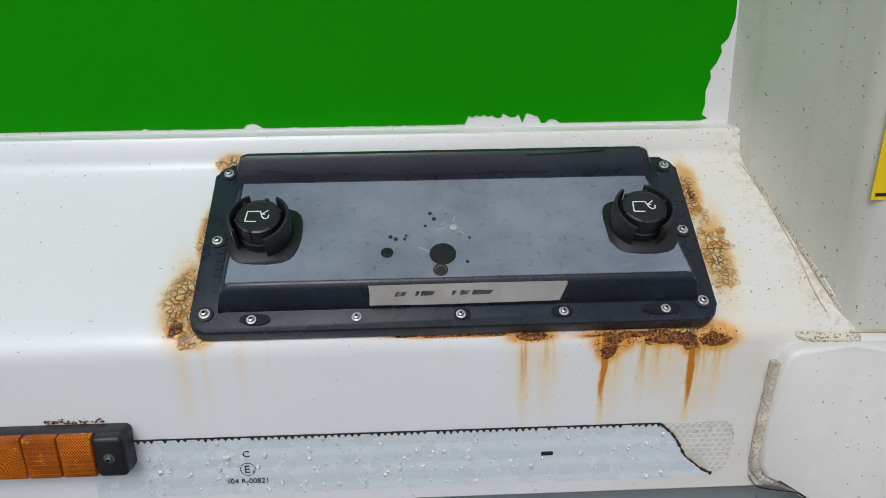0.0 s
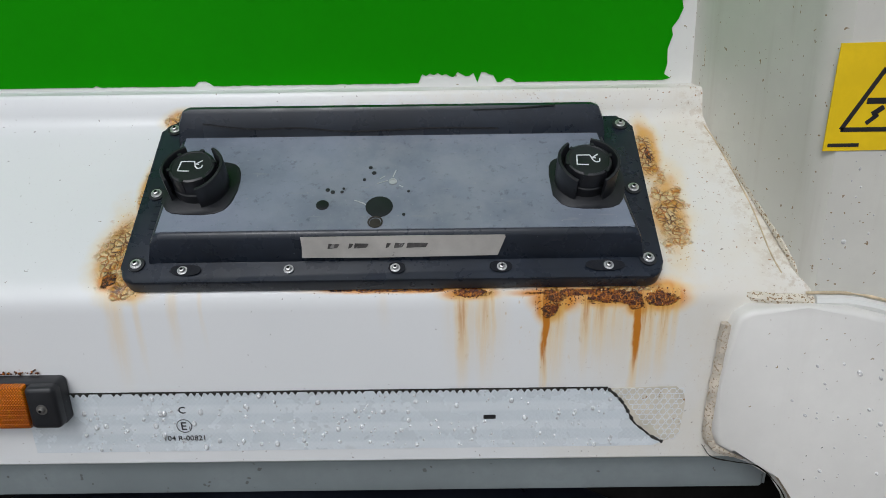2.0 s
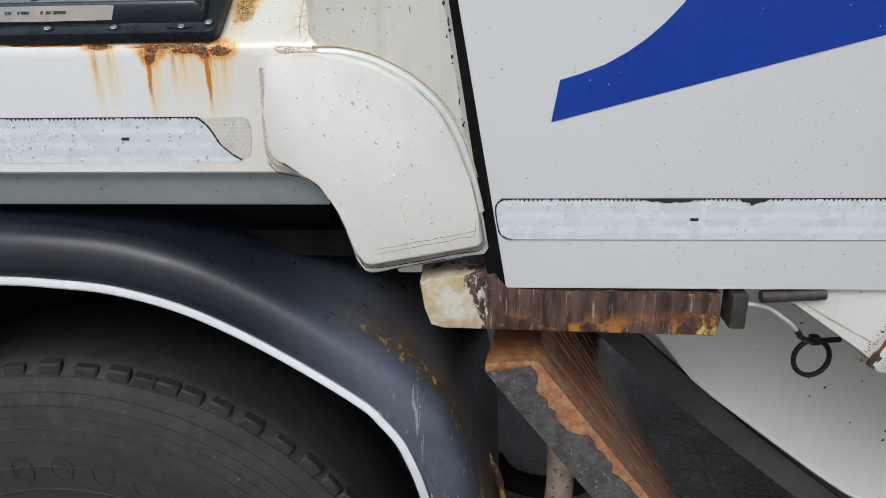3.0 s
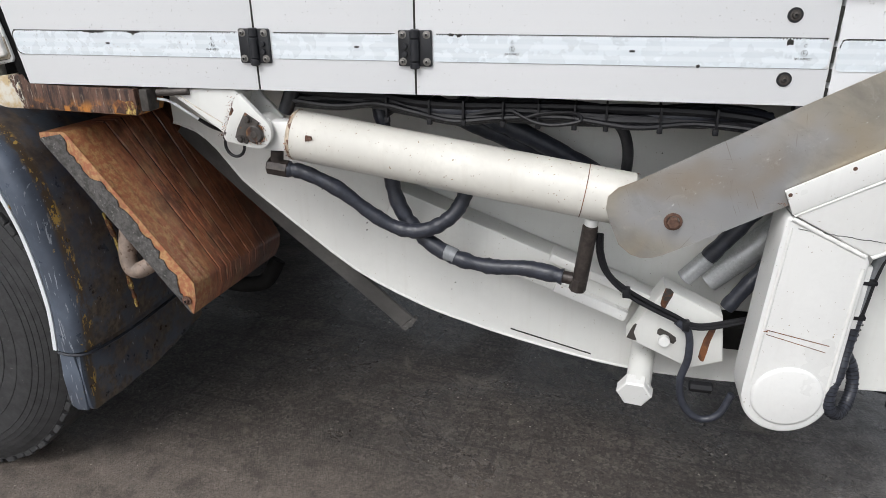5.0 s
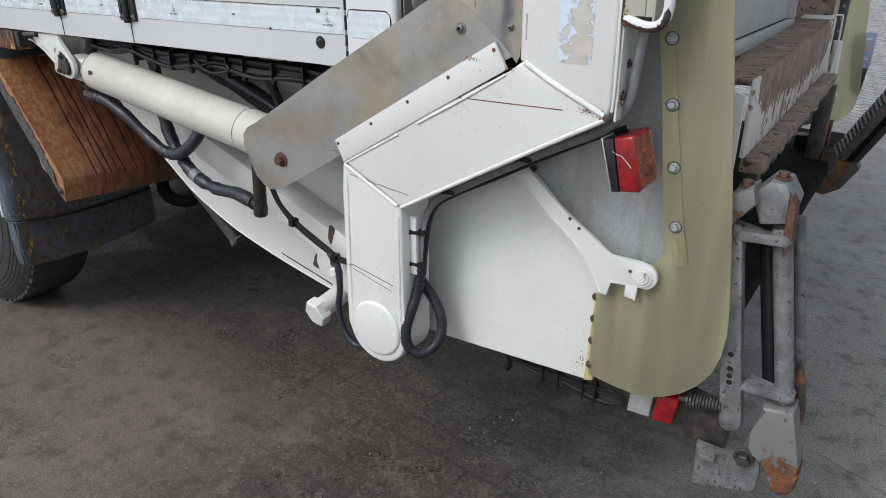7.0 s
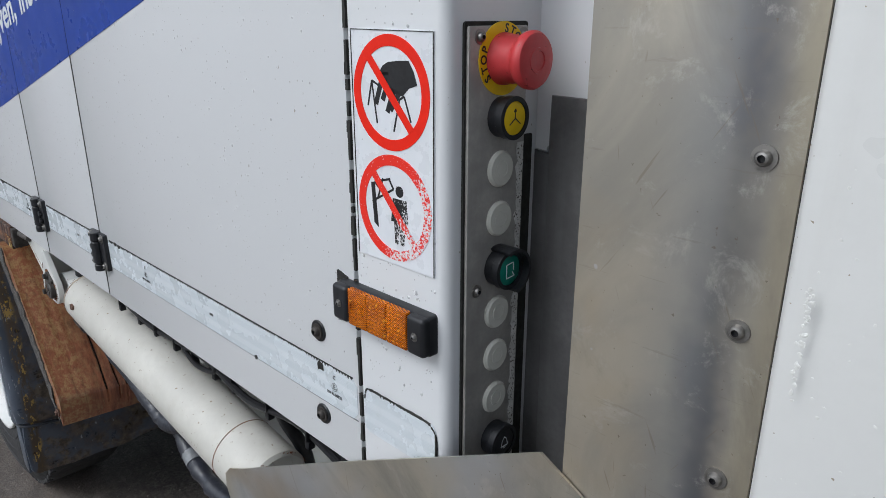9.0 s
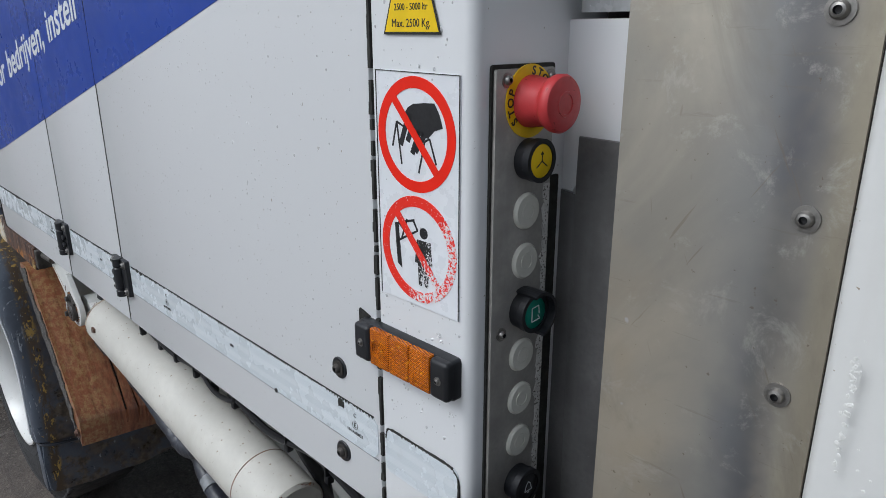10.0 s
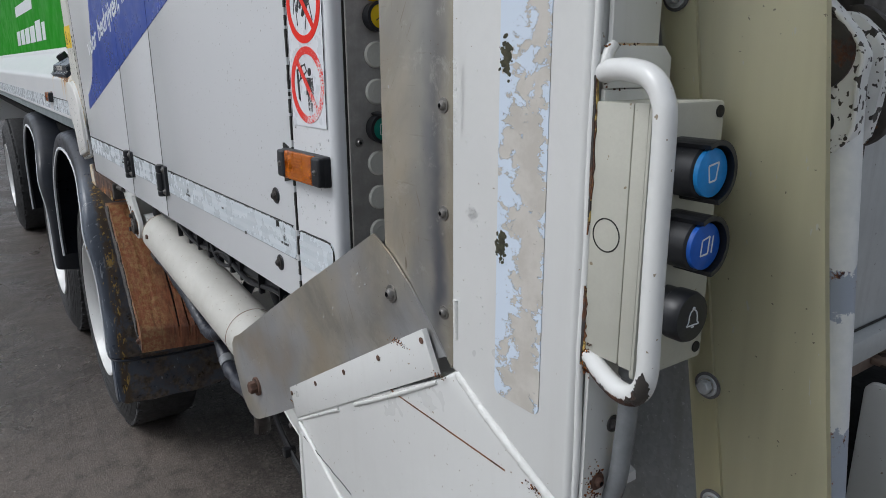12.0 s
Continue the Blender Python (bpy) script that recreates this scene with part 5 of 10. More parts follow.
m = Matrix.Translation((0.0268, 0.5077, TREAD(0.5077) + 0.0008)) @ TILT_UP
for p, q in (((-0.012, -0.002), (-0.004, 0.001)), ((0.0, 0.005), (0.002, 0.012)), ((-0.024, -0.021), (-0.018, -0.024)), ((-0.028, -0.019), (-0.021, -0.022)), ((0.005, -0.004), (0.008, -0.006)), ((-0.006, 0.006), (-0.010, 0.003))):
    bar(bm, m, p, q, 0.0007, 0.0002)
tagged(part("scratches", bm, M["galv"], hatch), kind="stuff")
bm = B()
lathe(bm, [(0.0040, 0), (0.0040, 0.0006), (0, 0.0006)], Matrix.Translation((0.0155, 0.4725, TREAD(0.4725) + 0.0003)) @ TILT_UP, 20)
ring(bm, Matrix.Translation((0.0155, 0.4725, TREAD(0.4725) + 0.0010)) @ TILT_UP, 0.0044, 0.0056, 0.0004, 20)
part("worn_badge", bm, M["fitting"], hatch, "worn round brown badge")
rng = random.Random(2)
for pts in ([(-0.128, 0.618), (-0.09, 0.6135), (-0.05, 0.614), (-0.01, 0.6105), (0.06, 0.6125), (0.11, 0.6115)], [(0.09, 0.6265), (0.12, 0.627), (0.155, 0.6295)]):
    bm = B()
    tube(bm, [(x, 0.5533, z + 1.006) for x, z in pts], 0.0006, 5, 5)
    part("crack", bm, M["ink"], hatch)
bm = B()
for k in range(5):
    slab(bm, rounded(-0.189, -0.1825, 0.035 + 0.0075 * k, 0.0405 + 0.0075 * k, 0.001, 2), 0.0006, SLOPE @ Matrix.Translation((0, 0, 0.0135)))
part("moulded_mark", bm, M["hatch"], hatch)

# ---- reflective strips ----
def tape_strip(name, poly, y, label, teeth=None, seed=1, scrap=None):
    t = thing(name, label, "reflective tape", (poly[0][0], y, poly[0][1]), "reflective strips")
    bm = B()
    prism(bm, poly, y - 0.0006, y + 0.0002)
    part("film", bm, M["tape"], t)
    if teeth:
        x0, x1, z = teeth
        rr = random.Random(seed)
        bm = B()
        x = x0
        while x < x1:
            h = 0.0022 * (0.5 + 0.8 * rr.random())
            if rr.random() > 0.08:
                prism(bm, [(x, z + 0.0009), (x + 0.0020, z - h), (x + 0.0040, z + 0.0009)], y - 0.0011, y - 0.0004)
            x += 0.0052
        prism(bm, [(x0, z + 0.0005), (x1, z + 0.0005), (x1, z + 0.0015), (x0, z + 0.0015)], y - 0.0009, y - 0.0002)
        tagged(part("dirt_edge", bm, M["blackdirt"], t, "black dirt caught in the cut edge"), kind="stuff")
    return t


YT = 0.4592
t1 = tape_strip("reflective_strip", [(-0.262, 1.3795), (0.228, 1.3800), (0.236, 1.3835), (0.233, 1.3870), (0.226, 1.3895), (0.220, 1.395), (0.213, 1.401), (0.2085, 1.409), (0.205, 1.4155), (0.200, 1.4230), (0.1945, 1.4285), (0.190, 1.4325), (-0.262, 1.4325)], YT,
                "silvery white reflective strip with a torn end and black notched edge", (-0.230, 0.19, 1.4325))
bm = B()
prism(bm, [(0.190, 1.4325), (0.1945, 1.4285), (0.200, 1.4230), (0.205, 1.4155), (0.2085, 1.409), (0.213, 1.401), (0.220, 1.395), (0.226, 1.3895), (0.233, 1.387), (0.236, 1.3835), (0.244, 1.386), (0.249, 1.392), (0.251, 1.42), (0.249, 1.428), (0.243, 1.4335)], YT - 0.0003, YT + 0.0002)
part("bare_backing", bm, M["backing"], t1, "bare cream backing with a honeycomb imprint")
bm = B()
for i in range(9):
    for j in range(11):
        x, z = 0.194 + 0.0062 * i + 0.0031 * (j % 2), 1.388 + 0.0046 * j
        if x + (1.4325 - z) * -0.0 > 0.192 + (1.4325 - z) * 0.95 and x < 0.247 and z < 1.432:
            ring(bm, Matrix.Translation((x, YT - 0.0002, z)) @ FRONT, 0.0025, 0.0031, 0.0004, 6)
tagged(part("honeycomb", bm, M["print"], t1), kind="stuff")
bm = B()
tube(bm, [(x, YT - 0.0006, z) for x, z in ((0.190, 1.4325), (0.1945, 1.4285), (0.200, 1.4230), (0.205, 1.4155), (0.2085, 1.409), (0.213, 1.401), (0.220, 1.395), (0.226, 1.3895), (0.236, 1.3835))], 0.0011, 6, 5, 1.3)
part("torn_edge", bm, M["blackdirt"], t1)


def approval(parent, x, y, z, k=1.0):
    """The approval mark: C, E in a ring, and its number."""
    lettered("approval_text", words("C", 0.0085 * k, Matrix.Translation((x, y, z + 0.0115 * k)) @ FRONT), M["ink"], parent)
    lettered("approval_text", words("E", 0.0100 * k, Matrix.Translation((x - 0.0006 * k, y, z - 0.0035 * k)) @ FRONT), M["ink"], parent)
    lettered("approval_text", words("1", 0.0045 * k, Matrix.Translation((x + 0.0040 * k, y, z - 0.0038 * k)) @ FRONT), M["ink"], parent)
    bm = B()
    ring(bm, Matrix.Translation((x, y, z)) @ FRONT, 0.0056 * k, 0.0061 * k, 0.0002, 28)
    part("approval_ring", bm, M["ink"], parent)
    lettered("approval_text", words("104 R-00821", 0.0066 * k, Matrix.Translation((x - 0.001, y, z - 0.0135 * k)) @ FRONT), M["ink"], parent)


approval(t1, -0.141, YT - 0.0009, 1.4035)


def brand_bar(parent, x, y, z):
    bm = B()
    prism(bm, rounded(x - 0.0048, x + 0.0048, z - 0.0018, z + 0.0018, 0.0006, 2), y - 0.0004, y)
    part("brand_mark", bm, M["ink"], parent)


brand_bar(t1, 0.099, YT - 0.0006, 1.4085)
tape_strip("reflective_strip", [(-6.5, 1.3795), (-0.352, 1.3795), (-0.352, 1.4325), (-6.5, 1.4325)], YT, "silvery white reflective strip along the body ledge")


# ---- marker lamps ----
def marker_lamp(x0, x1, z0, z1, y, label):
    t = thing("marker_lamp", label, "marker lamp", ((x0 + x1) / 2, y, z0), "side marker lamps")
    e = 0.024
    bm = B()
    prism(bm, rounded(x0, x1, z0, z1, 0.004, 4), y - 0.011, y, 0.003, 2)
    part("housing", bm, M["black"], t)
    for a in (x0, x1 - e):
        bm = B()
        prism(bm, rounded(a + 0.0005, a + e - 0.0005, z0 + 0.001, z1 - 0.001, 0.004, 4), y - 0.018, y - 0.009, 0.004, 3)
        part("end_cap", bm, M["black"], t)
        bolt(t, (a + e / 2, y - 0.0178, (z0 + z1) / 2), (0, -1, 0), 0.0042)
    n = 3
    w = (x1 - x0 - 2 * e) / n
    for k in range(n):
        a = x0 + e + k * w
        bm = B()
        prism(bm, rounded(a + 0.0004, a + w - 0.0004, z0 + 0.001, z1 - 0.001, 0.0015, 2), y - 0.0165, y - 0.008, 0.0015, 2)
        lens = part("lens", bm, M["amber"], t, "ribbed amber lens")
        bm = B()
        if k == 0:
            for r in (0.0045, 0.0075, 0.0105):
                ring(bm, Matrix.Translation((a + w / 2, y - 0.0162, (z0 + z1) / 2)) @ FRONT, r - 0.0011, r, 0.0010, 26)
        else:
            rws = int((z1 - z0 - 0.004) / 0.0042)
            for j in range(rws):
                cz = z0 + 0.0035 + 0.0042 * j
                box(bm, a + 0.001, a + w - 0.001, y - 0.0172, y - 0.0163, cz, cz + 0.0022, 0.0005, 1)
        part("lens_pattern", bm, M["amber"], lens)
    return t


lamp_front = marker_lamp(-0.352, -0.226, 1.4120, 1.4500, 0.4592, "amber side marker lamp with black ends, rust above it")
bm = B()
rng = random.Random(4)
for _ in range(70):
    grain(bm, (rng.uniform(-0.292, -0.245), 0.459, 1.4510 + abs(rng.gauss(0, 0.0016))), rng.uniform(0.0003, 0.0009), rng, (0, -1, 0))
tagged(part("rust_crust", bm, M["crust"], lamp_front), kind="stuff")

# ---- rounded cover on the corner ----
COVER = [(0.2755, 1.488), (0.279, 1.497), (0.287, 1.5025), (0.327, 1.5040), (0.362, 1.501), (0.398, 1.491), (0.437, 1.470), (0.4675, 1.441), (0.4885, 1.407), (0.504, 1.362), (0.514, 1.320), (0.5195, 1.286), (0.515, 1.279), (0.384, 1.254), (0.375, 1.257), (0.366, 1.270), (0.361, 1.290), (0.355, 1.311),
         (0.345, 1.338), (0.331, 1.359), (0.311, 1.3725), (0.287, 1.3785), (0.276, 1.386), (0.271, 1.398), (0.2715, 1.44)]
cover = thing("corner_cover", "cream white rounded cover plate with peeling sealant seams", "cover plate", (0.39, 0.46, 1.26))
bm = B()
prism(bm, COVER, 0.4475, 0.470, 0.0045, 3)
part("plate", bm, M["coverpaint"], cover)
for k, (s, yy) in enumerate(((1.026, 0.4560), (1.05, 0.4590))):
    bm = B()
    lowp = [(0.39 + (x - 0.39) * s, 1.37 + (z - 1.37) * s - 0.004 * (k + 1)) for x, z in COVER if z < 1.385]
    prism(bm, lowp, yy, 0.472, 0.002, 2)
    part("backing_layer", bm, M["cream" if k else "sealant"], cover)
bm = B()
tube(bm, [(0.2735, 0.4565, 1.488), (0.272, 0.456, 1.45), (0.2705, 0.456, 1.40), (0.275, 0.456, 1.384), (0.288, 0.456, 1.3765), (0.313, 0.457, 1.370), (0.333, 0.458, 1.356)], 0.0046, 8, 8, 0.25, 3)
part("sealant_bead", bm, M["oldbead"], cover)
for off, seed in ((0.0, 3), (0.0065, 4)):
    rr = random.Random(seed)
    bm = B()
    low = [(0.272, 1.392), (0.281, 1.380), (0.300, 1.3745), (0.318, 1.3690), (0.336, 1.353), (0.3475, 1.334), (0.357, 1.311), (0.364, 1.288), (0.370, 1.264), (0.381, 1.252), (0.43, 1.2605), (0.48, 1.270), (0.516, 1.277)]
    tube(bm, [(x - off * 0.6 + rr.uniform(-0.001, 0.001), 0.4545 + off * 0.4, z - 0.0035 - off + rr.uniform(-0.001, 0.001)) for x, z in low], 0.0005, 6, 5, 0.9, seed)
    part("grime_line", bm, M["blackdirt"], cover)
rr = random.Random(29)
for lift in (0.010, 0.0155):                            # fine cracks in the paint above the lower edge
    bm = B()
    tube(bm, [(0.392 + 0.116 * k / 14, 0.4474, 1.2600 + lift + 0.0235 * k / 14 + rr.uniform(-0.0009, 0.0009)) for k in range(15)] + [(0.5105, 0.4476, 1.300), (0.5115, 0.4478, 1.312)], 0.00035, 5, 3, 0.9, 3)
    part("paint_crack", bm, M["sealant"], cover)
bm = B()
tube(bm, [(x, 0.4600, z) for x, z in ((0.337, 1.5045), (0.366, 1.5025), (0.401, 1.4925), (0.440, 1.471), (0.471, 1.442), (0.492, 1.407), (0.507, 1.362), (0.5165, 1.32))], 0.0046, 8, 6, 0.12, 3)
part("seam_bead", bm, M["cream"], cover)
bm = B()
tube(bm, [(x, 0.4598, z) for x, z in ((0.330, 1.5105), (0.366, 1.5090), (0.404, 1.4985), (0.444, 1.4765), (0.4765, 1.4460), (0.498, 1.409), (0.513, 1.362))], 0.0009, 6, 6, 1.0, 5)
part("rusty_seam_line", bm, M["tan"], cover)
bm = B()
rng = random.Random(15)
for _ in range(14):
    x, z = rng.uniform(0.30, 0.50), rng.uniform(1.29, 1.48)
    if z < 1.30 or x > 0.30 + (1.52 - z) * 0.9:
        continue
    w, h = rng.uniform(0.0003, 0.0008), rng.uniform(0.0004, 0.0013)
    prism(bm, [(x - w, z - h), (x + w, z - h * 0.6), (x + w * 0.4, z + h)], 0.4471, 0.4478)
tagged(part("paint_chips", bm, M["blackdirt"], cover), kind="stuff")

# yellow warning sticker on the post
warn = thing("warning_sticker", "yellow warning sticker with a black crush-hazard triangle", "sticker", (0.382, 0.46, 1.613))
bm = B()
prism(bm, [(0.3235, 1.6155), (0.4445, 1.6165), (0.4445, 1.688), (0.3235, 1.686)], 0.4597, 0.4606)
part("film", bm, M["yellow"], warn)
bm = B()
m = Matrix.Translation((0, 0.4597, 0)) @ FRONT
for p, q in (((0.333, 1.630), (0.378, 1.630)), ((0.333, 1.630), (0.3555, 1.670)), ((0.3555, 1.670), (0.378, 1.630))):
    bar(bm, m, p, q, 0.0030, 0.0003)
part("triangle_outline", bm, M["ink"], warn)
bm = B()
bar(bm, m, (0.347, 1.649), (0.364, 1.649), 0.0040, 0.0003)
bar(bm, m, (0.352, 1.640), (0.359, 1.645), 0.0035, 0.0003)
bar(bm, m, (0.356, 1.640), (0.349, 1.634), 0.0028, 0.0003)
part("triangle_symbol", bm, M["ink"], warn)
bm = B()
bar(bm, m, (0.403, 1.644), (0.413, 1.634), 0.0085, 0.0003)
bar(bm, m, (0.408, 1.645), (0.422, 1.662), 0.0045, 0.0003)
bar(bm, m, (0.415, 1.6285), (0.426, 1.6285), 0.0028, 0.0003)
part("crush_symbol", bm, M["ink"], warn)
bm = B()
bar(bm, m, (0.326, 1.6195), (0.347, 1.6195), 0.0024, 0.0003)
part("maker_bar", bm, M["ink"], warn)

# ---- rail under the ledge ----
rail = thing("galvanised_rail", "dull galvanised steel rail under the body ledge", "rail", (-1, 0.48, 1.32))
bm = B()
box(bm, -7.0, 0.333, 0.478, 0.530, 1.322, 1.3675, 0.003)
part("channel", bm, M["railzinc"], rail)
bm = B()
box(bm, 0.3332, 0.336, 0.480, 0.528, 1.324, 1.3655, 0.001)
part("end_cap", bm, M["railzinc"], rail)


# ---- wheels and mudguards ----
AX, AZ = -0.125, 0.525


def wheel(dx, label):
    t = thing("wheel", label, "wheel", (AX + dx, 0.6, 0.0), "truck wheels")
    m = Matrix.Translation((AX + dx, 0.505, AZ)) @ Matrix.Rotation(radians(-90), 4, "X")     # z runs into the truck
    bm = B()
    lathe(bm, [(0.292, 0.020), (0.300, 0.004), (0.318, -0.004), (0.350, -0.007), (0.405, -0.008), (0.450, -0.002), (0.488, 0.011), (0.515, 0.027), (0.5340, 0.044), (0.5380, 0.060), (0.5380, 0.24), (0.528, 0.265), (0.46, 0.29), (0.36, 0.30), (0.292, 0.28)], m, 96)
    tyre = part("tyre", bm, M["rubber"], t)
    for r, h in ((0.340, -0.0068), (0.382, -0.0078), (0.428, -0.0056), (0.446, -0.0032), (0.462, 0.0020), (0.478, 0.0075), (0.496, 0.0160), (0.517, 0.0280)):
        bm = B()
        lathe(bm, [(r - 0.0016, h + 0.0008), (r - 0.0004, h - 0.0014), (r + 0.0008, h - 0.0012), (r + 0.0018, h + 0.0012)], m, 96)
        part("sidewall_ridge", bm, M["rubber"], tyre)
    bm = B()
    for k in range(72):                                     # shoulder lugs, chipped at their edges
        q = m @ Matrix.Rotation(2 * math.pi * (k + 0.3 * math.sin(k * 7.1)) / 72, 4, "Z")
        box(bm, 0.512, 0.5345 + 0.002 * math.sin(k * 3.3), -0.0175, 0.0175, 0.029, 0.050, 0.003, 1, q)
    tagged(part("shoulder_tread", bm, M["rubber"], tyre), kind="stuff")
    for k in range(6):
        a = radians(-50 - 9.5 * k)
        bm = B()
        ring(bm, m @ Matrix.Rotation(a, 4, "Z") @ Matrix.Translation((0.378, 0, -0.0088)) @ Matrix.Diagonal((1.3, 1, 1, 1)), 0.0150, 0.0178, 0.0012, 16)
        part("raised_mark", bm, M["rubber"], tyre)
    bm = B()
    lathe(bm, [(0.302, -0.002), (0.300, -0.010), (0.292, -0.010), (0.286, 0.0), (0.272, 0.020), (0.264, 0.055), (0.260, 0.115)], m, 64)
    part("rim", bm, M["white"], t, "white painted steel rim flange")
    bm = B()
    lathe(bm, [(0.260, 0.112), (0.240, 0.150), (0.15, 0.160), (0.145, 0.14), (0.140, 0.10), (0.120, 0.075), (0.09, 0.070), (0, 0.070)], m, 64)
    part("wheel_disc", bm, M["hubrust"], t, "dark rusty wheel disc")
    bm = B()
    lathe(bm, [(0.118, 0.09), (0.118, 0.050), (0.105, 0.038), (0.055, 0.034), (0.04, 0.022), (0, 0.020)], m, 32)
    part("hub", bm, M["hubrust"], t, "dark rusted hub")
    for k in range(10):
        a = 2 * math.pi * k / 10
        c = m @ Vector((0.185 * math.cos(a), 0.185 * math.sin(a), 0.154))
        bolt(t, c, (0, -1, 0), 0.022, "hex", "rustbolt", "wheel_nut")
    return t


near_wheels = [wheel(0.0, "black truck tyre on a white rim with dark rusted hub"), wheel(-1.37, "black truck tyre on a white rim under the second mudguard")]
wheel(-4.6, "black truck tyre on a white rim at the steering axle")

ARCH = [(-0.628, 0.66), (-0.638, 0.76), (-0.620, 0.88), (-0.600, 0.955), (-0.560, 1.025), (-0.48, 1.10), (-0.392, 1.155), (-0.316, 1.194), (-0.233, 1.221), (-0.150, 1.233), (-0.083, 1.2355), (-0.019, 1.232), (0.053, 1.2240), (0.136, 1.2005), (0.212, 1.1640), (0.289, 1.1165), (0.361, 1.0645), (0.384, 1.0385), (0.403, 1.0115), (0.415, 0.983),
        (0.428, 0.945), (0.443, 0.890), (0.455, 0.820), (0.464, 0.738), (0.468, 0.660), (0.464, 0.600), (0.456, 0.535)]


def flare(x, z):
    """How far the rear of a mudguard bulges outwards."""
    k = max(0.0, min(1.0, (x - 0.16) / 0.20))
    return -k * k * (3 - 2 * k) * (0.014 + 0.018 * math.exp(-((z - 0.97) / 0.10) ** 2))


def mudguard(dx, label, scraped):
    t = thing("mudguard", label, "mudguard", (AX + dx, 0.6, 0.54), "mudguards")
    line = [Vector((x + dx, 0, z)) for x, z in glide2(ARCH, 4)]
    sec = ((0.0, 0.462), (0.0, 0.4495), (0.004, 0.4465), (0.018, 0.4450), (0.040, 0.4470), (0.052, 0.4520), (0.060, 0.4620), (0.066, 0.4800), (0.073, 0.52), (0.080, 0.60), (0.082, 0.98), (0.074, 0.98), (0.070, 0.62), (0.060, 0.53), (0.050, 0.486), (0.044, 0.468), (0.030, 0.462))
    secs = []
    for i, c in enumerate(line):
        d = (line[min(i + 1, len(line) - 1)] - line[max(0, i - 1)]).normalized()
        n = Vector((-d.z, 0, d.x))
        out = flare(c.x - dx, c.z)
        secs.append([(c.x + n.x * h - 0.5 * out * w, y + out * w, c.z + n.z * h - 0.5 * out * w) for h, y, w in [(h, y, max(0.0, 1 - (y - 0.445) / 0.14)) for h, y in sec]])
    bm = B()
    strip(bm, secs)
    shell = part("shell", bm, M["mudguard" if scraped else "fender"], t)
    bm = B()
    secs = []
    for i, c in enumerate(line):
        d = (line[min(i + 1, len(line) - 1)] - line[max(0, i - 1)]).normalized()
        n = Vector((-d.z, 0, d.x))
        out = flare(c.x - dx, c.z)
        secs.append([(c.x + n.x * h - 0.5 * out, y + out, c.z + n.z * h - 0.5 * out) for h, y in ((-0.010, 0.452), (-0.0105, 0.4455), (-0.008, 0.4435), (-0.002, 0.4437), (0.001, 0.4452), (0.000, 0.453))])
    strip(bm, secs)
    part("edge_trim", bm, M["print"], t, "white rubber edge trim")
    if scraped:
        rr = random.Random(17)
        bm = B()
        low = [(0.448, 0.362), (0.455, 0.350)] + [(0.47 + 0.52 * k / 16, 0.340 - 0.016 * math.sin(math.pi * k / 16) + 0.012 * k / 16 + rr.uniform(-0.006, 0.006)) for k in range(17)] + [(1.0, 0.36)]
        slab(bm, low + [(1.0, 0.520), (0.75, 0.512), (0.60, 0.520), (0.50, 0.533), (0.450, 0.538), (0.445, 0.45)], 0.012, Matrix.Translation((0.498, 0, 0)) @ REAR, 0.003, 2, True)
        part("mud_flap", bm, M["mudguard"], t, "worn rubber flap with a ragged lower edge")
        bm = B()
        prism(bm, [(0.457, 0.530), (0.500, 0.524), (0.505, 0.45), (0.502, 0.352), (0.470, 0.350), (0.452, 0.362), (0.450, 0.45)], 0.4430, 0.4500, 0.002)
        part("flap_lip", bm, M["mudguard"], t)
        bm = B()
        tube(bm, [(0.462, 0.436, 0.534), (0.500, 0.440, 0.528), (0.534, 0.470, 0.524), (0.541, 0.60, 0.512), (0.541, 0.80, 0.508), (0.538, 0.98, 0.515)], 0.0045, 6, 8, 0.4, 3)
        part("end_bead", bm, M["fender"], t)
        bm = B()
        tube(bm, [(0.509, 0.62, 0.873), (0.528, 0.62, 0.851), (0.548, 0.62, 0.80), (0.559, 0.62, 0.723), (0.570, 0.62, 0.643), (0.577, 0.62, 0.585)], 0.0055, 6, 5, 0.9, 5)
        part("yellow_edge", bm, M["patch"], t, "torn edge smeared with yellow paint")
        rr = random.Random(7)
        bm = B()
        for _ in range(36):
            k = rr.uniform(0.62, 0.97)
            c = line[int(k * (len(line) - 1))]
            h = rr.choice((rr.uniform(0.058, 0.070), rr.uniform(0.05, 0.066), rr.uniform(0.010, 0.05)))
            if h < 0.05 and rr.random() < 0.72:
                continue
            d = (line[min(int(k * (len(line) - 1)) + 1, len(line) - 1)] - line[int(k * (len(line) - 1)) - 1]).normalized()
            n = Vector((-d.z, 0, d.x))
            y = (0.4460 if h < 0.040 else 0.447 + (h - 0.040) ** 2 * 45) + flare(c.x, c.z)
            p = c + n * h
            w, l = rr.uniform(0.0006, 0.0017), rr.uniform(0.002, 0.013)
            q = [p - d * l, p - d * l * 0.2 - n * w, p + d * l, p + d * l * 0.1 + n * w * 0.7]
            lo = [bm.verts.new((v.x, y + 0.002, v.z)) for v in q]
            hi = [bm.verts.new((v.x, y - 0.0009, v.z)) for v in q]
            bm.faces.new(hi)
            for j in range(4):
                bm.faces.new((lo[j], lo[(j + 1) % 4], hi[(j + 1) % 4], hi[j]))
        tagged(part("scraped_paint", bm, M["yellowpaint"], t, "yellow and rusty scrape marks"), kind="stuff")
    return t


mudguard(0.0, "black plastic mudguard with white edge trim and yellow scrapes", True)
mudguard(-1.37, "black plastic mudguard with white edge trim", False)

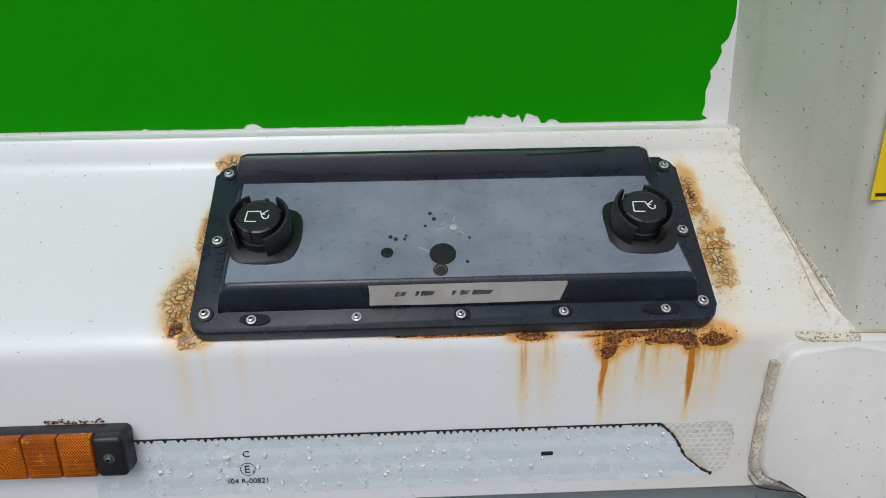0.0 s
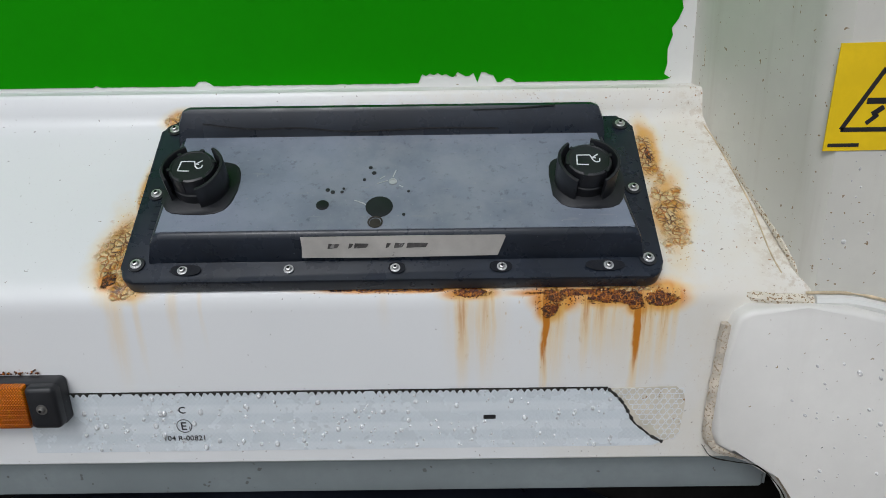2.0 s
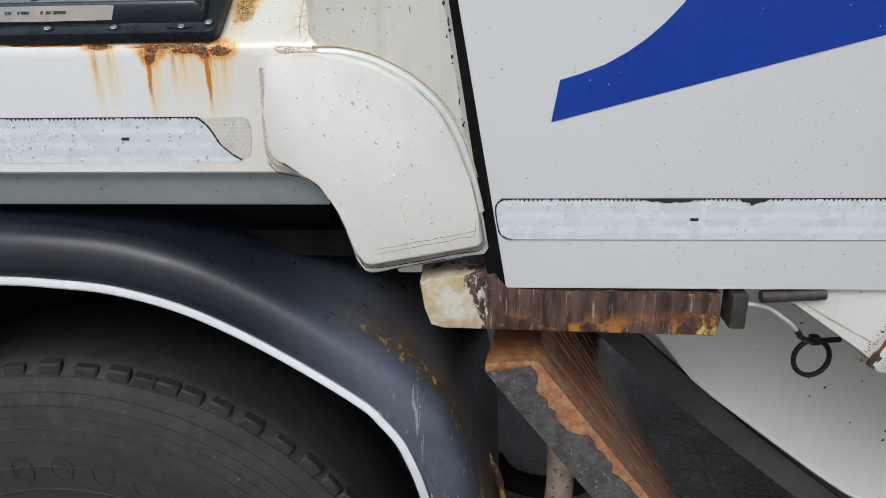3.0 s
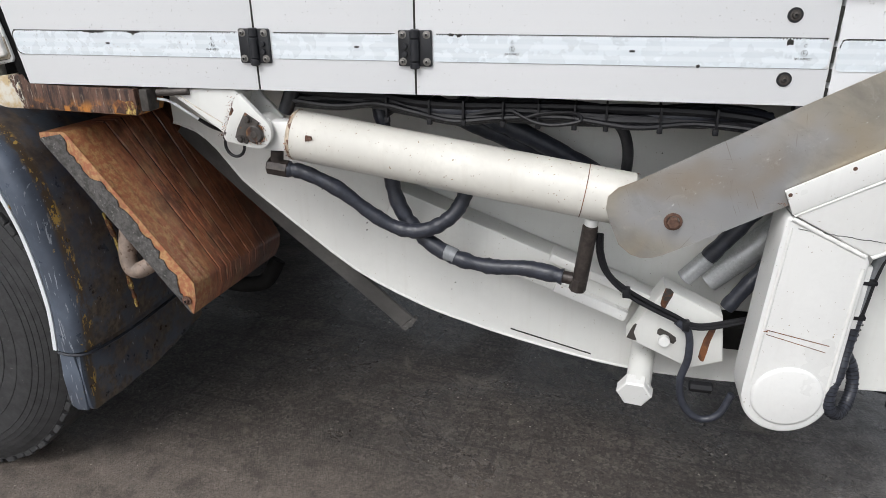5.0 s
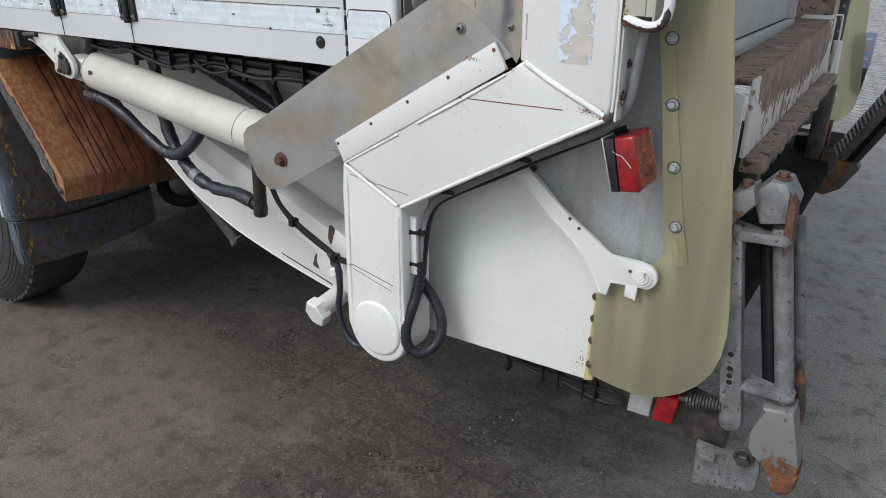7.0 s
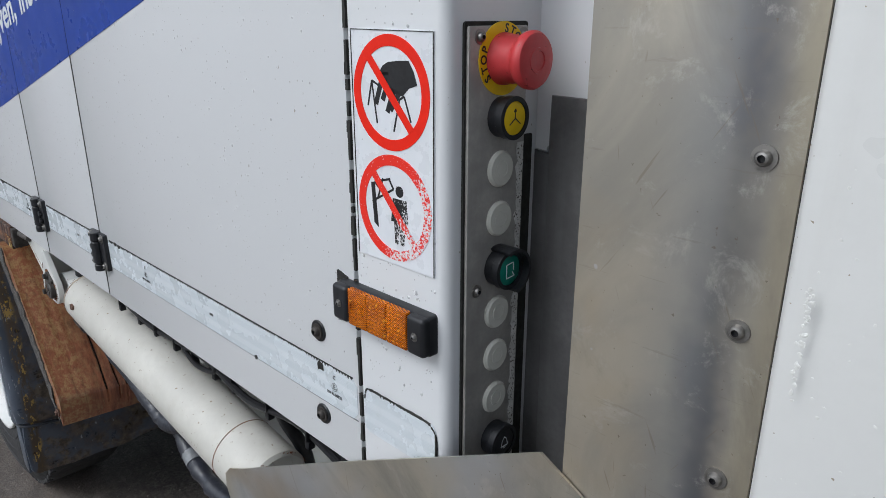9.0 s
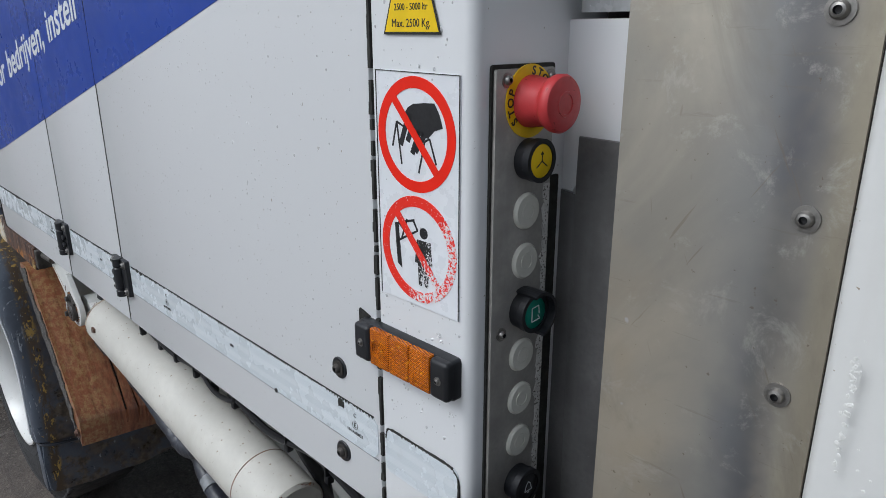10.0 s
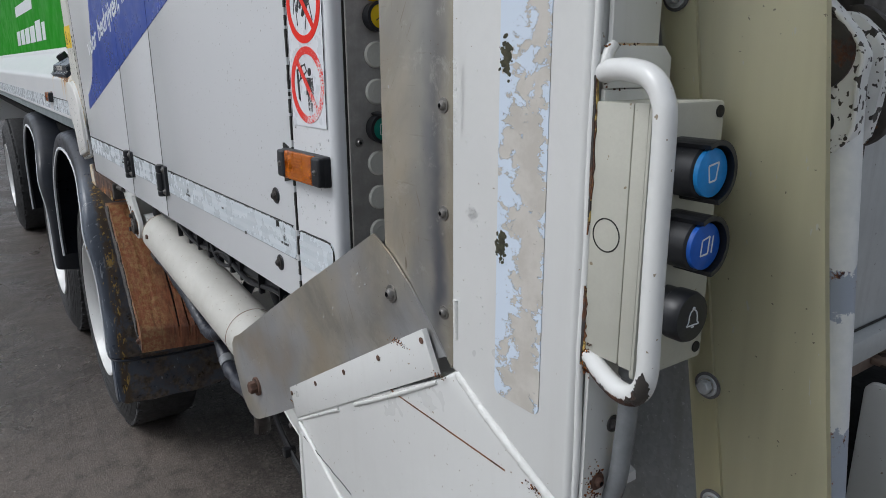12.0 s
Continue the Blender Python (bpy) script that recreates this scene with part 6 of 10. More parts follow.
# wheels added on the far side to block light under the truck
for k, near in enumerate(near_wheels):
    x = AX - 1.37 * k
    far_wheel = copy_thing(near, pose(x, 1.71, 0, 0, 0, 180) @ pose(-x, -1.71, 0) @ near.matrix_basis)
    tagged(far_wheel, "black truck tyre on the far side, added to block light", "wheel", "truck wheels")
# ---- underbody ----
under = thing("chassis", "dark chassis frame and axles under the truck, added to block light", "chassis", (-1, 1.7, 0.3))
# Dark boxes added to block light below; the last sheet darkens the rail gap.
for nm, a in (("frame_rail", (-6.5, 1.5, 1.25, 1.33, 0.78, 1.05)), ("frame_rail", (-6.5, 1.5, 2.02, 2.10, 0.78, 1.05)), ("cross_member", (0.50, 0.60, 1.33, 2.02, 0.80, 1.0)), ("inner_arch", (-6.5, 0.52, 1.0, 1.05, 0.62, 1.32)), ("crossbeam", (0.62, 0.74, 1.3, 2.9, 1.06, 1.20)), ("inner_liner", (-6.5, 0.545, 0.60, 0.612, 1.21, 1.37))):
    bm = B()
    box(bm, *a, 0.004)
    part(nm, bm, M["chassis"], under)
for x in (AX, AX - 1.37):
    bm = B()
    rod(bm, (x, 0.62, AZ), (x, 2.75, AZ), 0.075, 20)
    part("axle", bm, M["chassis"], under)
bm = B()
tube(bm, [(0.640, 0.60, 0.93), (0.640, 0.572, 0.85), (0.634, 0.555, 0.775), (0.648, 0.549, 0.738), (0.682, 0.553, 0.744), (0.74, 0.58, 0.785)], 0.0215, 14, 6)
part("bent_pipe", bm, M["palerust"], under, "rusty bent pipe with a rounded end")
bm = B()
tube(bm, [(0.54, 1.04, 0.53), (0.58, 1.02, 0.492), (0.66, 1.01, 0.478), (0.75, 1.02, 0.492), (0.79, 1.05, 0.56)], 0.026, 12, 6)
part("pipe", bm, M["chassis"], under)

# rusty bumper bracket
brack = thing("rusty_bracket", "heavily rusted steel bracket with flaking white and yellow paint", "bracket", (0.62, 0.48, 1.16))
bm = B()
prism(bm, [(0.441, 1.226), (0.446, 1.190), (0.454, 1.168), (0.470, 1.1635), (0.807, 1.157), (0.812, 1.175), (0.809, 1.214), (0.548, 1.2165), (0.535, 1.2395), (0.475, 1.2345), (0.455, 1.231)], 0.4630, 0.56, 0.004)
part("beam", bm, M["bracket"], brack)
bm = B()
box(bm, 0.500, 0.60, 0.50, 0.62, 1.225, 1.30, 0.004)
part("mount", bm, M["darksteel"], brack)
bm = B()
box(bm, 0.410, 0.442, 0.490, 0.520, 1.228, 1.262, 0.004, 2)
part("lug", bm, M["cream"], brack)
bm = B()
prism(bm, [(0.758, 1.1615), (0.806, 1.1600), (0.808, 1.178), (0.803, 1.1905), (0.785, 1.1870), (0.768, 1.1915), (0.757, 1.182), (0.761, 1.172)], 0.4618, 0.4635)
part("paint_patch", bm, M["patch"], brack, "left-over yellow paint")
bm = B()
box(bm, 0.822, 0.842, 0.462, 0.50, 1.168, 1.215, 0.003)
part("clamp", bm, M["darksteel"], brack)
bm = B()
rod(bm, (0.86, 0.475, 1.207), (0.935, 0.475, 1.212), 0.008, 12)
part("stud", bm, M["darksteel"], brack)

# wedge-shaped deflector board
wedge = thing("deflector_board", "rust-brown stained board with grooves and a crumbling grey edge", "board", (0.7, 0.8, 0.66))
ND = Vector((-0.797, 0, -0.604))                     # into the board, square to its face


def board_at(y, along_face, sunk=0.0):
    """A point of the board's face: 0 at its upper edge, 1 at its lower one."""
    t = (y - 0.483) / 0.467
    top, end = Vector((0.590 + 0.070 * t, y, 1.110 - 0.005 * t)), Vector((0.866 - 0.004 * t, y, 0.745 - 0.056 * t))
    return top.lerp(end, along_face) + ND * sunk


def board_back(y, along_face):
    t = (y - 0.483) / 0.467
    top, end = Vector((0.523 + 0.070 * t, y, 1.092)), Vector((0.848 - 0.012 * t, y, 0.664 - 0.040 * t))
    return top.lerp(end, along_face)


GROOVES = ((0.604, 0.0024, 0.0), (0.634, 0.0016, 0.10), (0.655, 0.0028, 0.0), (0.682, 0.0014, 0.0), (0.706, 0.0026, 0.05), (0.757, 0.0028, 0.0), (0.792, 0.0016, 0.0), (0.846, 0.0020, 0.0))
bm = B()
rr = random.Random(14)
lines = [(0.483, 0.0)] + [(0.4835 + 0.0075 * k, -0.0008 * (k % 3 == 1) - 0.0010 * (k % 5 == 2)) for k in range(1, 12)]
for y, w, _ in GROOVES:
    lines += [(y - w - 0.0015, 0.0), (y - w * 0.5, -0.0075), (y + w * 0.5, -0.0080), (y + w + 0.0015, -0.0006)]
lines += [(0.950, 0.0)]
secs = []
marks = (0.0, 0.015, 0.08, 0.16, 0.24, 0.32, 0.40, 0.48, 0.56, 0.64, 0.72, 0.80, 0.88, 0.95, 0.988, 1.0)
for i, (y, dep) in enumerate(lines):
    row = [board_back(y, 0.0) + Vector((0, 0, 0.012))]
    for q in marks:
        yy = y if i in (0, len(lines) - 1) else y + 0.0014 * math.sin(q * 13 + y * 90)
        edge = 0.004 if q in (0.0, 1.0) else 0.0
        row.append(board_at(yy, q, -dep + edge + (rr.uniform(0, 0.0012) if 0 < i < len(lines) - 1 else 0.0)))
    row += [board_at(y, 1.0, 0.0).lerp(board_back(y, 1.0), 0.5) + Vector((0.004, 0, 0)), board_back(y, 1.0), board_back(y, 0.5), board_back(y, 0.0)]
    secs.append([p[:] for p in row])
strip(bm, secs)
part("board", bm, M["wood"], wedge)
# Tubes darken the grooves by colour, beyond what their depth gives.
for i, (y, w, start) in enumerate(GROOVES):
    bm = B()
    tube(bm, [board_at(y + 0.0014 * math.sin(q * 13 + y * 90), q, 0.0045)[:] for q in [start + (0.99 - start) * k / 10 for k in range(11)]], w * 0.75, 6, 3, 0.7, i)
    part("groove", bm, M["groove"], wedge, "dark tube laid along a groove of the face")
# crumbling side, with a ragged line below the splintered lip
bm = B()
low, high = [], []
for k in range(41):
    q = k / 40
    low.append(board_back(0.483, q))
    high.append(board_at(0.483, q, 0.010 + 0.010 * rr.random() + 0.012 * (math.sin(q * 9.0) > 0.55) + (0.030 if q > 0.94 else 0.0)))
vs0 = [[bm.verts.new((p.x, 0.4805 - rr.uniform(0, 0.0022), p.z)) for p in row] for row in (low, [a.lerp(b, 0.33) for a, b in zip(low, high)], [a.lerp(b, 0.66) for a, b in zip(low, high)], high)]
back = [bm.verts.new((p.x, 0.4845, p.z)) for p in high]
for ra, rb in zip(vs0 + [vs0[-1]], vs0[1:] + [back]):
    if ra is rb:
        continue
    for k in range(40):
        bm.faces.new((ra[k], ra[k + 1], rb[k + 1], rb[k]))
part("crumbling_edge", bm, M["greyedge"], wedge, "grey crumbling laminated edge")
bolt(wedge, (0.838, 0.4805, 0.702), (0, -1, 0), 0.012, "dome", "rustbolt")

# ---- hopper shell ----
hopper = thing("hopper_shell", "white painted steel hopper shell with a curved underside", "hopper", (1.5, 1.5, 0.5))
CURVE = glide2([(0.700, 1.075), (0.790, 1.040), (0.880, 0.930), (1.010, 0.826), (1.176, 0.700), (1.349, 0.616), (1.487, 0.572), (1.621, 0.538), (1.825, 0.497), (1.973, 0.483), (2.12, 0.480)], 3)
bm = B()
prism(bm, CURVE + [(2.42, 0.49), (2.42, 1.215), (0.70, 1.215)], 0.742, 0.752, 0.002)
part("side_plate", bm, M["cream"], hopper)
bm = B()
secs = []
for x, z in CURVE + [(2.42, 0.49)]:
    secs.append([(x, 0.752, z + 0.012), (x, 0.752, z + 0.002), (x, 2.7, z + 0.002), (x, 2.7, z + 0.012)])
strip(bm, secs)
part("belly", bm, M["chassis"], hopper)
bm = B()
tube(bm, [(x, 0.7435, z + 0.003) for x, z in CURVE[:-2:2]], 0.004, 6, 2)
part("rim_edge", bm, M["weld"], hopper)
bm = B()
rr = random.Random(6)
for x0, x1 in ((1.60, 1.80),):
    x = x0
    while x < x1:
        w = rr.uniform(0.004, 0.02)
        z = 0.5425 - (x - 1.6) * 0.24 + 0.024
        prism(bm, [(x, z), (x + w, z - w * 0.22), (x + w, z - w * 0.22 + 0.003), (x, z + 0.003 + 0.002 * rr.random())], 0.7408, 0.743)
        x += w
for _ in range(40):
    x, z = rr.uniform(0.95, 2.0), rr.uniform(0.62, 1.1)
    if z < 0.56 + max(0, 1.5 - x) * 0.62 + 0.06:
        continue
    w = rr.uniform(0.0008, 0.003)
    prism(bm, [(x - w, z - w), (x + w, z - w * 0.5), (x + w * 0.3, z + w)], 0.7408, 0.743)
tagged(part("paint_chips", bm, M["blackdirt"], hopper), kind="stuff")
# hanging rubber strip
strap = thing("rubber_strip", "grey frayed rubber strip hanging under the hopper edge", "rubber strip", (1.0, 0.8, 0.52))
bm = B()
secs = []
for x, z in glide2([(0.690, 1.060), (0.760, 0.990), (0.926, 0.838), (1.05, 0.735), (1.18, 0.630), (1.300, 0.528)], 3):
    secs.append([(x - 0.018, 0.795, z - 0.020), (x + 0.020, 0.782, z + 0.018), (x + 0.022, 0.790, z + 0.019), (x - 0.016, 0.803, z - 0.020)])
strip(bm, secs)
part("strip", bm, M["stripgrey"], strap)
bm = B()
prism(bm, [(1.284, 0.508), (1.322, 0.546), (1.332, 0.538), (1.322, 0.528), (1.318, 0.516), (1.306, 0.512), (1.300, 0.500)], 0.786, 0.803, 0.001)
part("frayed_end", bm, M["greyedge"], strap, "frayed lower end")

# sloping channel beam and pivot block
beam = thing("pivot_beam", "white channel beam with a chipped pivot block", "beam", (1.6, 0.66, 0.6))
bd = (Vector((2.03, 0, 0.655)) - Vector((1.31, 0, 0.925))).normalized()
bn = Vector((-bd.z, 0, bd.x))
BM = Matrix(((bd.x, 0, bn.x, 1.31), (0, 1, 0, 0), (bd.z, 0, bn.z, 0.925), (0, 0, 0, 1)))
bm = B()
box(bm, 0.0, 0.62, 0.66, 0.742, -0.045, 0.040, 0.006, 2, BM)
part("beam", bm, M["cream"], beam)
bm = B()
box(bm, 0.44, 0.62, 0.640, 0.70, -0.036, -0.010, 0.004, 2, BM)
box(bm, 0.40, 0.66, 0.640, 0.70, 0.030, 0.052, 0.004, 2, BM)
part("rail", bm, M["white"], beam)
bm = B()
prism(bm, [(1.905, 0.700), (1.955, 0.792), (2.085, 0.730), (2.100, 0.620), (2.030, 0.592), (1.885, 0.655)], 0.600, 0.66, 0.005)
part("block", bm, M["cream"], beam)
for poly in ([(1.950, 0.752), (1.957, 0.790), (1.975, 0.782), (1.968, 0.760), (1.958, 0.735)], [(1.885, 0.658), (1.897, 0.690), (1.905, 0.694), (1.900, 0.672), (1.908, 0.652)], [(2.045, 0.625), (2.052, 0.675), (2.068, 0.715), (2.076, 0.712), (2.066, 0.668), (2.058, 0.615)], [(1.950, 0.676), (1.956, 0.690), (1.992, 0.670), (1.990, 0.655), (1.982, 0.655)]):
    bm = B()
    prism(bm, glide2(poly + poly[:1], 2)[:-1], 0.5988, 0.6005)
    part("chipped_patch", bm, M["hubrust"], beam)
bm = B()
rod(bm, (1.967, 0.601, 0.662), (1.967, 0.585, 0.662), 0.013, 18, 0.002)
part("pin", bm, M["white"], beam)
bm = B()
rod(bm, (2.055, 0.70, 0.775), (2.235, 0.70, 0.955), 0.032, 20)
part("piston", bm, M["galv"], beam)
bm = B()
rod(bm, (2.00, 0.66, 0.79), (2.045, 0.66, 0.845), 0.020, 12, 0.002)
part("hose_end", bm, M["galv"], beam)
bm = B()
tube(bm, [(2.04, 0.66, 0.84), (2.09, 0.66, 0.91), (2.14, 0.67, 0.98), (2.17, 0.68, 1.06)], 0.0185, 12, 6, 0.2)
part("hose", bm, M["hose"], beam)
bm = B()
tube(bm, [(2.095, 0.64, 0.735), (2.13, 0.645, 0.79), (2.18, 0.66, 0.86)], 0.017, 12, 6, 0.2)
part("hose", bm, M["hose"], beam)
hexbar = thing("hex_end_bar", "white painted round bar with a hexagonal end", "bar", (1.92, 0.62, 0.53))
bm = B()
rod(bm, (1.920, 0.575, 0.541), (1.945, 0.80, 0.595), 0.029, 20)
part("bar", bm, M["cream"], hexbar)
bm = B()
lathe(bm, [(0, 0), (0.036, 0), (0.0405, 0.004), (0.0405, 0.030), (0.036, 0.034), (0, 0.034)], along((1.912, 0.560, 0.530), (1.922, 0.640, 0.549)), 6)
part("hex_head", bm, M["white"], hexbar)

# ---- hydraulic cylinder ----
cyl = thing("hydraulic_cylinder", "long white hydraulic cylinder with rust at its mountings", "hydraulic cylinder", (1.5, 0.51, 0.98))
CA, CB = Vector((1.142, 0.520, 1.119)), Vector((1.866, 0.536, 1.010))
bm = B()
d = (CB - CA).normalized()
lathe(bm, [(0, 0), (0.040, 0), (0.050, 0.004), (0.0545, 0.010), (0.0545, (CB - CA).length - 0.10), (0.0552, (CB - CA).length - 0.099), (0.0552, (CB - CA).length - 0.006), (0.050, (CB - CA).length), (0, (CB - CA).length)], along(CA, CB), 40)
part("barrel", bm, M["cylpaint"], cyl)
bm = B()
ring(bm, along(CA + d * ((CB - CA).length - 0.1), CB), 0.054, 0.0556, 0.0016, 40)
part("weld_line", bm, M["rust"], cyl, "thin rusty joint line")
bm = B()
rr = random.Random(5)
mm = along(CA, CB)
for base, n, spread in ((0.010, 260, 0.004), ((CB - CA).length - 0.008, 420, 0.005)):
    for _ in range(n):
        a = rr.choice((0.3, 1.1, 2.2, 3.4, 4.0, 5.2)) + rr.gauss(0, 0.13)
        h = base + rr.gauss(0, spread)
        p = Vector((0.0542 * math.cos(a), 0.0542 * math.sin(a), h))
        grain(bm, mm @ p, rr.uniform(0.0004, 0.0013), rr, (mm.to_3x3() @ Vector((p.x, p.y, 0)))[:])
tagged(part("rust_spots", bm, M["crust"], cyl), kind="stuff")
bm = B()
lathe(bm, [(0.0412, -0.0006), (0.0500, 0.0030), (0.0550, 0.0098), (0.0551, 0.0135), (0.0540, 0.0136)], along(CA, CB), 40)
part("stained_shoulder", bm, M["stained"], cyl, "rust-stained shoulder of the barrel")
bm = B()
lathe(bm, [(0, -0.020), (0.036, -0.020), (0.036, 0.020), (0, 0.020)], Matrix.Translation((1.085, 0.51, 1.126)) @ FRONT, 24)
box(bm, 1.085, 1.160, 0.49, 0.53, 1.086, 1.152, 0.006)
part("clevis_eye", bm, M["white"], cyl)
bm = B()
prism(bm, [(1.006, 1.118), (1.046, 1.208), (1.057, 1.210), (1.095, 1.170)] + arc(1.083, 1.132, 0.036, 35, -105, 8) + [(1.012, 1.108)], 0.4680, 0.4790, 0.002)
part("bracket_plate", bm, M["cream"], cyl)
bm = B()
prism(bm, [(1.006, 1.118), (1.046, 1.208), (1.057, 1.210), (1.095, 1.170)] + arc(1.083, 1.132, 0.036, 35, -105, 8) + [(1.012, 1.108)], 0.541, 0.552, 0.002)
part("bracket_plate", bm, M["cream"], cyl)
bm = B()
prism(bm, [(0.885, 1.215), (1.040, 1.218), (1.050, 1.208), (1.008, 1.114), (0.994, 1.136), (0.900, 1.195)], 0.478, 0.60, 0.003)
part("bracket_root", bm, M["cream"], cyl)
bm = B()
tube(bm, [(1.050, 0.4745, 1.207), (1.036, 0.4735, 1.178), (1.020, 0.4735, 1.144), (1.007, 0.4745, 1.113)], 0.0052, 8, 6, 0.7, 4)
part("rusty_weld", bm, M["hubrust"], cyl, "dark rusted weld seam")
bm = B()
tube(bm, [(0.905, 0.4782, 1.204), (0.950, 0.4780, 1.176), (1.003, 0.4782, 1.146)], 0.0012, 6, 6, 0.8, 9)
part("seam_line", bm, M["oldbead"], cyl)
bm = B()
rr = random.Random(77)
for _ in range(130):
    t, o = rr.random(), abs(rr.gauss(0, 0.006))
    grain(bm, (1.006 + 0.040 * t - 0.006 - o, 0.4778, 1.113 + 0.088 * t + 0.003), rr.uniform(0.0003, 0.0010), rr, (0, -1, 0))
for _ in range(170):
    a, q = rr.choice((0.6, 1.0, 4.2, 4.9, 5.6)) + rr.gauss(0, 0.25), 0.0185 + abs(rr.gauss(0, 0.0045))
    grain(bm, (1.083 + q * math.cos(a), 0.4676, 1.129 + q * math.sin(a)), rr.uniform(0.0004, 0.0012), rr, (0, -1, 0))
tagged(part("rust_grains", bm, M["crust"], cyl), kind="stuff")
bm = B()
prism(bm, [(1.064, 1.173), (1.095, 1.153), (1.061, 1.106), (1.036, 1.119), (1.044, 1.140)], 0.4630, 0.4682, 0.0015)
part("keeper_plate", bm, M["darksteel"], cyl, "dark keeper plate with two bolts")
bm = B()
rod(bm, (1.083, 0.470, 1.129), (1.083, 0.4575, 1.129), 0.0185, 20, 0.002)
part("pin", bm, M["hubrust"], cyl)
bm = B()
lathe(bm, [(0.0075, 0), (0.0075, 0.0012), (0.0050, 0.0014), (0.0045, 0.0003), (0, 0.0003)], Matrix.Translation((1.083, 0.4576, 1.129)) @ FRONT, 16)
part("pin_bore", bm, M["darksteel"], cyl)
for x, z in ((1.072, 1.160), (1.050, 1.118)):
    bolt(cyl, (x, 0.4632, z), (0, -1, 0), 0.009, "hex", "darksteel")
bm = B()
prism(bm, [(1.194, 1.117), (1.210, 1.121), (1.208, 1.128), (1.196, 1.130)], 0.4652, 0.4700)
part("bare_patch", bm, M["rustbolt"], cyl)
# hoses and fittings of the cylinder
hose = thing("hydraulic_hose", "dark wrapped hydraulic hoses below the cylinder", "hose", (1.4, 0.56, 0.81))
bm = B()
tube(bm, [(1.125, 0.515, 1.040), (1.165, 0.520, 1.032), (1.236, 0.53, 0.995), (1.307, 0.545, 0.936), (1.366, 0.55, 0.905), (1.427, 0.552, 0.905), (1.485, 0.56, 0.940), (1.512, 0.585, 0.990), (1.52, 0.63, 1.06)], 0.0165, 12, 8, 0.22, 2)
part("hose", bm, M["hose"], hose)
bm = B()
tube(bm, [(1.310, 0.60, 1.205), (1.334, 0.585, 1.090), (1.351, 0.58, 0.970), (1.400, 0.575, 0.893), (1.475, 0.565, 0.845), (1.567, 0.56, 0.826), (1.654, 0.56, 0.828), (1.735, 0.550, 0.820)], 0.0175, 12, 8, 0.28, 3)
part("hose", bm, M["hose"], hose)
bm = B()
rod(bm, (1.080, 0.515, 1.046), (1.130, 0.515, 1.040), 0.020, 8, 0.003)
rod(bm, (1.100, 0.515, 1.050), (1.106, 0.512, 1.085), 0.014, 12, 0.002)
part("elbow_fitting", bm, M["fitting"], hose)
bm = B()
rod(bm, (1.725, 0.552, 0.821), (1.775, 0.541, 0.818), 0.014, 10, 0.002)
rod(bm, (1.770, 0.540, 0.800), (1.786, 0.535, 0.950), 0.0165, 14, 0.003)
rod(bm, (1.767, 0.540, 0.795), (1.771, 0.540, 0.825), 0.0185, 8, 0.002)
part("elbow_fitting", bm, M["fitting"], hose, "brown oily elbow fitting")
bm = B()
rod(bm, (1.786, 0.535, 0.950), (1.788, 0.533, 0.968), 0.0145, 14, 0.002)
part("fitting_collar", bm, M["white"], hose)
bm = B()
rod(bm, (1.466, 0.566, 0.850), (1.492, 0.563, 0.841), 0.0188, 14)
part("tape_band", bm, M["greycable"], hose)
for k, pts in enumerate(([(1.40, 0.62, 1.20), (1.47, 0.64, 1.15), (1.58, 0.66, 1.10), (1.72, 0.68, 1.03), (1.86, 0.69, 0.95)], [(1.49, 0.60, 1.19), (1.54, 0.61, 1.16), (1.64, 0.63, 1.11), (1.76, 0.66, 1.04), (1.90, 0.68, 0.95)])):
    bm = B()
    tube(bm, pts, 0.021, 12, 8, 0.15, 9 + k)
    part("hose", bm, M["hose"], hose)
bm = B()
tube(bm, [(1.80, 0.56, 1.178), (1.832, 0.56, 1.150), (1.848, 0.57, 1.10), (1.846, 0.60, 1.03), (1.83, 0.62, 0.95)], 0.0115, 10, 8)
part("corrugated_hose", bm, M["cable"], hose)
# cable harness along the body edge
harness = thing("cable_harness", "bundle of black cables tied along the body edge", "cables", (1.7, 0.53, 1.16))
rr = random.Random(31)
for k in range(9):
    bm = B()
    oy, oz = rr.uniform(-0.020, 0.022), rr.uniform(-0.013, 0.013)
    pts = [(x, 0.535 + oy + rr.uniform(-0.006, 0.006), z + oz + rr.uniform(-0.007, 0.007)) for x, z in ((1.15, 1.200), (1.25, 1.200), (1.34, 1.198), (1.42, 1.184), (1.50, 1.176), (1.60, 1.182), (1.72, 1.180), (1.85, 1.180), (1.96, 1.183), (2.075, 1.178), (2.12, 1.15))]
    tube(bm, pts, rr.choice((0.0045, 0.0055, 0.0075, 0.009)), 8, 6)
    part("cable", bm, M["cable"], harness)
bm = B()
tube(bm, [(1.16, 0.545, 1.196), (1.30, 0.540, 1.194), (1.46, 0.538, 1.178), (1.62, 0.540, 1.182), (1.80, 0.540, 1.178), (1.98, 0.542, 1.184), (2.10, 0.545, 1.180)], 0.0165, 10, 8, 0.3, 4)
part("wrapped_trunk", bm, M["hose"], harness)
bm = B()
tube(bm, [(1.62, 0.512, 1.186), (1.66, 0.508, 1.168), (1.70, 0.506, 1.163), (1.75, 0.508, 1.172), (1.74, 0.51, 1.186), (1.68, 0.51, 1.184), (1.64, 0.51, 1.172)], 0.004, 8, 6)
part("cable_loop", bm, M["cable"], harness)
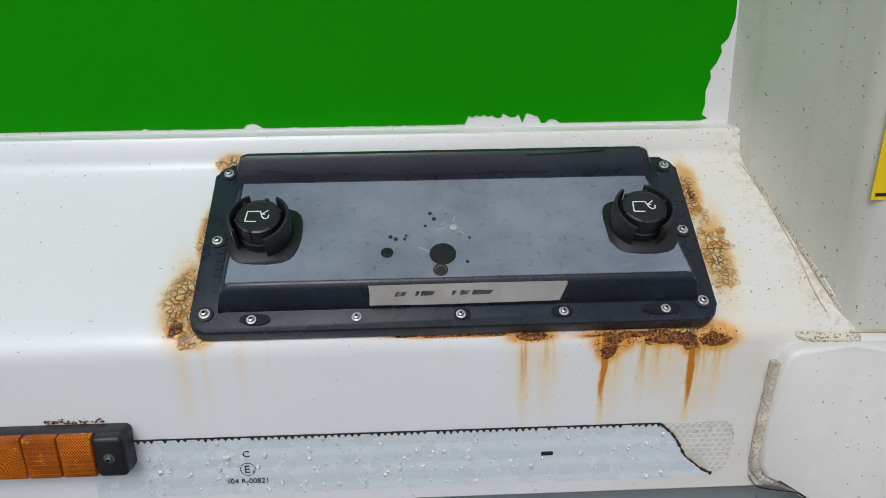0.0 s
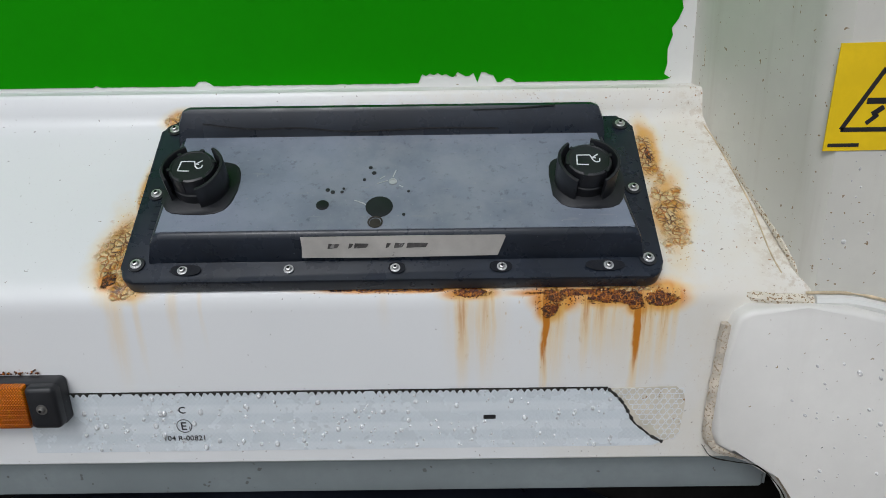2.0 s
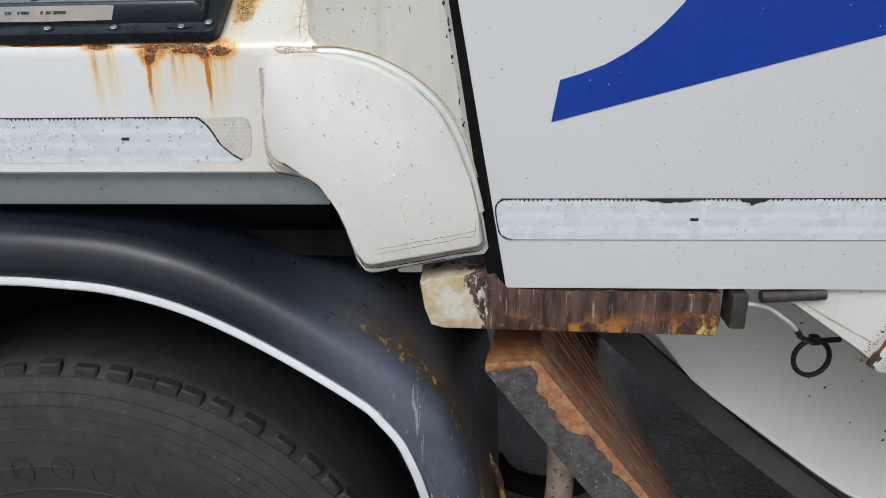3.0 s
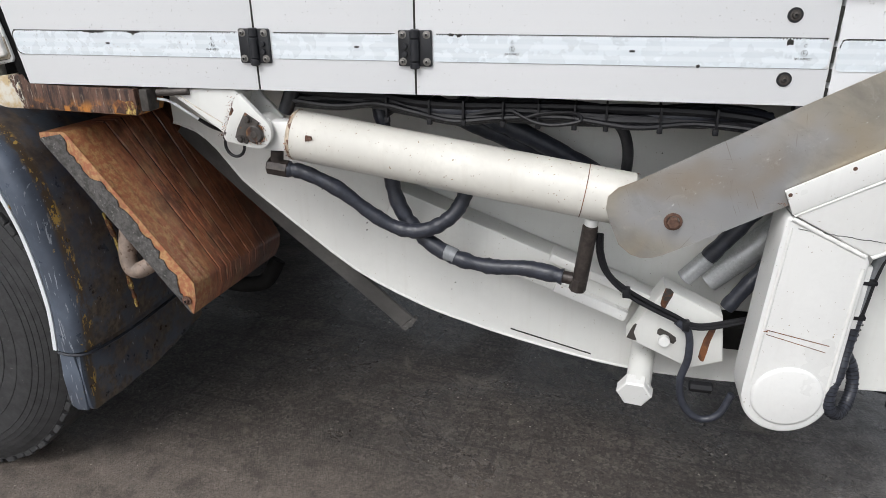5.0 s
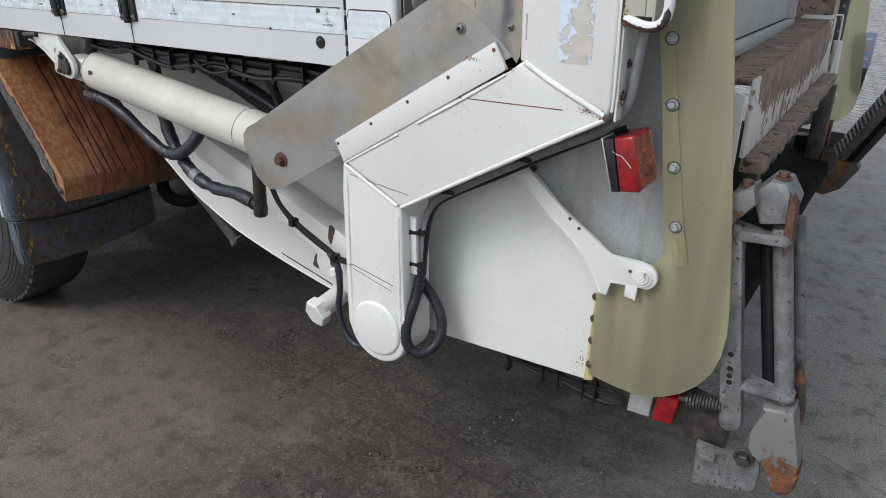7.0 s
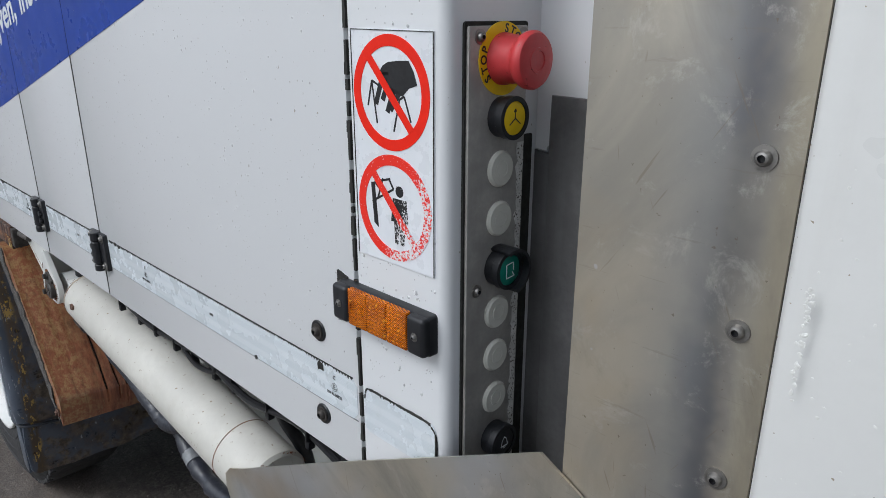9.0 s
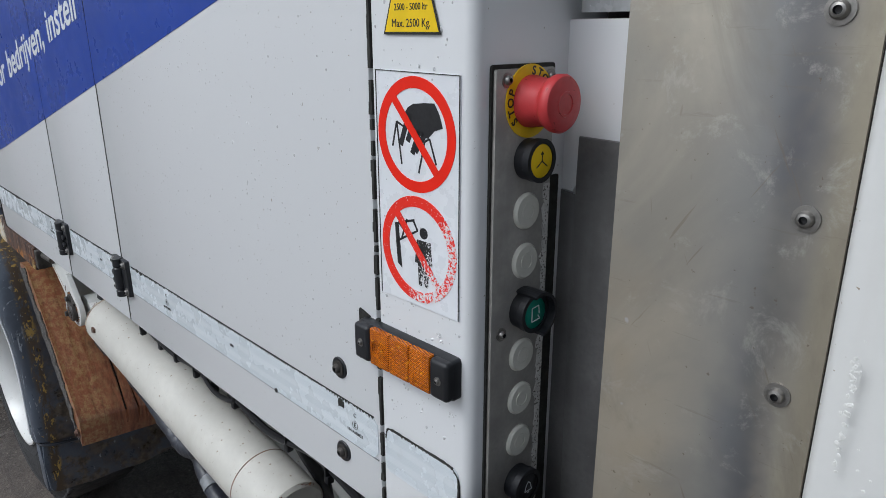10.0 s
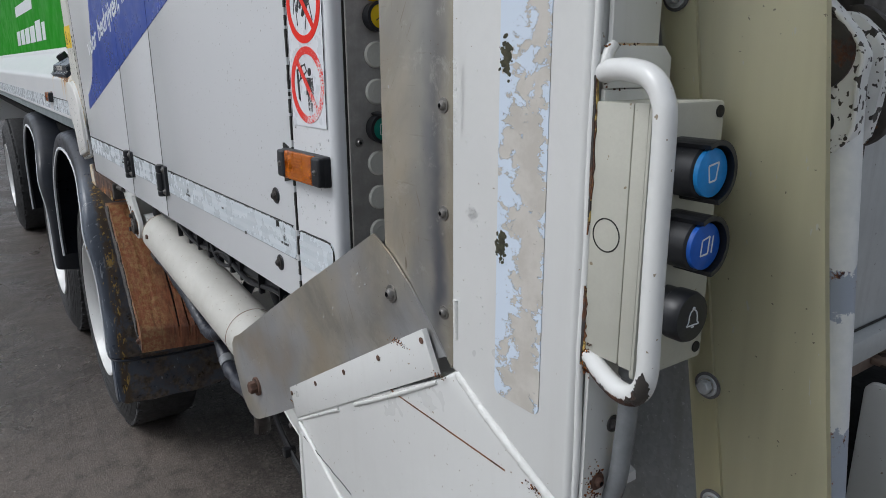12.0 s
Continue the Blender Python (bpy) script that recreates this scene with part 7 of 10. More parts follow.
for x in (1.36, 1.45, 1.52, 1.60, 1.67, 1.74, 1.80, 1.90, 2.0):
    bm = B()
    box(bm, x - 0.0022, x + 0.0022, 0.509, 0.562, 1.164, 1.2035, 0.001)
    box(bm, x - 0.005, x + 0.005, 0.510, 0.520, 1.153, 1.165, 0.001)
    part("cable_tie", bm, M["cable"], harness)
bm = B()
rod(bm, (1.130, 0.520, 1.165), (1.155, 0.520, 1.222), 0.016, 12, 0.002)
part("plug", bm, M["black"], harness)
# small wire with a tied loop
wire = thing("looped_wire", "thin black and white wire with a small tied loop", "wire", (0.95, 0.5, 1.07))
bm = B()
tube(bm, [(0.845, 0.492, 1.190), (0.875, 0.490, 1.186), (0.905, 0.497, 1.165), (0.926, 0.510, 1.145)], 0.0030, 8, 6)
part("white_lead", bm, M["print"], wire)
bm = B()
tube(bm, [(0.926, 0.510, 1.145), (0.946, 0.532, 1.122), (0.974, 0.556, 1.1055), (1.012, 0.562, 1.1050)], 0.0040, 8, 6)
part("lead", bm, M["cable"], wire)
bm = B()
tube(bm, [(0.9770 + 0.0240 * math.cos(a), 0.560, 1.0770 + 0.0275 * math.sin(a)) for a in [math.pi * 2 * k / 12 + 1.4 for k in range(13)]], 0.0036, 8, 3)
part("loop", bm, M["cable"], wire)
bm = B()
box(bm, 0.970, 0.983, 0.553, 0.566, 1.099, 1.112, 0.002)
part("tie", bm, M["cable"], wire)


# ---- main body side: three door panels, rear corner column ----
def front_x(z):
    """Slanting front edge of the body side."""
    return 0.5480 + (1.2195 - z) * 0.168


body = thing("side_panels", "white truck body side made of three flat door panels", "truck body", (1.3, 0.5, 1.22))
TOP = 2.95
SIDE = []
SEAMS = (1.1035, 1.4345, 2.1630)
outline = [(front_x(1.2195), 1.2195), (SEAMS[2], 1.2195), (SEAMS[2], TOP), (front_x(TOP), TOP)]
cuts = [0.0, SEAMS[0], SEAMS[1], SEAMS[2]]
for a, b in zip(cuts, cuts[1:]):
    poly = clip(outline, a + 0.0017, b - 0.0017)
    bm = B()
    prism(bm, poly, 0.470, 0.500, 0.0012, 2)
    part("door_panel", bm, M["white2"], body)
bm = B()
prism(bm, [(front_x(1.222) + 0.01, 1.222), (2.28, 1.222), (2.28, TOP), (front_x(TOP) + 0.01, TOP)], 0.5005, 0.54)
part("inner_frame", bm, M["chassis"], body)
for x in (2.0935,):
    for z in (1.2645, 1.3705):
        bm = B()
        lathe(bm, [(0, -0.001), (0.0125, -0.001), (0.0125, 0.0014), (0.0118, 0.0022), (0, 0.0022)], along((x, 0.4702, z), (x, 0.40, z)), 20)
        part("rubber_washer", bm, M["black"], body)
        bolt(body, (x, 0.4681, z), (0, -1, 0), 0.0088, "dome", "darksteel")
bm = B()
box(bm, 2.120, 2.150, 0.4698, 0.50, 1.205, 1.2205, 0.003)
part("edge_seal", bm, M["cable"], body)
for x in SEAMS[:2]:
    bm = B()
    box(bm, x - 0.0019, x + 0.0019, 0.4697, 0.4995, 1.2215, TOP)
    part("door_gap_seal", bm, M["blackdirt"], body)
bm = B()
prism(bm, [(front_x(1.222) - 0.020, 1.222), (front_x(1.222) - 0.0004, 1.222), (front_x(TOP) - 0.0004, TOP), (front_x(TOP) - 0.024, TOP)], 0.4702, 0.5400, 0.0008)
part("front_seal", bm, M["gapblack"], body, "black rubber seal filling the gap beside the post")
# worn black seal in the door gap
bm = B()
rr = random.Random(12)
z = 1.23
while z < 1.98:
    h = rr.uniform(0.004, 0.020)
    w = rr.choice((0.0002, 0.0005, 0.0009, 0.0018))
    prism(bm, [(2.1630 - w, z), (2.1657 + w * 0.4, z), (2.1657 + w * 0.6, z + h), (2.1630 - w * 0.7, z + h)], 0.4688, 0.4725)
    z += h + rr.choice((0.0, 0.0, 0.004, 0.010))
tagged(part("gap_seal", bm, M["blackdirt"], body), kind="stuff")

bulk = thing("body_shell", "plain unseen box body and roof, added to block light", "truck body", (0, 1.7, 1.22))
# Unseen roof, far wall, floor and bulkhead, added to block light.
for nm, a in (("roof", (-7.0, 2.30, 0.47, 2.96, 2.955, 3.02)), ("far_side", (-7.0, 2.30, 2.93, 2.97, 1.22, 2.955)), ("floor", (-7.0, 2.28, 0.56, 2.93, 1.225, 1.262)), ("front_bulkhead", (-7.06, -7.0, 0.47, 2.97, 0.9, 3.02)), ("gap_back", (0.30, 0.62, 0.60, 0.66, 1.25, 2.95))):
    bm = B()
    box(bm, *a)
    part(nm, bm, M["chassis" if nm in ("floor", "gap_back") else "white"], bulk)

stripe = thing("blue_film", "deep blue film with white slanting lettering on the body side", "lettering film", (1.2, 0.47, 1.424))
BLUE = [(0.596, 1.424), (2.1610, 1.8265), (2.1610, 2.6), (0.95, 2.6), (0.905, 2.2), (0.856, 1.95), (0.824, 1.835), (0.800, 1.745), (0.780, 1.67), (0.766, 1.62), (0.757, 1.594), (0.746, 1.571), (0.731, 1.5485), (0.713, 1.529), (0.695, 1.513), (0.675, 1.499), (0.652, 1.4865), (0.628, 1.4775), (0.604, 1.4705)]
for a, b in zip(cuts, cuts[1:]):
    poly = clip(BLUE, a + 0.0016, b - 0.0016)
    bm = B()
    prism(bm, poly, 0.4692, 0.4702)
    part("film", bm, M["blue"], stripe)
tilt = Matrix.Translation((0.705, 0.4690, 1.5825)) @ FRONT @ pose(0, 0, 0, 0, 0, 13.2)
reach = 0.0
for k, text in enumerate(("voor", "bedrijven,", "instell")):
    me = words(text, 0.078, Matrix(), 0.22, 0.0012, 1.02, 0.0002, False)
    wide = max(v.co.x for v in me.vertices)
    me.transform(tilt @ Matrix.Translation((reach, 0, 0)))
    lettered("lettering", me, M["print"], stripe)
    reach += wide + (0.0225, 0.0275, 0)[k]

for (x0, x1), seed in zip(((0.534, 1.0725), (1.1405, 1.4015), (1.4705, 2.158)), (3, 4, 5)):
    l, r = (0.010 if x0 < 0.6 else 0.001), (0.008 if x1 > 2 else 0.001)
    poly = [(x0 + l + (0.004 if x0 < 0.6 else 0), 1.2835), (x1 - r, 1.2835), (x1, 1.2835 + r), (x1, 1.333 - r), (x1 - r, 1.333), (x0 + l, 1.333), (x0, 1.333 - l), (x0 + (0.005 if x0 < 0.6 else 0), 1.2835 + l)]
    t = tape_strip("reflective_strip", poly, 0.4698, "pale reflective strip with dirt-black notched top edge", (x0 + 0.006, x1 - 0.006, 1.333), seed)
    SIDE.append(t)
    bm = B()
    prism(bm, [(x0 + 0.012, 1.2828), (x1, 1.2828), (x1, 1.2836), (x0 + 0.012, 1.2836)], 0.4690, 0.4700)
    part("lower_edge_line", bm, M["greycable"], t)
    if x0 < 0.6:
        bm = B()
        tube(bm, [(x0 + 0.020, 0.4694, 1.3335), (x0 + 0.008, 0.4694, 1.3325), (x0 + 0.0005, 0.4694, 1.324), (x0 + 0.003, 0.4694, 1.300), (x0 + 0.008, 0.4694, 1.288), (x0 + 0.020, 0.4694, 1.2832)], 0.0009, 6, 6, 1.0, 6)
        part("end_line", bm, M["blackdirt"], t)
        approval(t, 1.009, 0.4690, 1.309, 0.85)
        brand_bar(t, 0.767, 0.4692, 1.3085)
        rr = random.Random(77)
        for bx0, bx1, dep in ((0.700, 0.775, 0.006), (0.815, 0.850, 0.010)):
            bm = B()
            n = 14
            lowp = [(bx0 + (bx1 - bx0) * k / n, 1.3335 - dep * rr.uniform(0.4, 1.0) * math.sin(math.pi * k / n)) for k in range(n + 1)]
            prism(bm, lowp + [(bx1, 1.3345), (bx0, 1.3345)], 0.4683, 0.4696)
            part("torn_patch", bm, M["blackdirt"], t)
    elif x0 < 1.2:
        brand_bar(t, 1.318, 0.4692, 1.3085)
    else:
        for ax in (1.620, 2.118):
            approval(t, ax, 0.4690, 1.309, 0.85)
        brand_bar(t, 1.835, 0.4692, 1.308)
        rr = random.Random(7)
        for cx, cz, rad in ((2.092, 1.327, 0.010), (1.52, 1.331, 0.007), (1.505, 1.3325, 0.006), (1.95, 1.2845, 0.005)):
            poly = [(cx + rad * rr.uniform(0.4, 1.1) * math.cos(q * 0.7), cz + 0.75 * rad * rr.uniform(0.4, 1.1) * math.sin(q * 0.7)) for q in range(9)]
            bm = B()
            prism(bm, poly, 0.4684, 0.4696)
            part("torn_patch", bm, M["blackdirt"], t)


def hinge(xc, flip, label):
    t = thing("door_hinge", label, "hinge", (xc, 0.47, 1.272), "door hinges")
    for s in (-1, 1):
        bm = B()
        x0, x1 = sorted((xc + s * 0.001, xc + s * 0.0325))
        prism(bm, rounded(x0, x1, 1.2745, 1.3410, 0.003, 3), 0.4630, 0.4700, 0.0015)
        part("leaf", bm, M["black"], t)
        for z in (1.2835, 1.3330):
            bolt(t, (xc + s * 0.0235, 0.4632, z), (0, -1, 0), 0.0075)
    for z0, z1 in ((1.2705, 1.2830), (1.2840, 1.3250), (1.3260, 1.3425)):
        bm = B()
        rod(bm, (xc, 0.4620, z0), (xc, 0.4620, z1), 0.0095, 14, 0.0015)
        part("knuckle", bm, M["black"], t)
    bm = B()
    for z in (1.297, 1.312):
        rod(bm, (xc + flip * 0.019, 0.4632, z), (xc + flip * 0.019, 0.457, z), 0.0055, 10, 0.001)
    part("plug", bm, M["black"], t)
    return t


SIDE.append(hinge(1.1050, 1, "black plastic door hinge with four steel screws"))
SIDE.append(hinge(1.4360, -1, "black plastic door hinge with four steel screws"))

# rear corner column
col = thing("corner_column", "white rounded corner column at the rear of the body", "column", (2.23, 0.5, 1.215))
bm = B()
plan = [(2.1668, 0.66), (2.1668, 0.472), (2.1678, 0.4705)] + [(2.2790 + 0.0110 * math.sin(radians(a)), 0.4815 - 0.0110 * math.cos(radians(a))) for a in range(0, 91, 15)] + [(2.2900, 0.66)]
secs = [[(x, y, z) for x, y in plan] for z in (1.2195, 1.5, 1.8, 2.95)]
strip(bm, secs)
part("shell", bm, M["white2"], col)
t3 = tape_strip("reflective_strip", rounded(2.1700, 2.2780, 1.2795, 1.3315, 0.009, 4), 0.4698, "small pale reflective patch with rounded corners", (2.180, 2.245, 1.3315), 9)
bm = B()
tube(bm, [(2.1715, 0.4694, 1.318), (2.1735, 0.4694, 1.327), (2.180, 0.4694, 1.3315), (2.215, 0.4694, 1.3318), (2.262, 0.4694, 1.3316), (2.273, 0.4694, 1.328), (2.2782, 0.4694, 1.318), (2.2782, 0.4694, 1.285)], 0.0010, 6, 8, 1.2, 3)
part("ragged_edge", bm, M["blackdirt"], t3)
rear_lamp = marker_lamp(2.1450, 2.2800, 1.4080, 1.4485, 0.4705, "amber side marker lamp with black ends on the corner column")
bm = B()
prism(bm, [(2.1345, 1.398), (2.152, 1.402), (2.152, 1.450), (2.1360, 1.4545)], 0.4675, 0.4712)
gasket = tagged(new("lamp_gasket", finish(bm, "lamp_gasket", M["blackdirt"])), "black rubber gasket behind the marker lamp", "gasket")

# prohibition stickers
sig = thing("prohibition_sticker", "white sticker with two red prohibition circles, the lower one worn", "sticker", (2.2250, 0.47, 1.483))
bm = B()
prism(bm, [(2.1730, 1.4830), (2.2770, 1.4830), (2.2775, 1.6905), (2.1725, 1.6915)], 0.4693, 0.4703)
part("film", bm, M["sticker"], sig)
SM = Matrix.Translation((0, 0.4693, 0)) @ FRONT
C1, C2 = (2.2240, 1.6385), (2.2255, 1.5365)
for k, (cx, cz) in enumerate((C1, C2)):
    bm = B()
    ring(bm, SM @ Matrix.Translation((cx, cz, 0)), 0.0395, 0.0492, 0.0005, 64)
    part("red_ring", bm, M["red" if k == 0 else "wornred"], sig)
    bm = B()
    a = radians(132)
    bar(bm, SM @ Matrix.Translation((0, 0, 0.0003)), (cx + 0.040 * math.cos(a), cz + 0.040 * math.sin(a)), (cx - 0.040 * math.cos(a), cz - 0.040 * math.sin(a)), 0.0075, 0.0004)
    part("red_bar", bm, M["red" if k == 0 else "wornred"], sig)
bm = B()
cx, cz = C1
slab(bm, [(cx - 0.002, cz + 0.0265), (cx + 0.012, cz + 0.028), (cx + 0.024, cz + 0.0285), (cx + 0.030, cz + 0.020), (cx + 0.034, cz + 0.009), (cx + 0.024, cz + 0.006), (cx + 0.016, cz - 0.001), (cx + 0.004, cz + 0.001), (cx - 0.010, cz + 0.010), (cx - 0.014, cz + 0.017), (cx - 0.009, cz + 0.023)], 0.0003, SM)
for p, q in (((-0.010, 0.013), (-0.019, -0.010)), ((-0.003, 0.008), (-0.010, -0.006)), ((0.005, 0.004), (-0.004, -0.016)), ((0.012, 0.002), (0.000, -0.014))):
    bar(bm, SM, (cx + p[0], cz + p[1]), (cx + q[0], cz + q[1]), 0.0055, 0.0003)
for p, q in (((-0.012, 0.016), (-0.002, 0.017)), ((-0.013, 0.011), (-0.004, 0.012))):
    bar(bm, SM, (cx + p[0], cz + p[1]), (cx + q[0], cz + q[1]), 0.0030, 0.0003)
part("upper_pictogram", bm, M["ink"], sig)
bm = B()
for p, q in (((-0.030, -0.012), (-0.024, 0.010)), ((-0.024, 0.010), (-0.014, 0.006)), ((-0.024, 0.010), (-0.018, -0.027)), ((0.004, -0.032), (0.012, -0.004)), ((0.012, -0.004), (0.018, -0.001)), ((0.018, -0.001), (0.026, -0.022))):
    bar(bm, SM, (cx + p[0], cz + p[1]), (cx + q[0], cz + q[1]), 0.0018, 0.0003)
part("line_pictogram", bm, M["ink"], sig)
bm = B()
cx, cz = C2
for p, q in (((-0.026, 0.021), (-0.004, 0.027)), ((-0.026, 0.021), (-0.012, 0.010)), ((-0.030, 0.002), (0.000, 0.018)), ((0.000, 0.018), (-0.006, 0.027)), ((-0.014, 0.026), (-0.022, 0.006))):
    bar(bm, SM, (cx + p[0], cz + p[1]), (cx + q[0], cz + q[1]), 0.0020, 0.0003)
slab(bm, [(cx - 0.031, cz + 0.020), (cx - 0.026, cz + 0.021), (cx - 0.022, cz - 0.022), (cx - 0.028, cz - 0.018)], 0.0003, SM)
part("line_pictogram", bm, M["ink"], sig)
bm = B()
slab(bm, arc(cx + 0.008, cz + 0.017, 0.0052, 0, 345, 14), 0.0003, SM)
slab(bm, [(cx - 0.001, cz + 0.010), (cx + 0.017, cz + 0.010), (cx + 0.019, cz - 0.012), (cx + 0.015, cz - 0.012), (cx + 0.013, cz - 0.033), (cx + 0.008, cz - 0.033), (cx + 0.007, cz - 0.016), (cx + 0.005, cz - 0.033), (cx + 0.001, cz - 0.033), (cx, cz - 0.012), (cx - 0.004, cz - 0.012)], 0.0003, SM)
part("standing_shape", bm, M["wornink"], sig, "worn black standing shape")
bm = B()
for p, q in (((2.1727, 1.6912), (2.2773, 1.6902)), ((2.2773, 1.6902), (2.2768, 1.4833)), ((2.1727, 1.6912), (2.1732, 1.4833))):
    bar(bm, SM, p, q, 0.0006, 0.0006)
part("dirty_edge", bm, M["blackdirt"], sig)
tri = thing("load_sticker", "yellow warning triangle sticker with the load limit", "sticker", (2.2210, 0.47, 1.721))
bm = B()
slab(bm, [(2.1860, 1.7205), (2.2565, 1.7205), (2.2295, 1.800), (2.2135, 1.800)], 0.0006, SM)
part("border", bm, M["ink"], tri)
bm = B()
slab(bm, [(2.1885, 1.7225), (2.2540, 1.7225), (2.2283, 1.798), (2.2147, 1.798)], 0.0009, SM)
part("film", bm, M["yellow"], tri)
bm = B()
slab(bm, [(2.2085, 1.752), (2.2335, 1.752), (2.2315, 1.764), (2.2275, 1.764), (2.2265, 1.770), (2.2155, 1.770), (2.2145, 1.764), (2.2105, 1.764)], 0.0012, SM)
part("weight_symbol", bm, M["ink"], tri)
lettered("lettering", words("2500 - 5000 ltr", 0.0078, Matrix.Translation((2.2212, 0.4683, 1.7395)) @ FRONT, 0, 0, 0.86), M["ink"], tri)
lettered("lettering", words("Max. 2500 Kg.", 0.0092, Matrix.Translation((2.2212, 0.4683, 1.7265)) @ FRONT, 0, 0, 0.90), M["ink"], tri)

# ---- button panel on the column's rear face ----
PX = 2.2902
pan = thing("button_panel", "dark steel control panel with push buttons and blanking plugs", "control panel", (PX, 0.53, 1.28))
PM = Matrix.Translation((PX, 0, 0)) @ REAR
bm = B()
slab(bm, rounded(0.4995, 0.5790, 1.258, 1.698, 0.003, 3), 0.0022, PM)
part("gasket", bm, M["blackdirt"], pan)
bm = B()
slab(bm, rounded(0.5020, 0.5760, 1.261, 1.6945, 0.002, 3), 0.0050, PM, 0.001)
part("plate", bm, M["panelmetal"], pan)
for y, z in ((0.5145, 1.6860), (0.5690, 1.6870), (0.5150, 1.4660)):
    bolt(pan, (PX + 0.0049, y, z), (1, 0, 0), 0.0062)


bm = B()
slab(bm, rounded(0.5772, 0.5920, 1.245, 1.600, 0.002, 3), 0.0016, PM)
part("edge_seal", bm, M["blackdirt"], pan)
rr = random.Random(63)
bm = B()
left, right = [], []
for k in range(60):
    z = 1.265 + 0.330 * k / 59
    left.append((0.5690 - rr.uniform(0.0, 0.0060) * (0.35 + 0.65 * abs(math.sin(k * 0.37))), z))
    right.append((0.5752 - rr.uniform(0.0, 0.0012), z))
slab(bm, right + left[::-1], 0.0003, PM @ Matrix.Translation((0, 0, 0.0050)))
part("peeling_edge", bm, M["grimywhite"], pan, "pale flaking edge of the steel plate")


def disc(y, z, r, h0, h1, mat, name, parent, bevel=0.0012, n=36):
    bm = B()
    lathe(bm, [(0, h0), (r, h0), (r, h1 - bevel), (r - bevel, h1), (0, h1)], PM @ Matrix.Translation((y, z, 0)), n)
    return part(name, bm, M[mat], parent)


BY = 0.5430
for z in (1.5745, 1.5290, 1.4375, 1.3920, 1.3460):
    p = disc(BY, z, 0.0163, 0.004, 0.0085, "plug", "blanking_plug", pan, 0.002)
    bm = B()
    ring(bm, PM @ Matrix.Translation((BY, z, 0.0083)), 0.0068, 0.0078, 0.0006, 28)
    part("moulded_ring", bm, M["plug"], p)


def push_button(z, face, name, label, symbol, guard):
    stem = disc(BY, z, 0.0175, 0.004, 0.016, "black", name, pan, 0.003)
    tagged(stem, label)
    bm = B()
    ring(bm, PM @ Matrix.Translation((BY, z, 0.014)), 0.0145, 0.0185, 0.0070, 36)
    part("bezel", bm, M["black"], stem)
    bm = B()
    lathe(bm, [(0, 0.014), (0.0143, 0.014), (0.0143, 0.0200), (0.0132, 0.0208), (0, 0.0208)], PM @ Matrix.Translation((BY, z, 0)), 30)
    part("cap", bm, M[face], stem)
    if guard:
        bm = B()
        n = 22
        for k in range(n):
            a0, a1 = radians(-80 + 195 * k / n), radians(-80 + 195 * (k + 1) / n)
            q = [bm.verts.new(PM @ Vector((BY + r * math.cos(a), z + r * math.sin(a), h))) for h in (0.004, 0.028) for r in (0.0185, 0.0215) for a in (a0, a1)]
            for f in ((0, 1, 3, 2), (4, 6, 7, 5), (0, 4, 5, 1), (2, 3, 7, 6), (0, 2, 6, 4), (1, 5, 7, 3)):
                bm.faces.new([q[i] for i in f])
        bmesh.ops.remove_doubles(bm, verts=bm.verts, dist=0.00005)
        part("guard_collar", bm, M["black"], stem)
    bm = B()
    for p, q in symbol:
        bar(bm, PM @ Matrix.Translation((BY, z, 0.0207)), p, q, 0.0010, 0.0004)
    part("symbol", bm, M["ink" if face == "yellow" else "print"], stem)


push_button(1.6200, "yellow", "yellow_button", "yellow push button with three arrows", (((0, 0), (0, 0.008)), ((0, 0), (0.007, -0.005)), ((0, 0), (-0.007, -0.005)), ((0, 0.008), (0.0015, 0.0055)), ((0, 0.008), (-0.0015, 0.0055))), False)
push_button(1.4830, "bgreen", "green_button", "green push button in a black collar", (((-0.005, -0.007), (-0.005, 0.006)), ((-0.005, 0.006), (0.004, 0.007)), ((0.004, 0.007), (0.005, -0.001)), ((-0.005, -0.007), (0.006, -0.006)), ((0.006, -0.006), (0.003, -0.002))), True)
push_button(1.3005, "black", "bell_button", "black push button with a bell symbol", (((-0.005, -0.004), (0.005, -0.004)), ((-0.005, -0.004), (-0.003, 0.003)), ((0.005, -0.004), (0.003, 0.003)), ((-0.003, 0.003), (0, 0.006)), ((0.003, 0.003), (0, 0.006)), ((-0.0015, -0.006), (0.0015, -0.006))), False)
# emergency stop
SZ = 1.6680
bm = B()
lathe(bm, [(0, 0.0048), (0.0300, 0.0048), (0.0300, 0.0062), (0, 0.0062)], PM @ Matrix.Translation((BY, SZ, 0)), 48)
stop = part("stop_disc", bm, M["yellow"], pan, "yellow ring plate lettered STOP")
for k, ch in enumerate("STOP"):
    a = radians(218 - 19 * k)
    m = PM @ Matrix.Translation((BY + 0.0245 * math.cos(a), SZ + 0.0245 * math.sin(a), 0.0063)) @ Matrix.Rotation(a - math.pi / 2, 4, "Z")
    lettered("lettering", words(ch, 0.010, m @ Matrix.Translation((0, -0.003, 0)), 0, 0.0002), M["ink"], stop)
    m = PM @ Matrix.Translation((BY + 0.0245 * math.cos(a - 2.36), SZ + 0.0245 * math.sin(a - 2.36), 0.0063)) @ Matrix.Rotation(a - 2.36 - math.pi / 2, 4, "Z")
    lettered("lettering", words(ch, 0.010, m @ Matrix.Translation((0, -0.003, 0)), 0, 0.0002), M["ink"], stop)
bm = B()
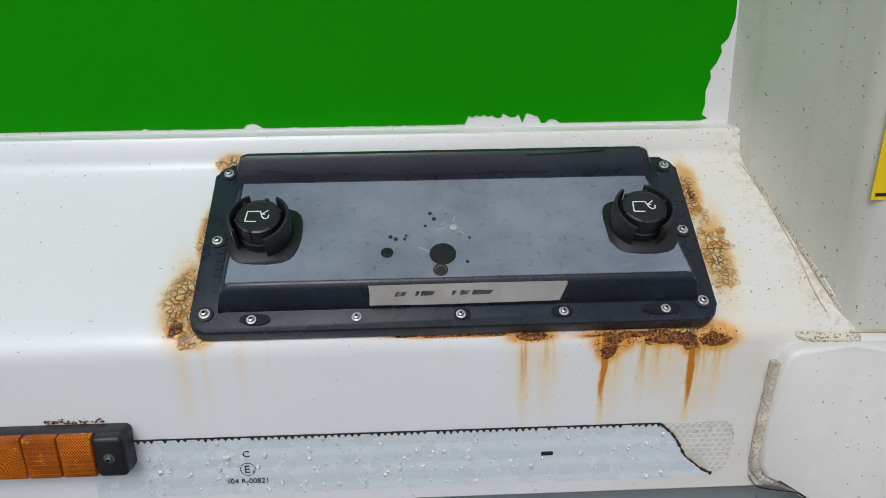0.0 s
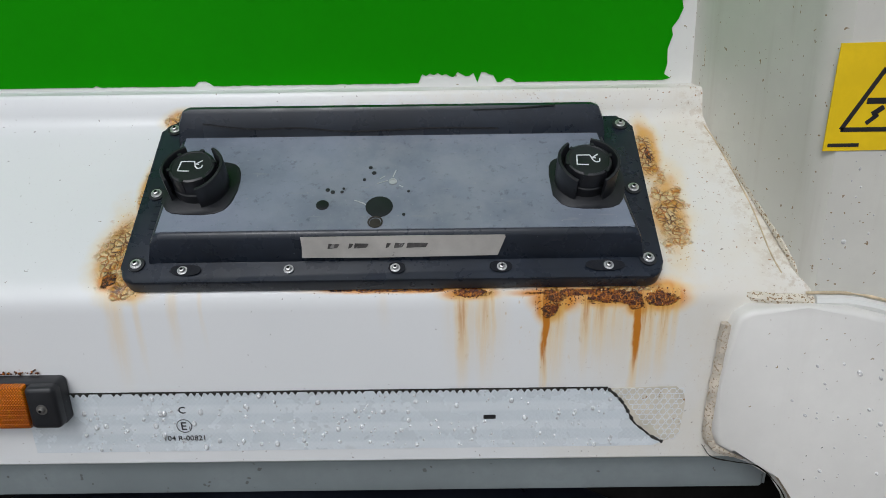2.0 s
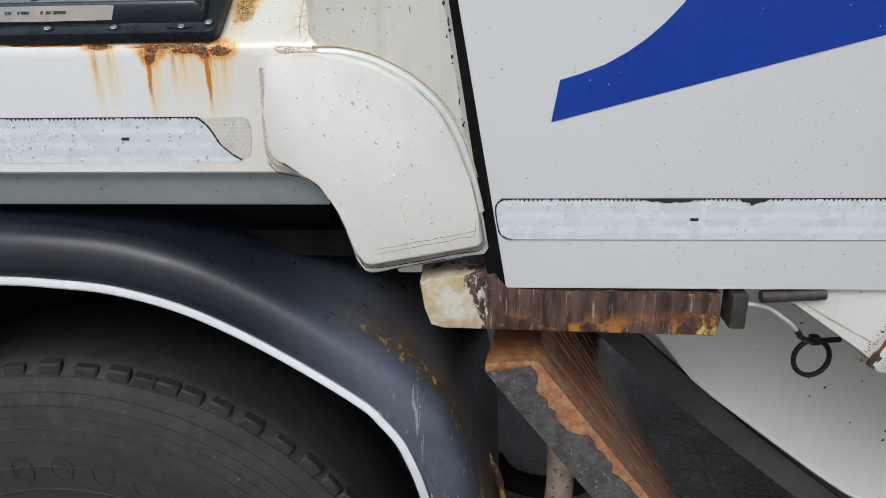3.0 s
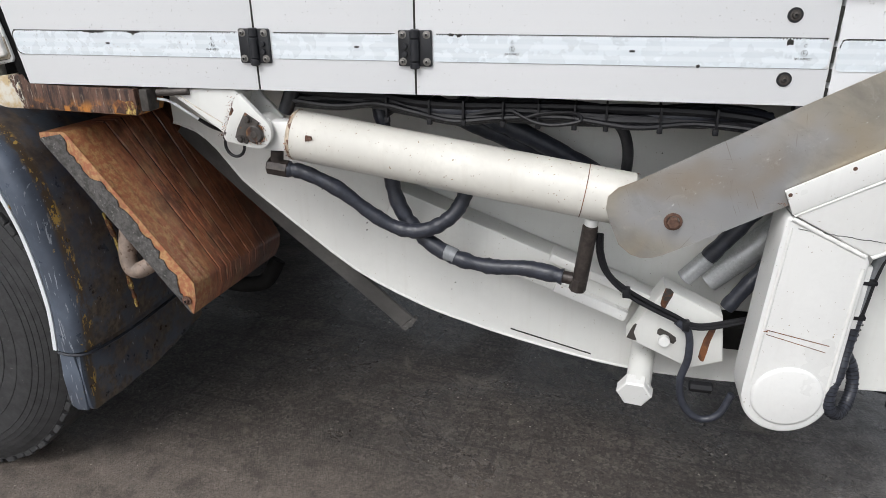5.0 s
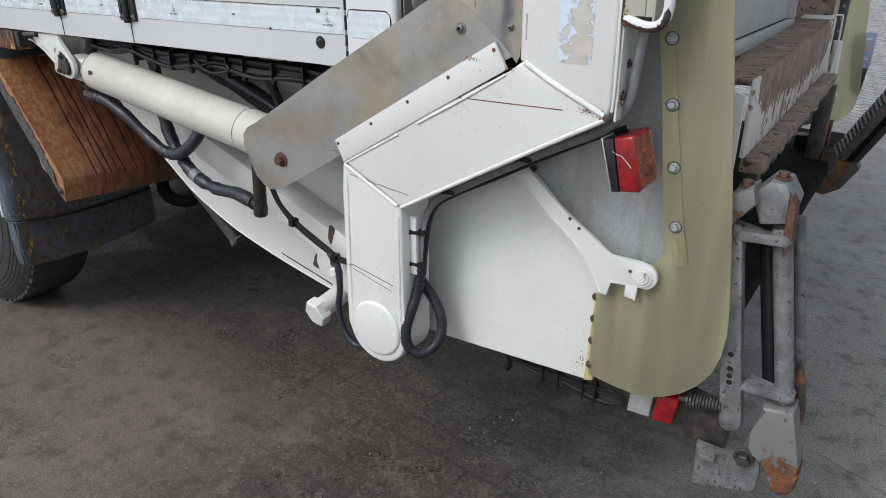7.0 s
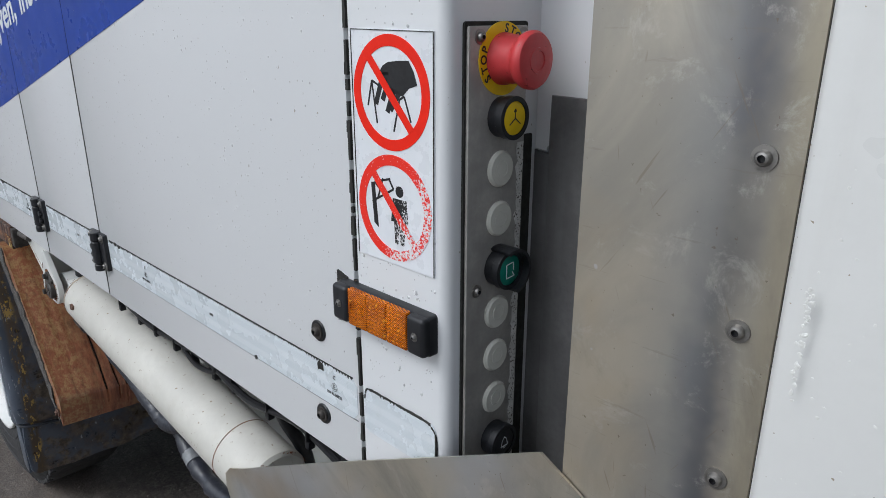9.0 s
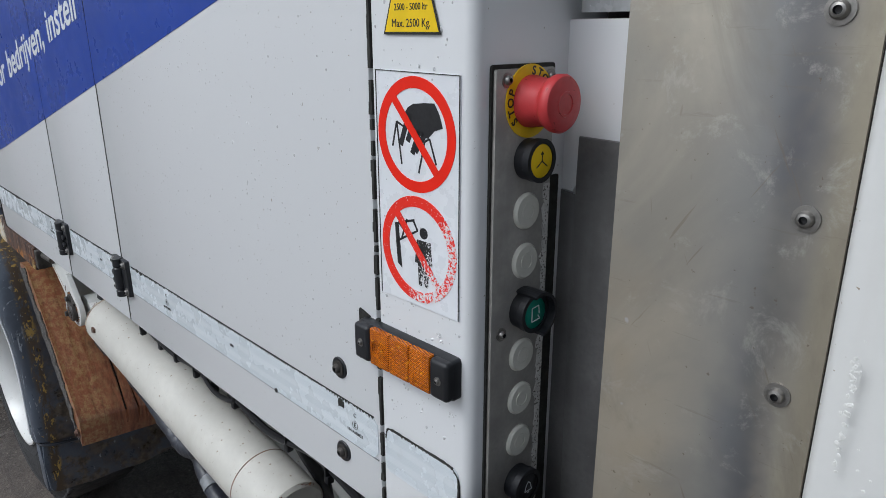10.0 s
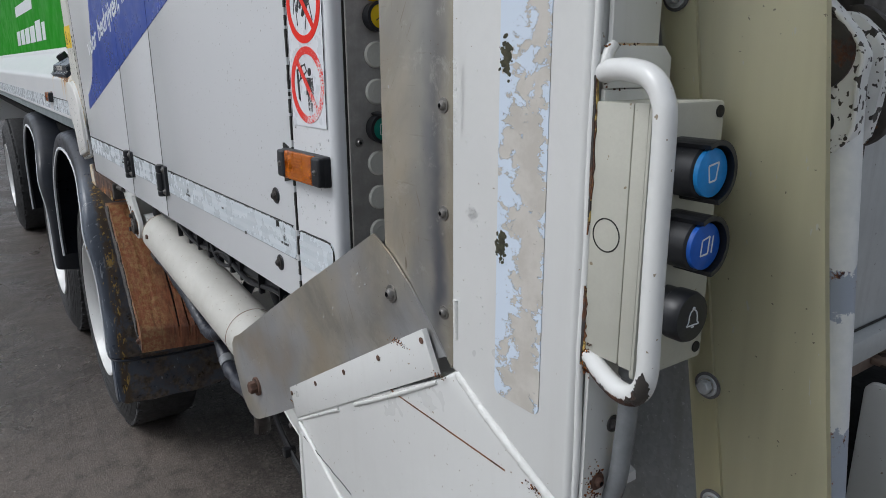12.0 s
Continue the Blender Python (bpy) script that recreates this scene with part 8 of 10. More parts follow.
lathe(bm, [(0, 0.006), (0.0205, 0.006), (0.0200, 0.013), (0.0185, 0.018), (0.0190, 0.022), (0.0175, 0.027), (0.0178, 0.033), (0.0205, 0.036), (0.0220, 0.040), (0.0222, 0.0455), (0.0205, 0.0485), (0.0150, 0.0500), (0.0098, 0.0503), (0.0096, 0.0512), (0.0078, 0.0512), (0.0076, 0.0500), (0, 0.0500)], PM @ Matrix.Translation((BY, SZ, 0)) @ Matrix.Diagonal((1.05, 1.05, 0.84, 1)), 48)
part("stop_mushroom", bm, M["stopred"], pan, "red mushroom emergency stop knob")

toe(body, stripe, col, t3, rear_lamp, gasket, sig, tri, *SIDE)

# recess between column and tailgate
rec = thing("recess_plates", "white and dark grey steel plates in the gap beside the column", "plates", (2.36, 0.62, 1.2))
bm = B()
prism(bm, [(2.276, 1.585), (2.304, 1.583), (2.309, 1.600), (2.42, 1.600), (2.42, 1.7330), (2.276, 1.7330)], 0.600, 0.606, 0.002)
part("white_plate", bm, M["white2"], rec)
bm = B()
prism(bm, [(2.312, 1.2), (2.46, 1.2), (2.46, 1.633), (2.309, 1.635), (2.3095, 1.60)], 0.5945, 0.5985, 0.002)
prism(bm, [(2.290, 1.2), (2.3125, 1.2), (2.3100, 1.581), (2.290, 1.584)], 0.5985, 0.6000, 0.0005)
part("dark_plate", bm, M["darkgrey"], rec)
bm = B()
prism(bm, [(2.301, 1.2), (2.60, 1.2), (2.60, 2.95), (2.301, 2.95)], 0.640, 0.70)
part("back_plate", bm, M["darksteel"], rec)
bm = B()
prism(bm, [(2.301, 1.738), (2.42, 1.738), (2.42, 2.95), (2.301, 2.95)], 0.600, 0.612)
part("grey_plate", bm, M["galv"], rec)

# ---- stainless shields ----
vs = thing("upright_shield", "dull stainless upright shield plate with stains and a painted reflection", "shield plate", (2.49, 0.465, 1.26))
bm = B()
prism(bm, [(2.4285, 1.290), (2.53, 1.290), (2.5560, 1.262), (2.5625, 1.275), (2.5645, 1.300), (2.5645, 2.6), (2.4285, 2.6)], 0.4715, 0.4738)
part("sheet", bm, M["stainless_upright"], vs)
for k in range(10):
    bolt(vs, (2.5440, 0.4716, 1.3190 + 0.1035 * k), (0, -1, 0), 0.0074, "dome", "steel")
ls = thing("pivot_shield", "slanting stainless shield plate over the cylinder pivot", "shield plate", (2.15, 0.462, 0.91))
bm = B()
poly = [(1.820, 1.035), (1.838, 1.054), (1.872, 1.070), (2.1, 1.2015), (2.4150, 1.3770), (2.452, 1.358), (2.487, 1.334), (2.520, 1.305), (2.5535, 1.273), (2.535, 1.264), (2.19, 1.065), (2.02, 0.966), (1.935, 0.919), (1.915, 0.911), (1.893, 0.909), (1.872, 0.915), (1.848, 0.935), (1.826, 0.985), (1.818, 1.010)]
prism(bm, poly, 0.4580, 0.4602)
part("sheet", bm, M["stainless"], ls)
bolt(ls, (2.4505, 0.4580, 1.3135), (0, -1, 0), 0.0105)
bolt(ls, (1.9460, 0.4580, 0.9920), (0, -1, 0), 0.0175, "hex", "rustbolt", "pivot_bolt")
shift(Matrix(((1, 0, 0, -0.005), (0, 1, -0.030, 0.0110 + 0.030 * 1.31), (0, 0, 1, -0.001), (0, 0, 0, 1))), ls)

# ---- tailgate arm ----
arm = thing("bent_arm", "white painted steel post and bent arm with heavy welds", "steel arm", (2.5, 0.5, 0.55))
AY = 0.4630
bm = B()
# upright post, from its mitre upwards
prism(bm, [(2.5665, 1.268), (2.7290, 1.1950), (2.7330, 1.210), (2.7330, 2.95), (2.5665, 2.95)], AY, 0.524, 0.006, 3)
part("post", bm, M["white"], arm)
bm = B()
prism(bm, [(2.150, 1.036), (2.5420, 1.2450), (2.5740, 1.2680), (2.7240, 1.1970), (2.7250, 1.1880), (2.3120, 0.9560), (2.2960, 0.9540), (2.1500, 1.0260)], AY + 0.0005, 0.560, 0.006, 3)
part("sloping_arm", bm, M["white"], arm)
bm = B()
foot = [(2.1480, 1.0240), (2.2950, 0.9510), (2.3000, 0.940), (2.2990, 0.640)] + arc(2.2150, 0.632, 0.0850, -2, -178, 16) + [(2.1300, 0.660), (2.1400, 0.96), (2.142, 1.015)]
prism(bm, foot, AY + 0.001, 0.560, 0.006, 3)
part("foot", bm, M["white"], arm)
bm = B()
lathe(bm, [(0, 0), (0.0690, 0), (0.0690, 0.004), (0.0665, 0.007), (0.062, 0.0085), (0, 0.0085)], Matrix.Translation((2.2160, AY + 0.003, 0.6370)) @ FRONT, 48)
part("pivot_cap", bm, M["white"], arm)
bm = B()
ang = [(2.1290, 1.0700), (2.5170, 1.2930), (2.5420, 1.2500), (2.1500, 1.0260)]
prism(bm, ang, 0.4605, AY + 0.004, 0.001)
lip = part("angle_strip", bm, M["white"], arm, "white angle strip with screw holes and rust")
for k in range(5):
    x, z = 2.1385 + 0.0945 * k, 1.0640 + 0.0540 * k
    bm = B()
    lathe(bm, [(0, 0), (0.0036, 0), (0.0036, 0.0010), (0.0022, 0.0013), (0, 0.0004)], Matrix.Translation((x, 0.4606, z)) @ FRONT, 14)
    part("screw", bm, M["rustbolt"], lip)
for pts, r in (([(2.1540, AY, 1.0240), (2.25, AY, 1.0775), (2.30, AY - 0.001, 1.105)], 0.0030), ([(2.35, AY - 0.001, 1.134), (2.45, AY - 0.001, 1.189), (2.54, AY, 1.2410)], 0.0030), ([(2.5760, AY, 1.2640), (2.62, AY - 0.001, 1.2400), (2.67, AY - 0.001, 1.2170), (2.722, AY, 1.1930)], 0.0056), ([(2.1520, AY, 1.0180), (2.22, AY, 0.986), (2.290, AY, 0.9530)], 0.0045), ([(2.300, AY + 0.001, 0.9520), (2.45, AY + 0.001, 1.0360), (2.60, AY + 0.001, 1.1190), (2.722, AY + 0.001, 1.1860)], 0.0045), ([(2.5740, AY, 1.300), (2.5730, AY, 1.34)], 0.003)):
    bm = B()
    tube(bm, [(x, y + 0.45 * r, z) for x, y, z in pts], r, 12, 14, 0.15, int(pts[0][2] * 1000))
    part("weld_bead", bm, M["weld"], arm)
bm = B()
tube(bm, [(2.2910, AY + 0.003, 0.93), (2.2890, AY + 0.002, 0.80), (2.2880, AY + 0.003, 0.66)], 0.0042, 10, 10, 0.12)
part("weld_bead", bm, M["weld"], arm)
bm = B()
tube(bm, [(2.1540, AY + 0.003, 1.00), (2.1480, AY + 0.002, 0.85), (2.1420, AY + 0.003, 0.66)], 0.0038, 10, 10, 0.12)
part("weld_bead", bm, M["weld"], arm)
bm = B()
sr = random.Random(17)
for _ in range(46):
    grain(bm, (2.5765 + sr.gauss(0, 0.0011), AY + 0.0002, 1.494 + 0.066 * sr.random()), sr.uniform(0.0006, 0.0015), sr, (0, -1, 0))
for _ in range(60):
    grain(bm, (sr.uniform(2.575, 2.625), AY + 0.0002, sr.uniform(1.30, 1.70)), sr.uniform(0.0004, 0.0011), sr, (0, -1, 0))
tagged(part("weld_spatter", bm, M["weld"], arm, "painted-over weld spatter"), kind="stuff")
# rusty scratches
for p, q, w in (((2.150, 0.785), (2.270, 0.762), 0.0016), ((2.152, 0.775), (2.266, 0.747), 0.0012), ((2.445, 1.192), (2.650, 1.1940), 0.0020), ((2.43, 1.1945), (2.46, 1.1915), 0.0015)):
    bm = B()
    bar(bm, Matrix.Translation((0, AY + 0.0010, 0)) @ FRONT, p, q, w, 0.0006)
    part("rusty_scratch", bm, M["rust"], arm)
bm = B()
rr = random.Random(9)
pts = [(2.165, AY + 0.0002, 1.000)]
for k in range(1, 26):
    pts.append((2.165 + 0.0062 * k, AY + 0.0002, 1.000 - 0.0007 * k + rr.uniform(-0.0012, 0.0012)))
tube(bm, pts, 0.0006, 5, 1)
part("pencil_mark", bm, M["ink"], arm)
bm = B()
for cx, cz, n, s in ((2.700, 1.197, 90, 0.012), (2.722, 1.190, 60, 0.006), (2.470, 1.262, 60, 0.008), (2.150, 0.783, 20, 0.003), (2.548, 1.252, 30, 0.006), (2.135, 1.045, 25, 0.008)):
    for _ in range(n):
        grain(bm, (rr.gauss(cx, s), AY - 0.0002 if cx > 2.58 or cx < 2.15 else 0.4604, rr.gauss(cz, s * 0.25)), rr.uniform(0.0003, 0.0010), rr, (0, -1, 0))
tagged(part("rust_spots", bm, M["crust"], arm), kind="stuff")
# below the mitre the arm leans in towards its foot
LEAN_IN = Matrix(((1, 0, 0.018, -0.018 * 1.19), (0, 1, -0.026, 0.0020 + 0.026 * 1.19), (0, 0, 1.022, -0.022 * 1.19), (0, 0, 0, 1)))
shift(LEAN_IN, *[o for o in arm.children if not o.name.startswith("post")])
# flaking reflector on the post
refl = thing("flaking_reflector", "pale reflector film flaking off the tailgate post", "reflector", (2.665, AY, 1.27))
bm = B()
prism(bm, rounded(2.6360, 2.6945, 1.2710, 2.30, 0.008, 4), AY - 0.0008, AY + 0.0005)
part("film", bm, M["peel"], refl)
for cx, cz in ((2.6440, 1.5680), (2.6420, 1.4120)):
    bm = B()
    for _ in range(120):
        grain(bm, (cx + rr.gauss(0, 0.003), AY - 0.0008, cz + rr.gauss(0, 0.0065)), rr.uniform(0.0006, 0.0022), rr, (0, -1, 0))
    tagged(part("grime_hole", bm, M["mossy"], refl, "mossy hole in the film"), kind="stuff")
bm = B()
for _ in range(60):
    grain(bm, (2.600 + rr.gauss(0, 0.004), AY, 1.433 + rr.gauss(0, 0.003)), 0.0005, rr, (0, -1, 0))
tagged(part("smudge", bm, M["ink"], refl), kind="stuff")


# ---- tailgate side: white panel, galvanised sheet, plastic flap ----
tail = thing("tailgate_cladding", "white hopper cladding panel with a galvanised sheet above it", "cladding panel", (2.5, 0.6, 0.6))
bm = B()
prism(bm, [(2.20, 1.05), (2.20, 0.60), (2.335, 0.598), (2.6820, 0.6100), (2.6940, 0.826), (2.668, 0.905), (2.560, 1.02), (2.45, 1.10)], 0.5800, 0.590, 0.002)
part("side_panel", bm, M["cream"], tail)
bm = B()
prism(bm, [(2.45, 0.96), (2.69, 0.84), (2.84, 0.84), (2.835, 0.905), (2.795, 1.20), (2.770, 1.40), (2.60, 1.40), (2.50, 1.20)], 0.5905, 0.5935)
part("galvanised_sheet", bm, M["galv"], tail)
bm = B()
prism(bm, [(2.6840, 0.612), (2.7030, 0.618), (2.7060, 0.826), (2.6940, 0.838)], 0.5735, 0.5802, 0.001)
part("edge_strip", bm, M["yellowpaint"], tail, "yellowed edge strip with rust")
for z in (0.811, 0.762, 0.712, 0.655):
    bolt(tail, (2.6945, 0.5737, z), (0, -1, 0), 0.0085, "hex", "rustbolt")
bm = B()
rr = random.Random(19)
for _ in range(60):
    grain(bm, (2.672 + rr.gauss(0, 0.009), 0.5798, 0.645 + rr.gauss(0, 0.014)), rr.uniform(0.0004, 0.0014), rr, (0, -1, 0))
tagged(part("rust_spots", bm, M["crust"], tail), kind="stuff")
bm = B()
box(bm, 2.10, 2.90, 0.62, 2.80, 0.64, 0.70, 0.01)
part("hopper_floor", bm, M["chassis"], tail)
# Cheek drawn out rearward to keep light off the packer plate.
bm = B()
box(bm, 2.58, 2.770, 0.75, 0.795, 0.70, 2.9)
part("hopper_cheek", bm, M["darksteel"], tail)

flap = thing("plastic_flap", "thick yellow-green translucent plastic side flap", "flap", (2.85, 0.55, 0.62))
OUT = [(2.684, 0.612), (2.716, 0.607), (2.747, 0.603), (2.780, 0.600), (2.813, 0.604), (2.846, 0.618), (2.877, 0.640), (2.906, 0.669), (2.927, 0.706), (2.938, 0.746), (2.942, 0.796), (2.938, 0.853), (2.932, 0.908), (2.919, 1.012), (2.893, 1.205), (2.8765, 1.33), (2.862, 1.45), (2.848, 1.58), (2.800, 2.0), (2.765, 2.4), (2.650, 2.4), (2.676, 2.0), (2.718, 1.60), (2.756, 1.37), (2.780, 1.20), (2.812, 0.925), (2.80, 0.905), (2.77, 0.890), (2.72, 0.86), (2.690, 0.825)]
FLAP_LEAN = Matrix(((1, 0, 0, 0), (0, 1, -0.048, 0.048 * 1.2 - 0.003), (0, 0, 1, 0), (0, 0, 0, 1)))
bm = B()
prism(bm, OUT, 0.5775, 0.5835, 0.001)
part("sheet", bm, M["flap"], flap)
bm = B()
prism(bm, arc(2.847, 0.922, 0.010, 0, -90, 4) + [(2.8335, 0.9100), (2.815, 0.996), (2.7995, 1.095), (2.7865, 1.19), (2.7655, 1.34), (2.7330, 1.54), (2.7240, 1.603), (2.676, 2.0), (2.65, 2.4), (2.680, 2.4), (2.707, 2.0), (2.752, 1.603), (2.7850, 1.348), (2.8000, 1.251), (2.8085, 1.19), (2.8390, 1.005)], 0.5740, 0.5772, 0.001)
part("clamp_strip", bm, M["flap"], flap)
for x, z in ((2.8285, 0.9870), (2.8130, 1.0945), (2.7985, 1.2020), (2.7855, 1.3075), (2.771, 1.409), (2.754, 1.511), (2.735, 1.613), (2.72, 1.715)):
    bolt(flap, (x, 0.5742, z), (0, -1, 0), 0.0092, "hex", "galv", "washer_bolt")
    bm = B()
    ring(bm, Matrix.Translation((x, 0.5741, z)) @ FRONT, 0.0090, 0.0116, 0.0012, 24)
    part("rubber_washer", bm, M["darkgrey"], flap)
shift(FLAP_LEAN, flap)

# tail lamp
lamp = thing("tail_lamp", "red tail lamp in a black housing with red overspray", "tail lamp", (2.77, 0.52, 1.065))
bm = B()
prism(bm, [(2.7155, 1.1500), (2.7345, 1.1545), (2.7535, 1.0650), (2.7400, 1.0630)], 0.4830, 0.5640, 0.003)
part("housing", bm, M["black"], lamp)
bm = B()
prism(bm, [(2.7350, 1.1540), (2.7655, 1.1625), (2.7705, 1.1600), (2.7800, 1.1180), (2.7890, 1.0840), (2.7905, 1.0760), (2.7870, 1.0700), (2.7540, 1.0655)], 0.4835, 0.5635, 0.0045, 3)
lens = part("lens", bm, M["lensred"], lamp, "glossy red lens with ribbed reflector squares")
REARLENS = Matrix(((0, 0.19, 0.98, 2.7795), (1, 0, 0, 0), (0, -0.98, 0.19, 1.1165), (0, 0, 0, 1)))
bm = B()
for k in range(7):
    y = 0.4935 + 0.0048 * k
    slab(bm, rounded(y, y + 0.0032, 0.004, 0.034, 0.0008, 2), 0.0014, REARLENS, 0.0004, 1)
part("lens_ribs", bm, M["amber"], lens, "orange-red ribs on the rear face")
bm = B()
slab(bm, [(0.4900, 0.0022), (0.5590, 0.0022), (0.5590, 0.0), (0.4900, 0.0)], 0.0009, REARLENS)
part("lens_joint", bm, M["ink"], lens)
bm = B()
tube(bm, [(2.7360, 0.4832, 1.1330), (2.7430, 0.4830, 1.1290), (2.7520, 0.4830, 1.1275), (2.7600, 0.4830, 1.1200), (2.7660, 0.4830, 1.1150), (2.7700, 0.4830, 1.1090)], 0.0005, 5, 4, 0.8, 2)
part("crack", bm, M["print"], lens, "pale crack across the lens")
bm = B()
prism(bm, [(2.7145, 1.1525), (2.7165, 1.1530), (2.7415, 1.0615), (2.7395, 1.0610)], 0.4820, 0.5640, 0.0005)
part("back_plate", bm, M["galv"], lamp)
bm = B()
box(bm, 2.722, 2.760, 0.5645, 0.6225, 1.09, 1.14, 0.004)
part("bracket", bm, M["galv"], lamp)

# link with its pin
link = thing("link_lever", "white painted flat link lever with a pinned end", "lever", (2.66, 0.56, 0.83))
bm = B()
prism(bm, [(2.5000, 1.0370), (2.5150, 1.0560), (2.5330, 1.0460), (2.6190, 0.9740), (2.6790, 0.9350), (2.7170, 0.9070), (2.7780, 0.9070)] + arc(2.7850, 0.8790, 0.0255, 80, -85, 9) + [(2.7220, 0.8530), (2.7180, 0.8210), (2.7040, 0.8210), (2.6850, 0.8400), (2.6590, 0.8980)], 0.5740, 0.5820, 0.002)
part("lever", bm, M["white"], link)
bm = B()
prism(bm, [(2.7520, 0.858), (2.776, 0.858), (2.774, 0.826), (2.752, 0.830)], 0.5735, 0.5815, 0.002)
part("tab", bm, M["white"], link)
bm = B()
rod(bm, (2.7830, 0.5760, 0.8790), (2.7830, 0.5670, 0.8790), 0.0150, 20, 0.002)
part("pin", bm, M["chipped"], link)
bm = B()
ring(bm, Matrix.Translation((2.7830, 0.5741, 0.8790)) @ FRONT, 0.014, 0.0185, 0.004, 24)
part("washer", bm, M["white"], link)
for x, z in ((2.7590, 0.884), (2.6300, 0.962), (2.6500, 0.946)):
    bolt(link, (x, 0.5742, z), (0, -1, 0), 0.0036, "dome", "rustbolt")
bm = B()
tube(bm, [(2.5010, 0.5765, 1.036), (2.58, 0.5755, 0.966), (2.659, 0.5755, 0.897), (2.703, 0.5755, 0.824)], 0.004, 7, 8)
part("rolled_edge", bm, M["white"], link)

for x, z, r in ((2.7830, 0.8790, 0.012), (2.5230, 1.0360, 0.010)):
    bm = B()
    rod(bm, (x, 0.5810, z), (x, 0.6150, z), r, 14)
    part("spacer", bm, M["darksteel"], link)
# Scaled about the camera's rear-view position, so the outline in view stays.
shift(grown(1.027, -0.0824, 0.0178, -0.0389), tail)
# ---- cables along the arm ----
arm_cable = thing("arm_cable", "grey and black cables clipped under the bent arm", "cables", (2.4, 0.52, 0.56))
bm = B()
tube(bm, [(2.762, 0.485, 1.335), (2.758, 0.488, 1.305), (2.754, 0.490, 1.265), (2.748, 0.490, 1.215), (2.730, 0.492, 1.180), (2.700, 0.497, 1.156), (2.60, 0.505, 1.105), (2.50, 0.505, 1.050), (2.42, 0.505, 1.005), (2.36, 0.505, 0.968), (2.335, 0.503, 0.935), (2.3250, 0.500, 0.895), (2.3210, 0.498, 0.85), (2.3200, 0.498, 0.81)], 0.0085, 10, 8)
part("grey_cable", bm, M["greycable"], arm_cable)
bm = B()
tube(bm, [(2.735, 0.53, 1.160), (2.68, 0.513, 1.137), (2.58, 0.512, 1.084), (2.48, 0.512, 1.028), (2.40, 0.512, 0.985), (2.352, 0.508, 0.950), (2.335, 0.50, 0.90), (2.3290, 0.496, 0.84), (2.3250, 0.494, 0.79)], 0.0055, 8, 8)
part("black_cable", bm, M["cable"], arm_cable)
bm = B()
tube(bm, [(2.3200, 0.494, 0.815), (2.3130, 0.484, 0.745), (2.3060, 0.468, 0.700), (2.2970, 0.459, 0.655), (2.3030, 0.457, 0.616), (2.3260, 0.470, 0.597), (2.3480, 0.498, 0.610), (2.3560, 0.517, 0.645), (2.3460, 0.525, 0.685), (2.3250, 0.528, 0.715), (2.300, 0.530, 0.740), (2.285, 0.53, 0.76)], 0.0120, 10, 10, 0.12)
part("spiral_sleeve", bm, M["hose"], arm_cable, "spiral-wrapped black cable loop")
bm = B()
for k in range(40):
    t = k / 39
    line = glide([(2.3205, 0.49, 0.80), (2.3130, 0.484, 0.745), (2.3060, 0.468, 0.700), (2.2970, 0.459, 0.655), (2.3030, 0.457, 0.616), (2.3260, 0.470, 0.597), (2.3480, 0.498, 0.610), (2.3560, 0.517, 0.645), (2.3460, 0.525, 0.685), (2.3250, 0.528, 0.715)], 10)
    i = int(t * (len(line) - 2))
    ring(bm, along(line[i], line[i + 1]), 0.0117, 0.0128, 0.0014, 12)
tagged(part("spiral_wrap", bm, M["cable"], arm_cable), kind="stuff")
bm = B()
box(bm, 2.300, 2.318, 0.478, 0.492, 0.79, 0.925, 0.003)
part("clip_rail", bm, M["white"], arm_cable)
for p in ((2.3200, 0.490, 0.890), (2.3170, 0.490, 0.815), (2.39, 0.505, 0.99), (2.56, 0.505, 1.085)):
    bm = B()
    box(bm, p[0] - 0.013, p[0] + 0.013, p[1] - 0.013, p[1] + 0.010, p[2] - 0.004, p[2] + 0.004, 0.001)
    box(bm, p[0] - 0.020, p[0] - 0.012, p[1] - 0.014, p[1] - 0.006, p[2] - 0.006, p[2] + 0.004, 0.001)
    part("cable_tie", bm, M["cable"], arm_cable)
shift(LEAN_IN, arm_cable)
shift(grown(1.0, 0, 0.012, 0), arm_cable)
front_cable = thing("pivot_cable", "black cables hanging in a loop beside the pivot block", "cables", (2.0, 0.56, 0.49))
for k, (o, r) in enumerate(((0.0, 0.0055), (0.007, 0.0045))):
    bm = B()
    tube(bm, [(1.803 + o, 0.54, 0.93), (1.808 + o, 0.55, 0.880), (1.828 + o, 0.555, 0.832), (1.880 + o, 0.56, 0.783 + o), (1.968 + o, 0.565, 0.738 + o), (2.030, 0.57, 0.715 + o), (2.112, 0.58, 0.732 + o), (2.15, 0.60, 0.74)], r, 8, 8)
    part("cable", bm, M["cable"], front_cable)
bm = B()
tube(bm, [(1.985, 0.565, 0.730), (2.012, 0.562, 0.705), (2.018, 0.560, 0.645), (2.008, 0.560, 0.581), (2.022, 0.560, 0.520), (2.060, 0.560, 0.488), (2.100, 0.560, 0.505), (2.122, 0.565, 0.560)], 0.0085, 10, 10)
part("cable", bm, M["hose"], front_cable)
for p in ((1.868, 0.557, 0.793), (2.0, 0.565, 0.722)):
    bm = B()
    box(bm, p[0] - 0.004, p[0] + 0.012, p[1] - 0.012, p[1] + 0.012, p[2] - 0.010, p[2] + 0.010, 0.002)
    part("cable_tie", bm, M["cable"], front_cable)
bm = B()
rod(bm, (2.035, 0.60, 0.548), (2.085, 0.60, 0.548), 0.014, 8, 0.002)
part("plug", bm, M["cable"], front_cable)

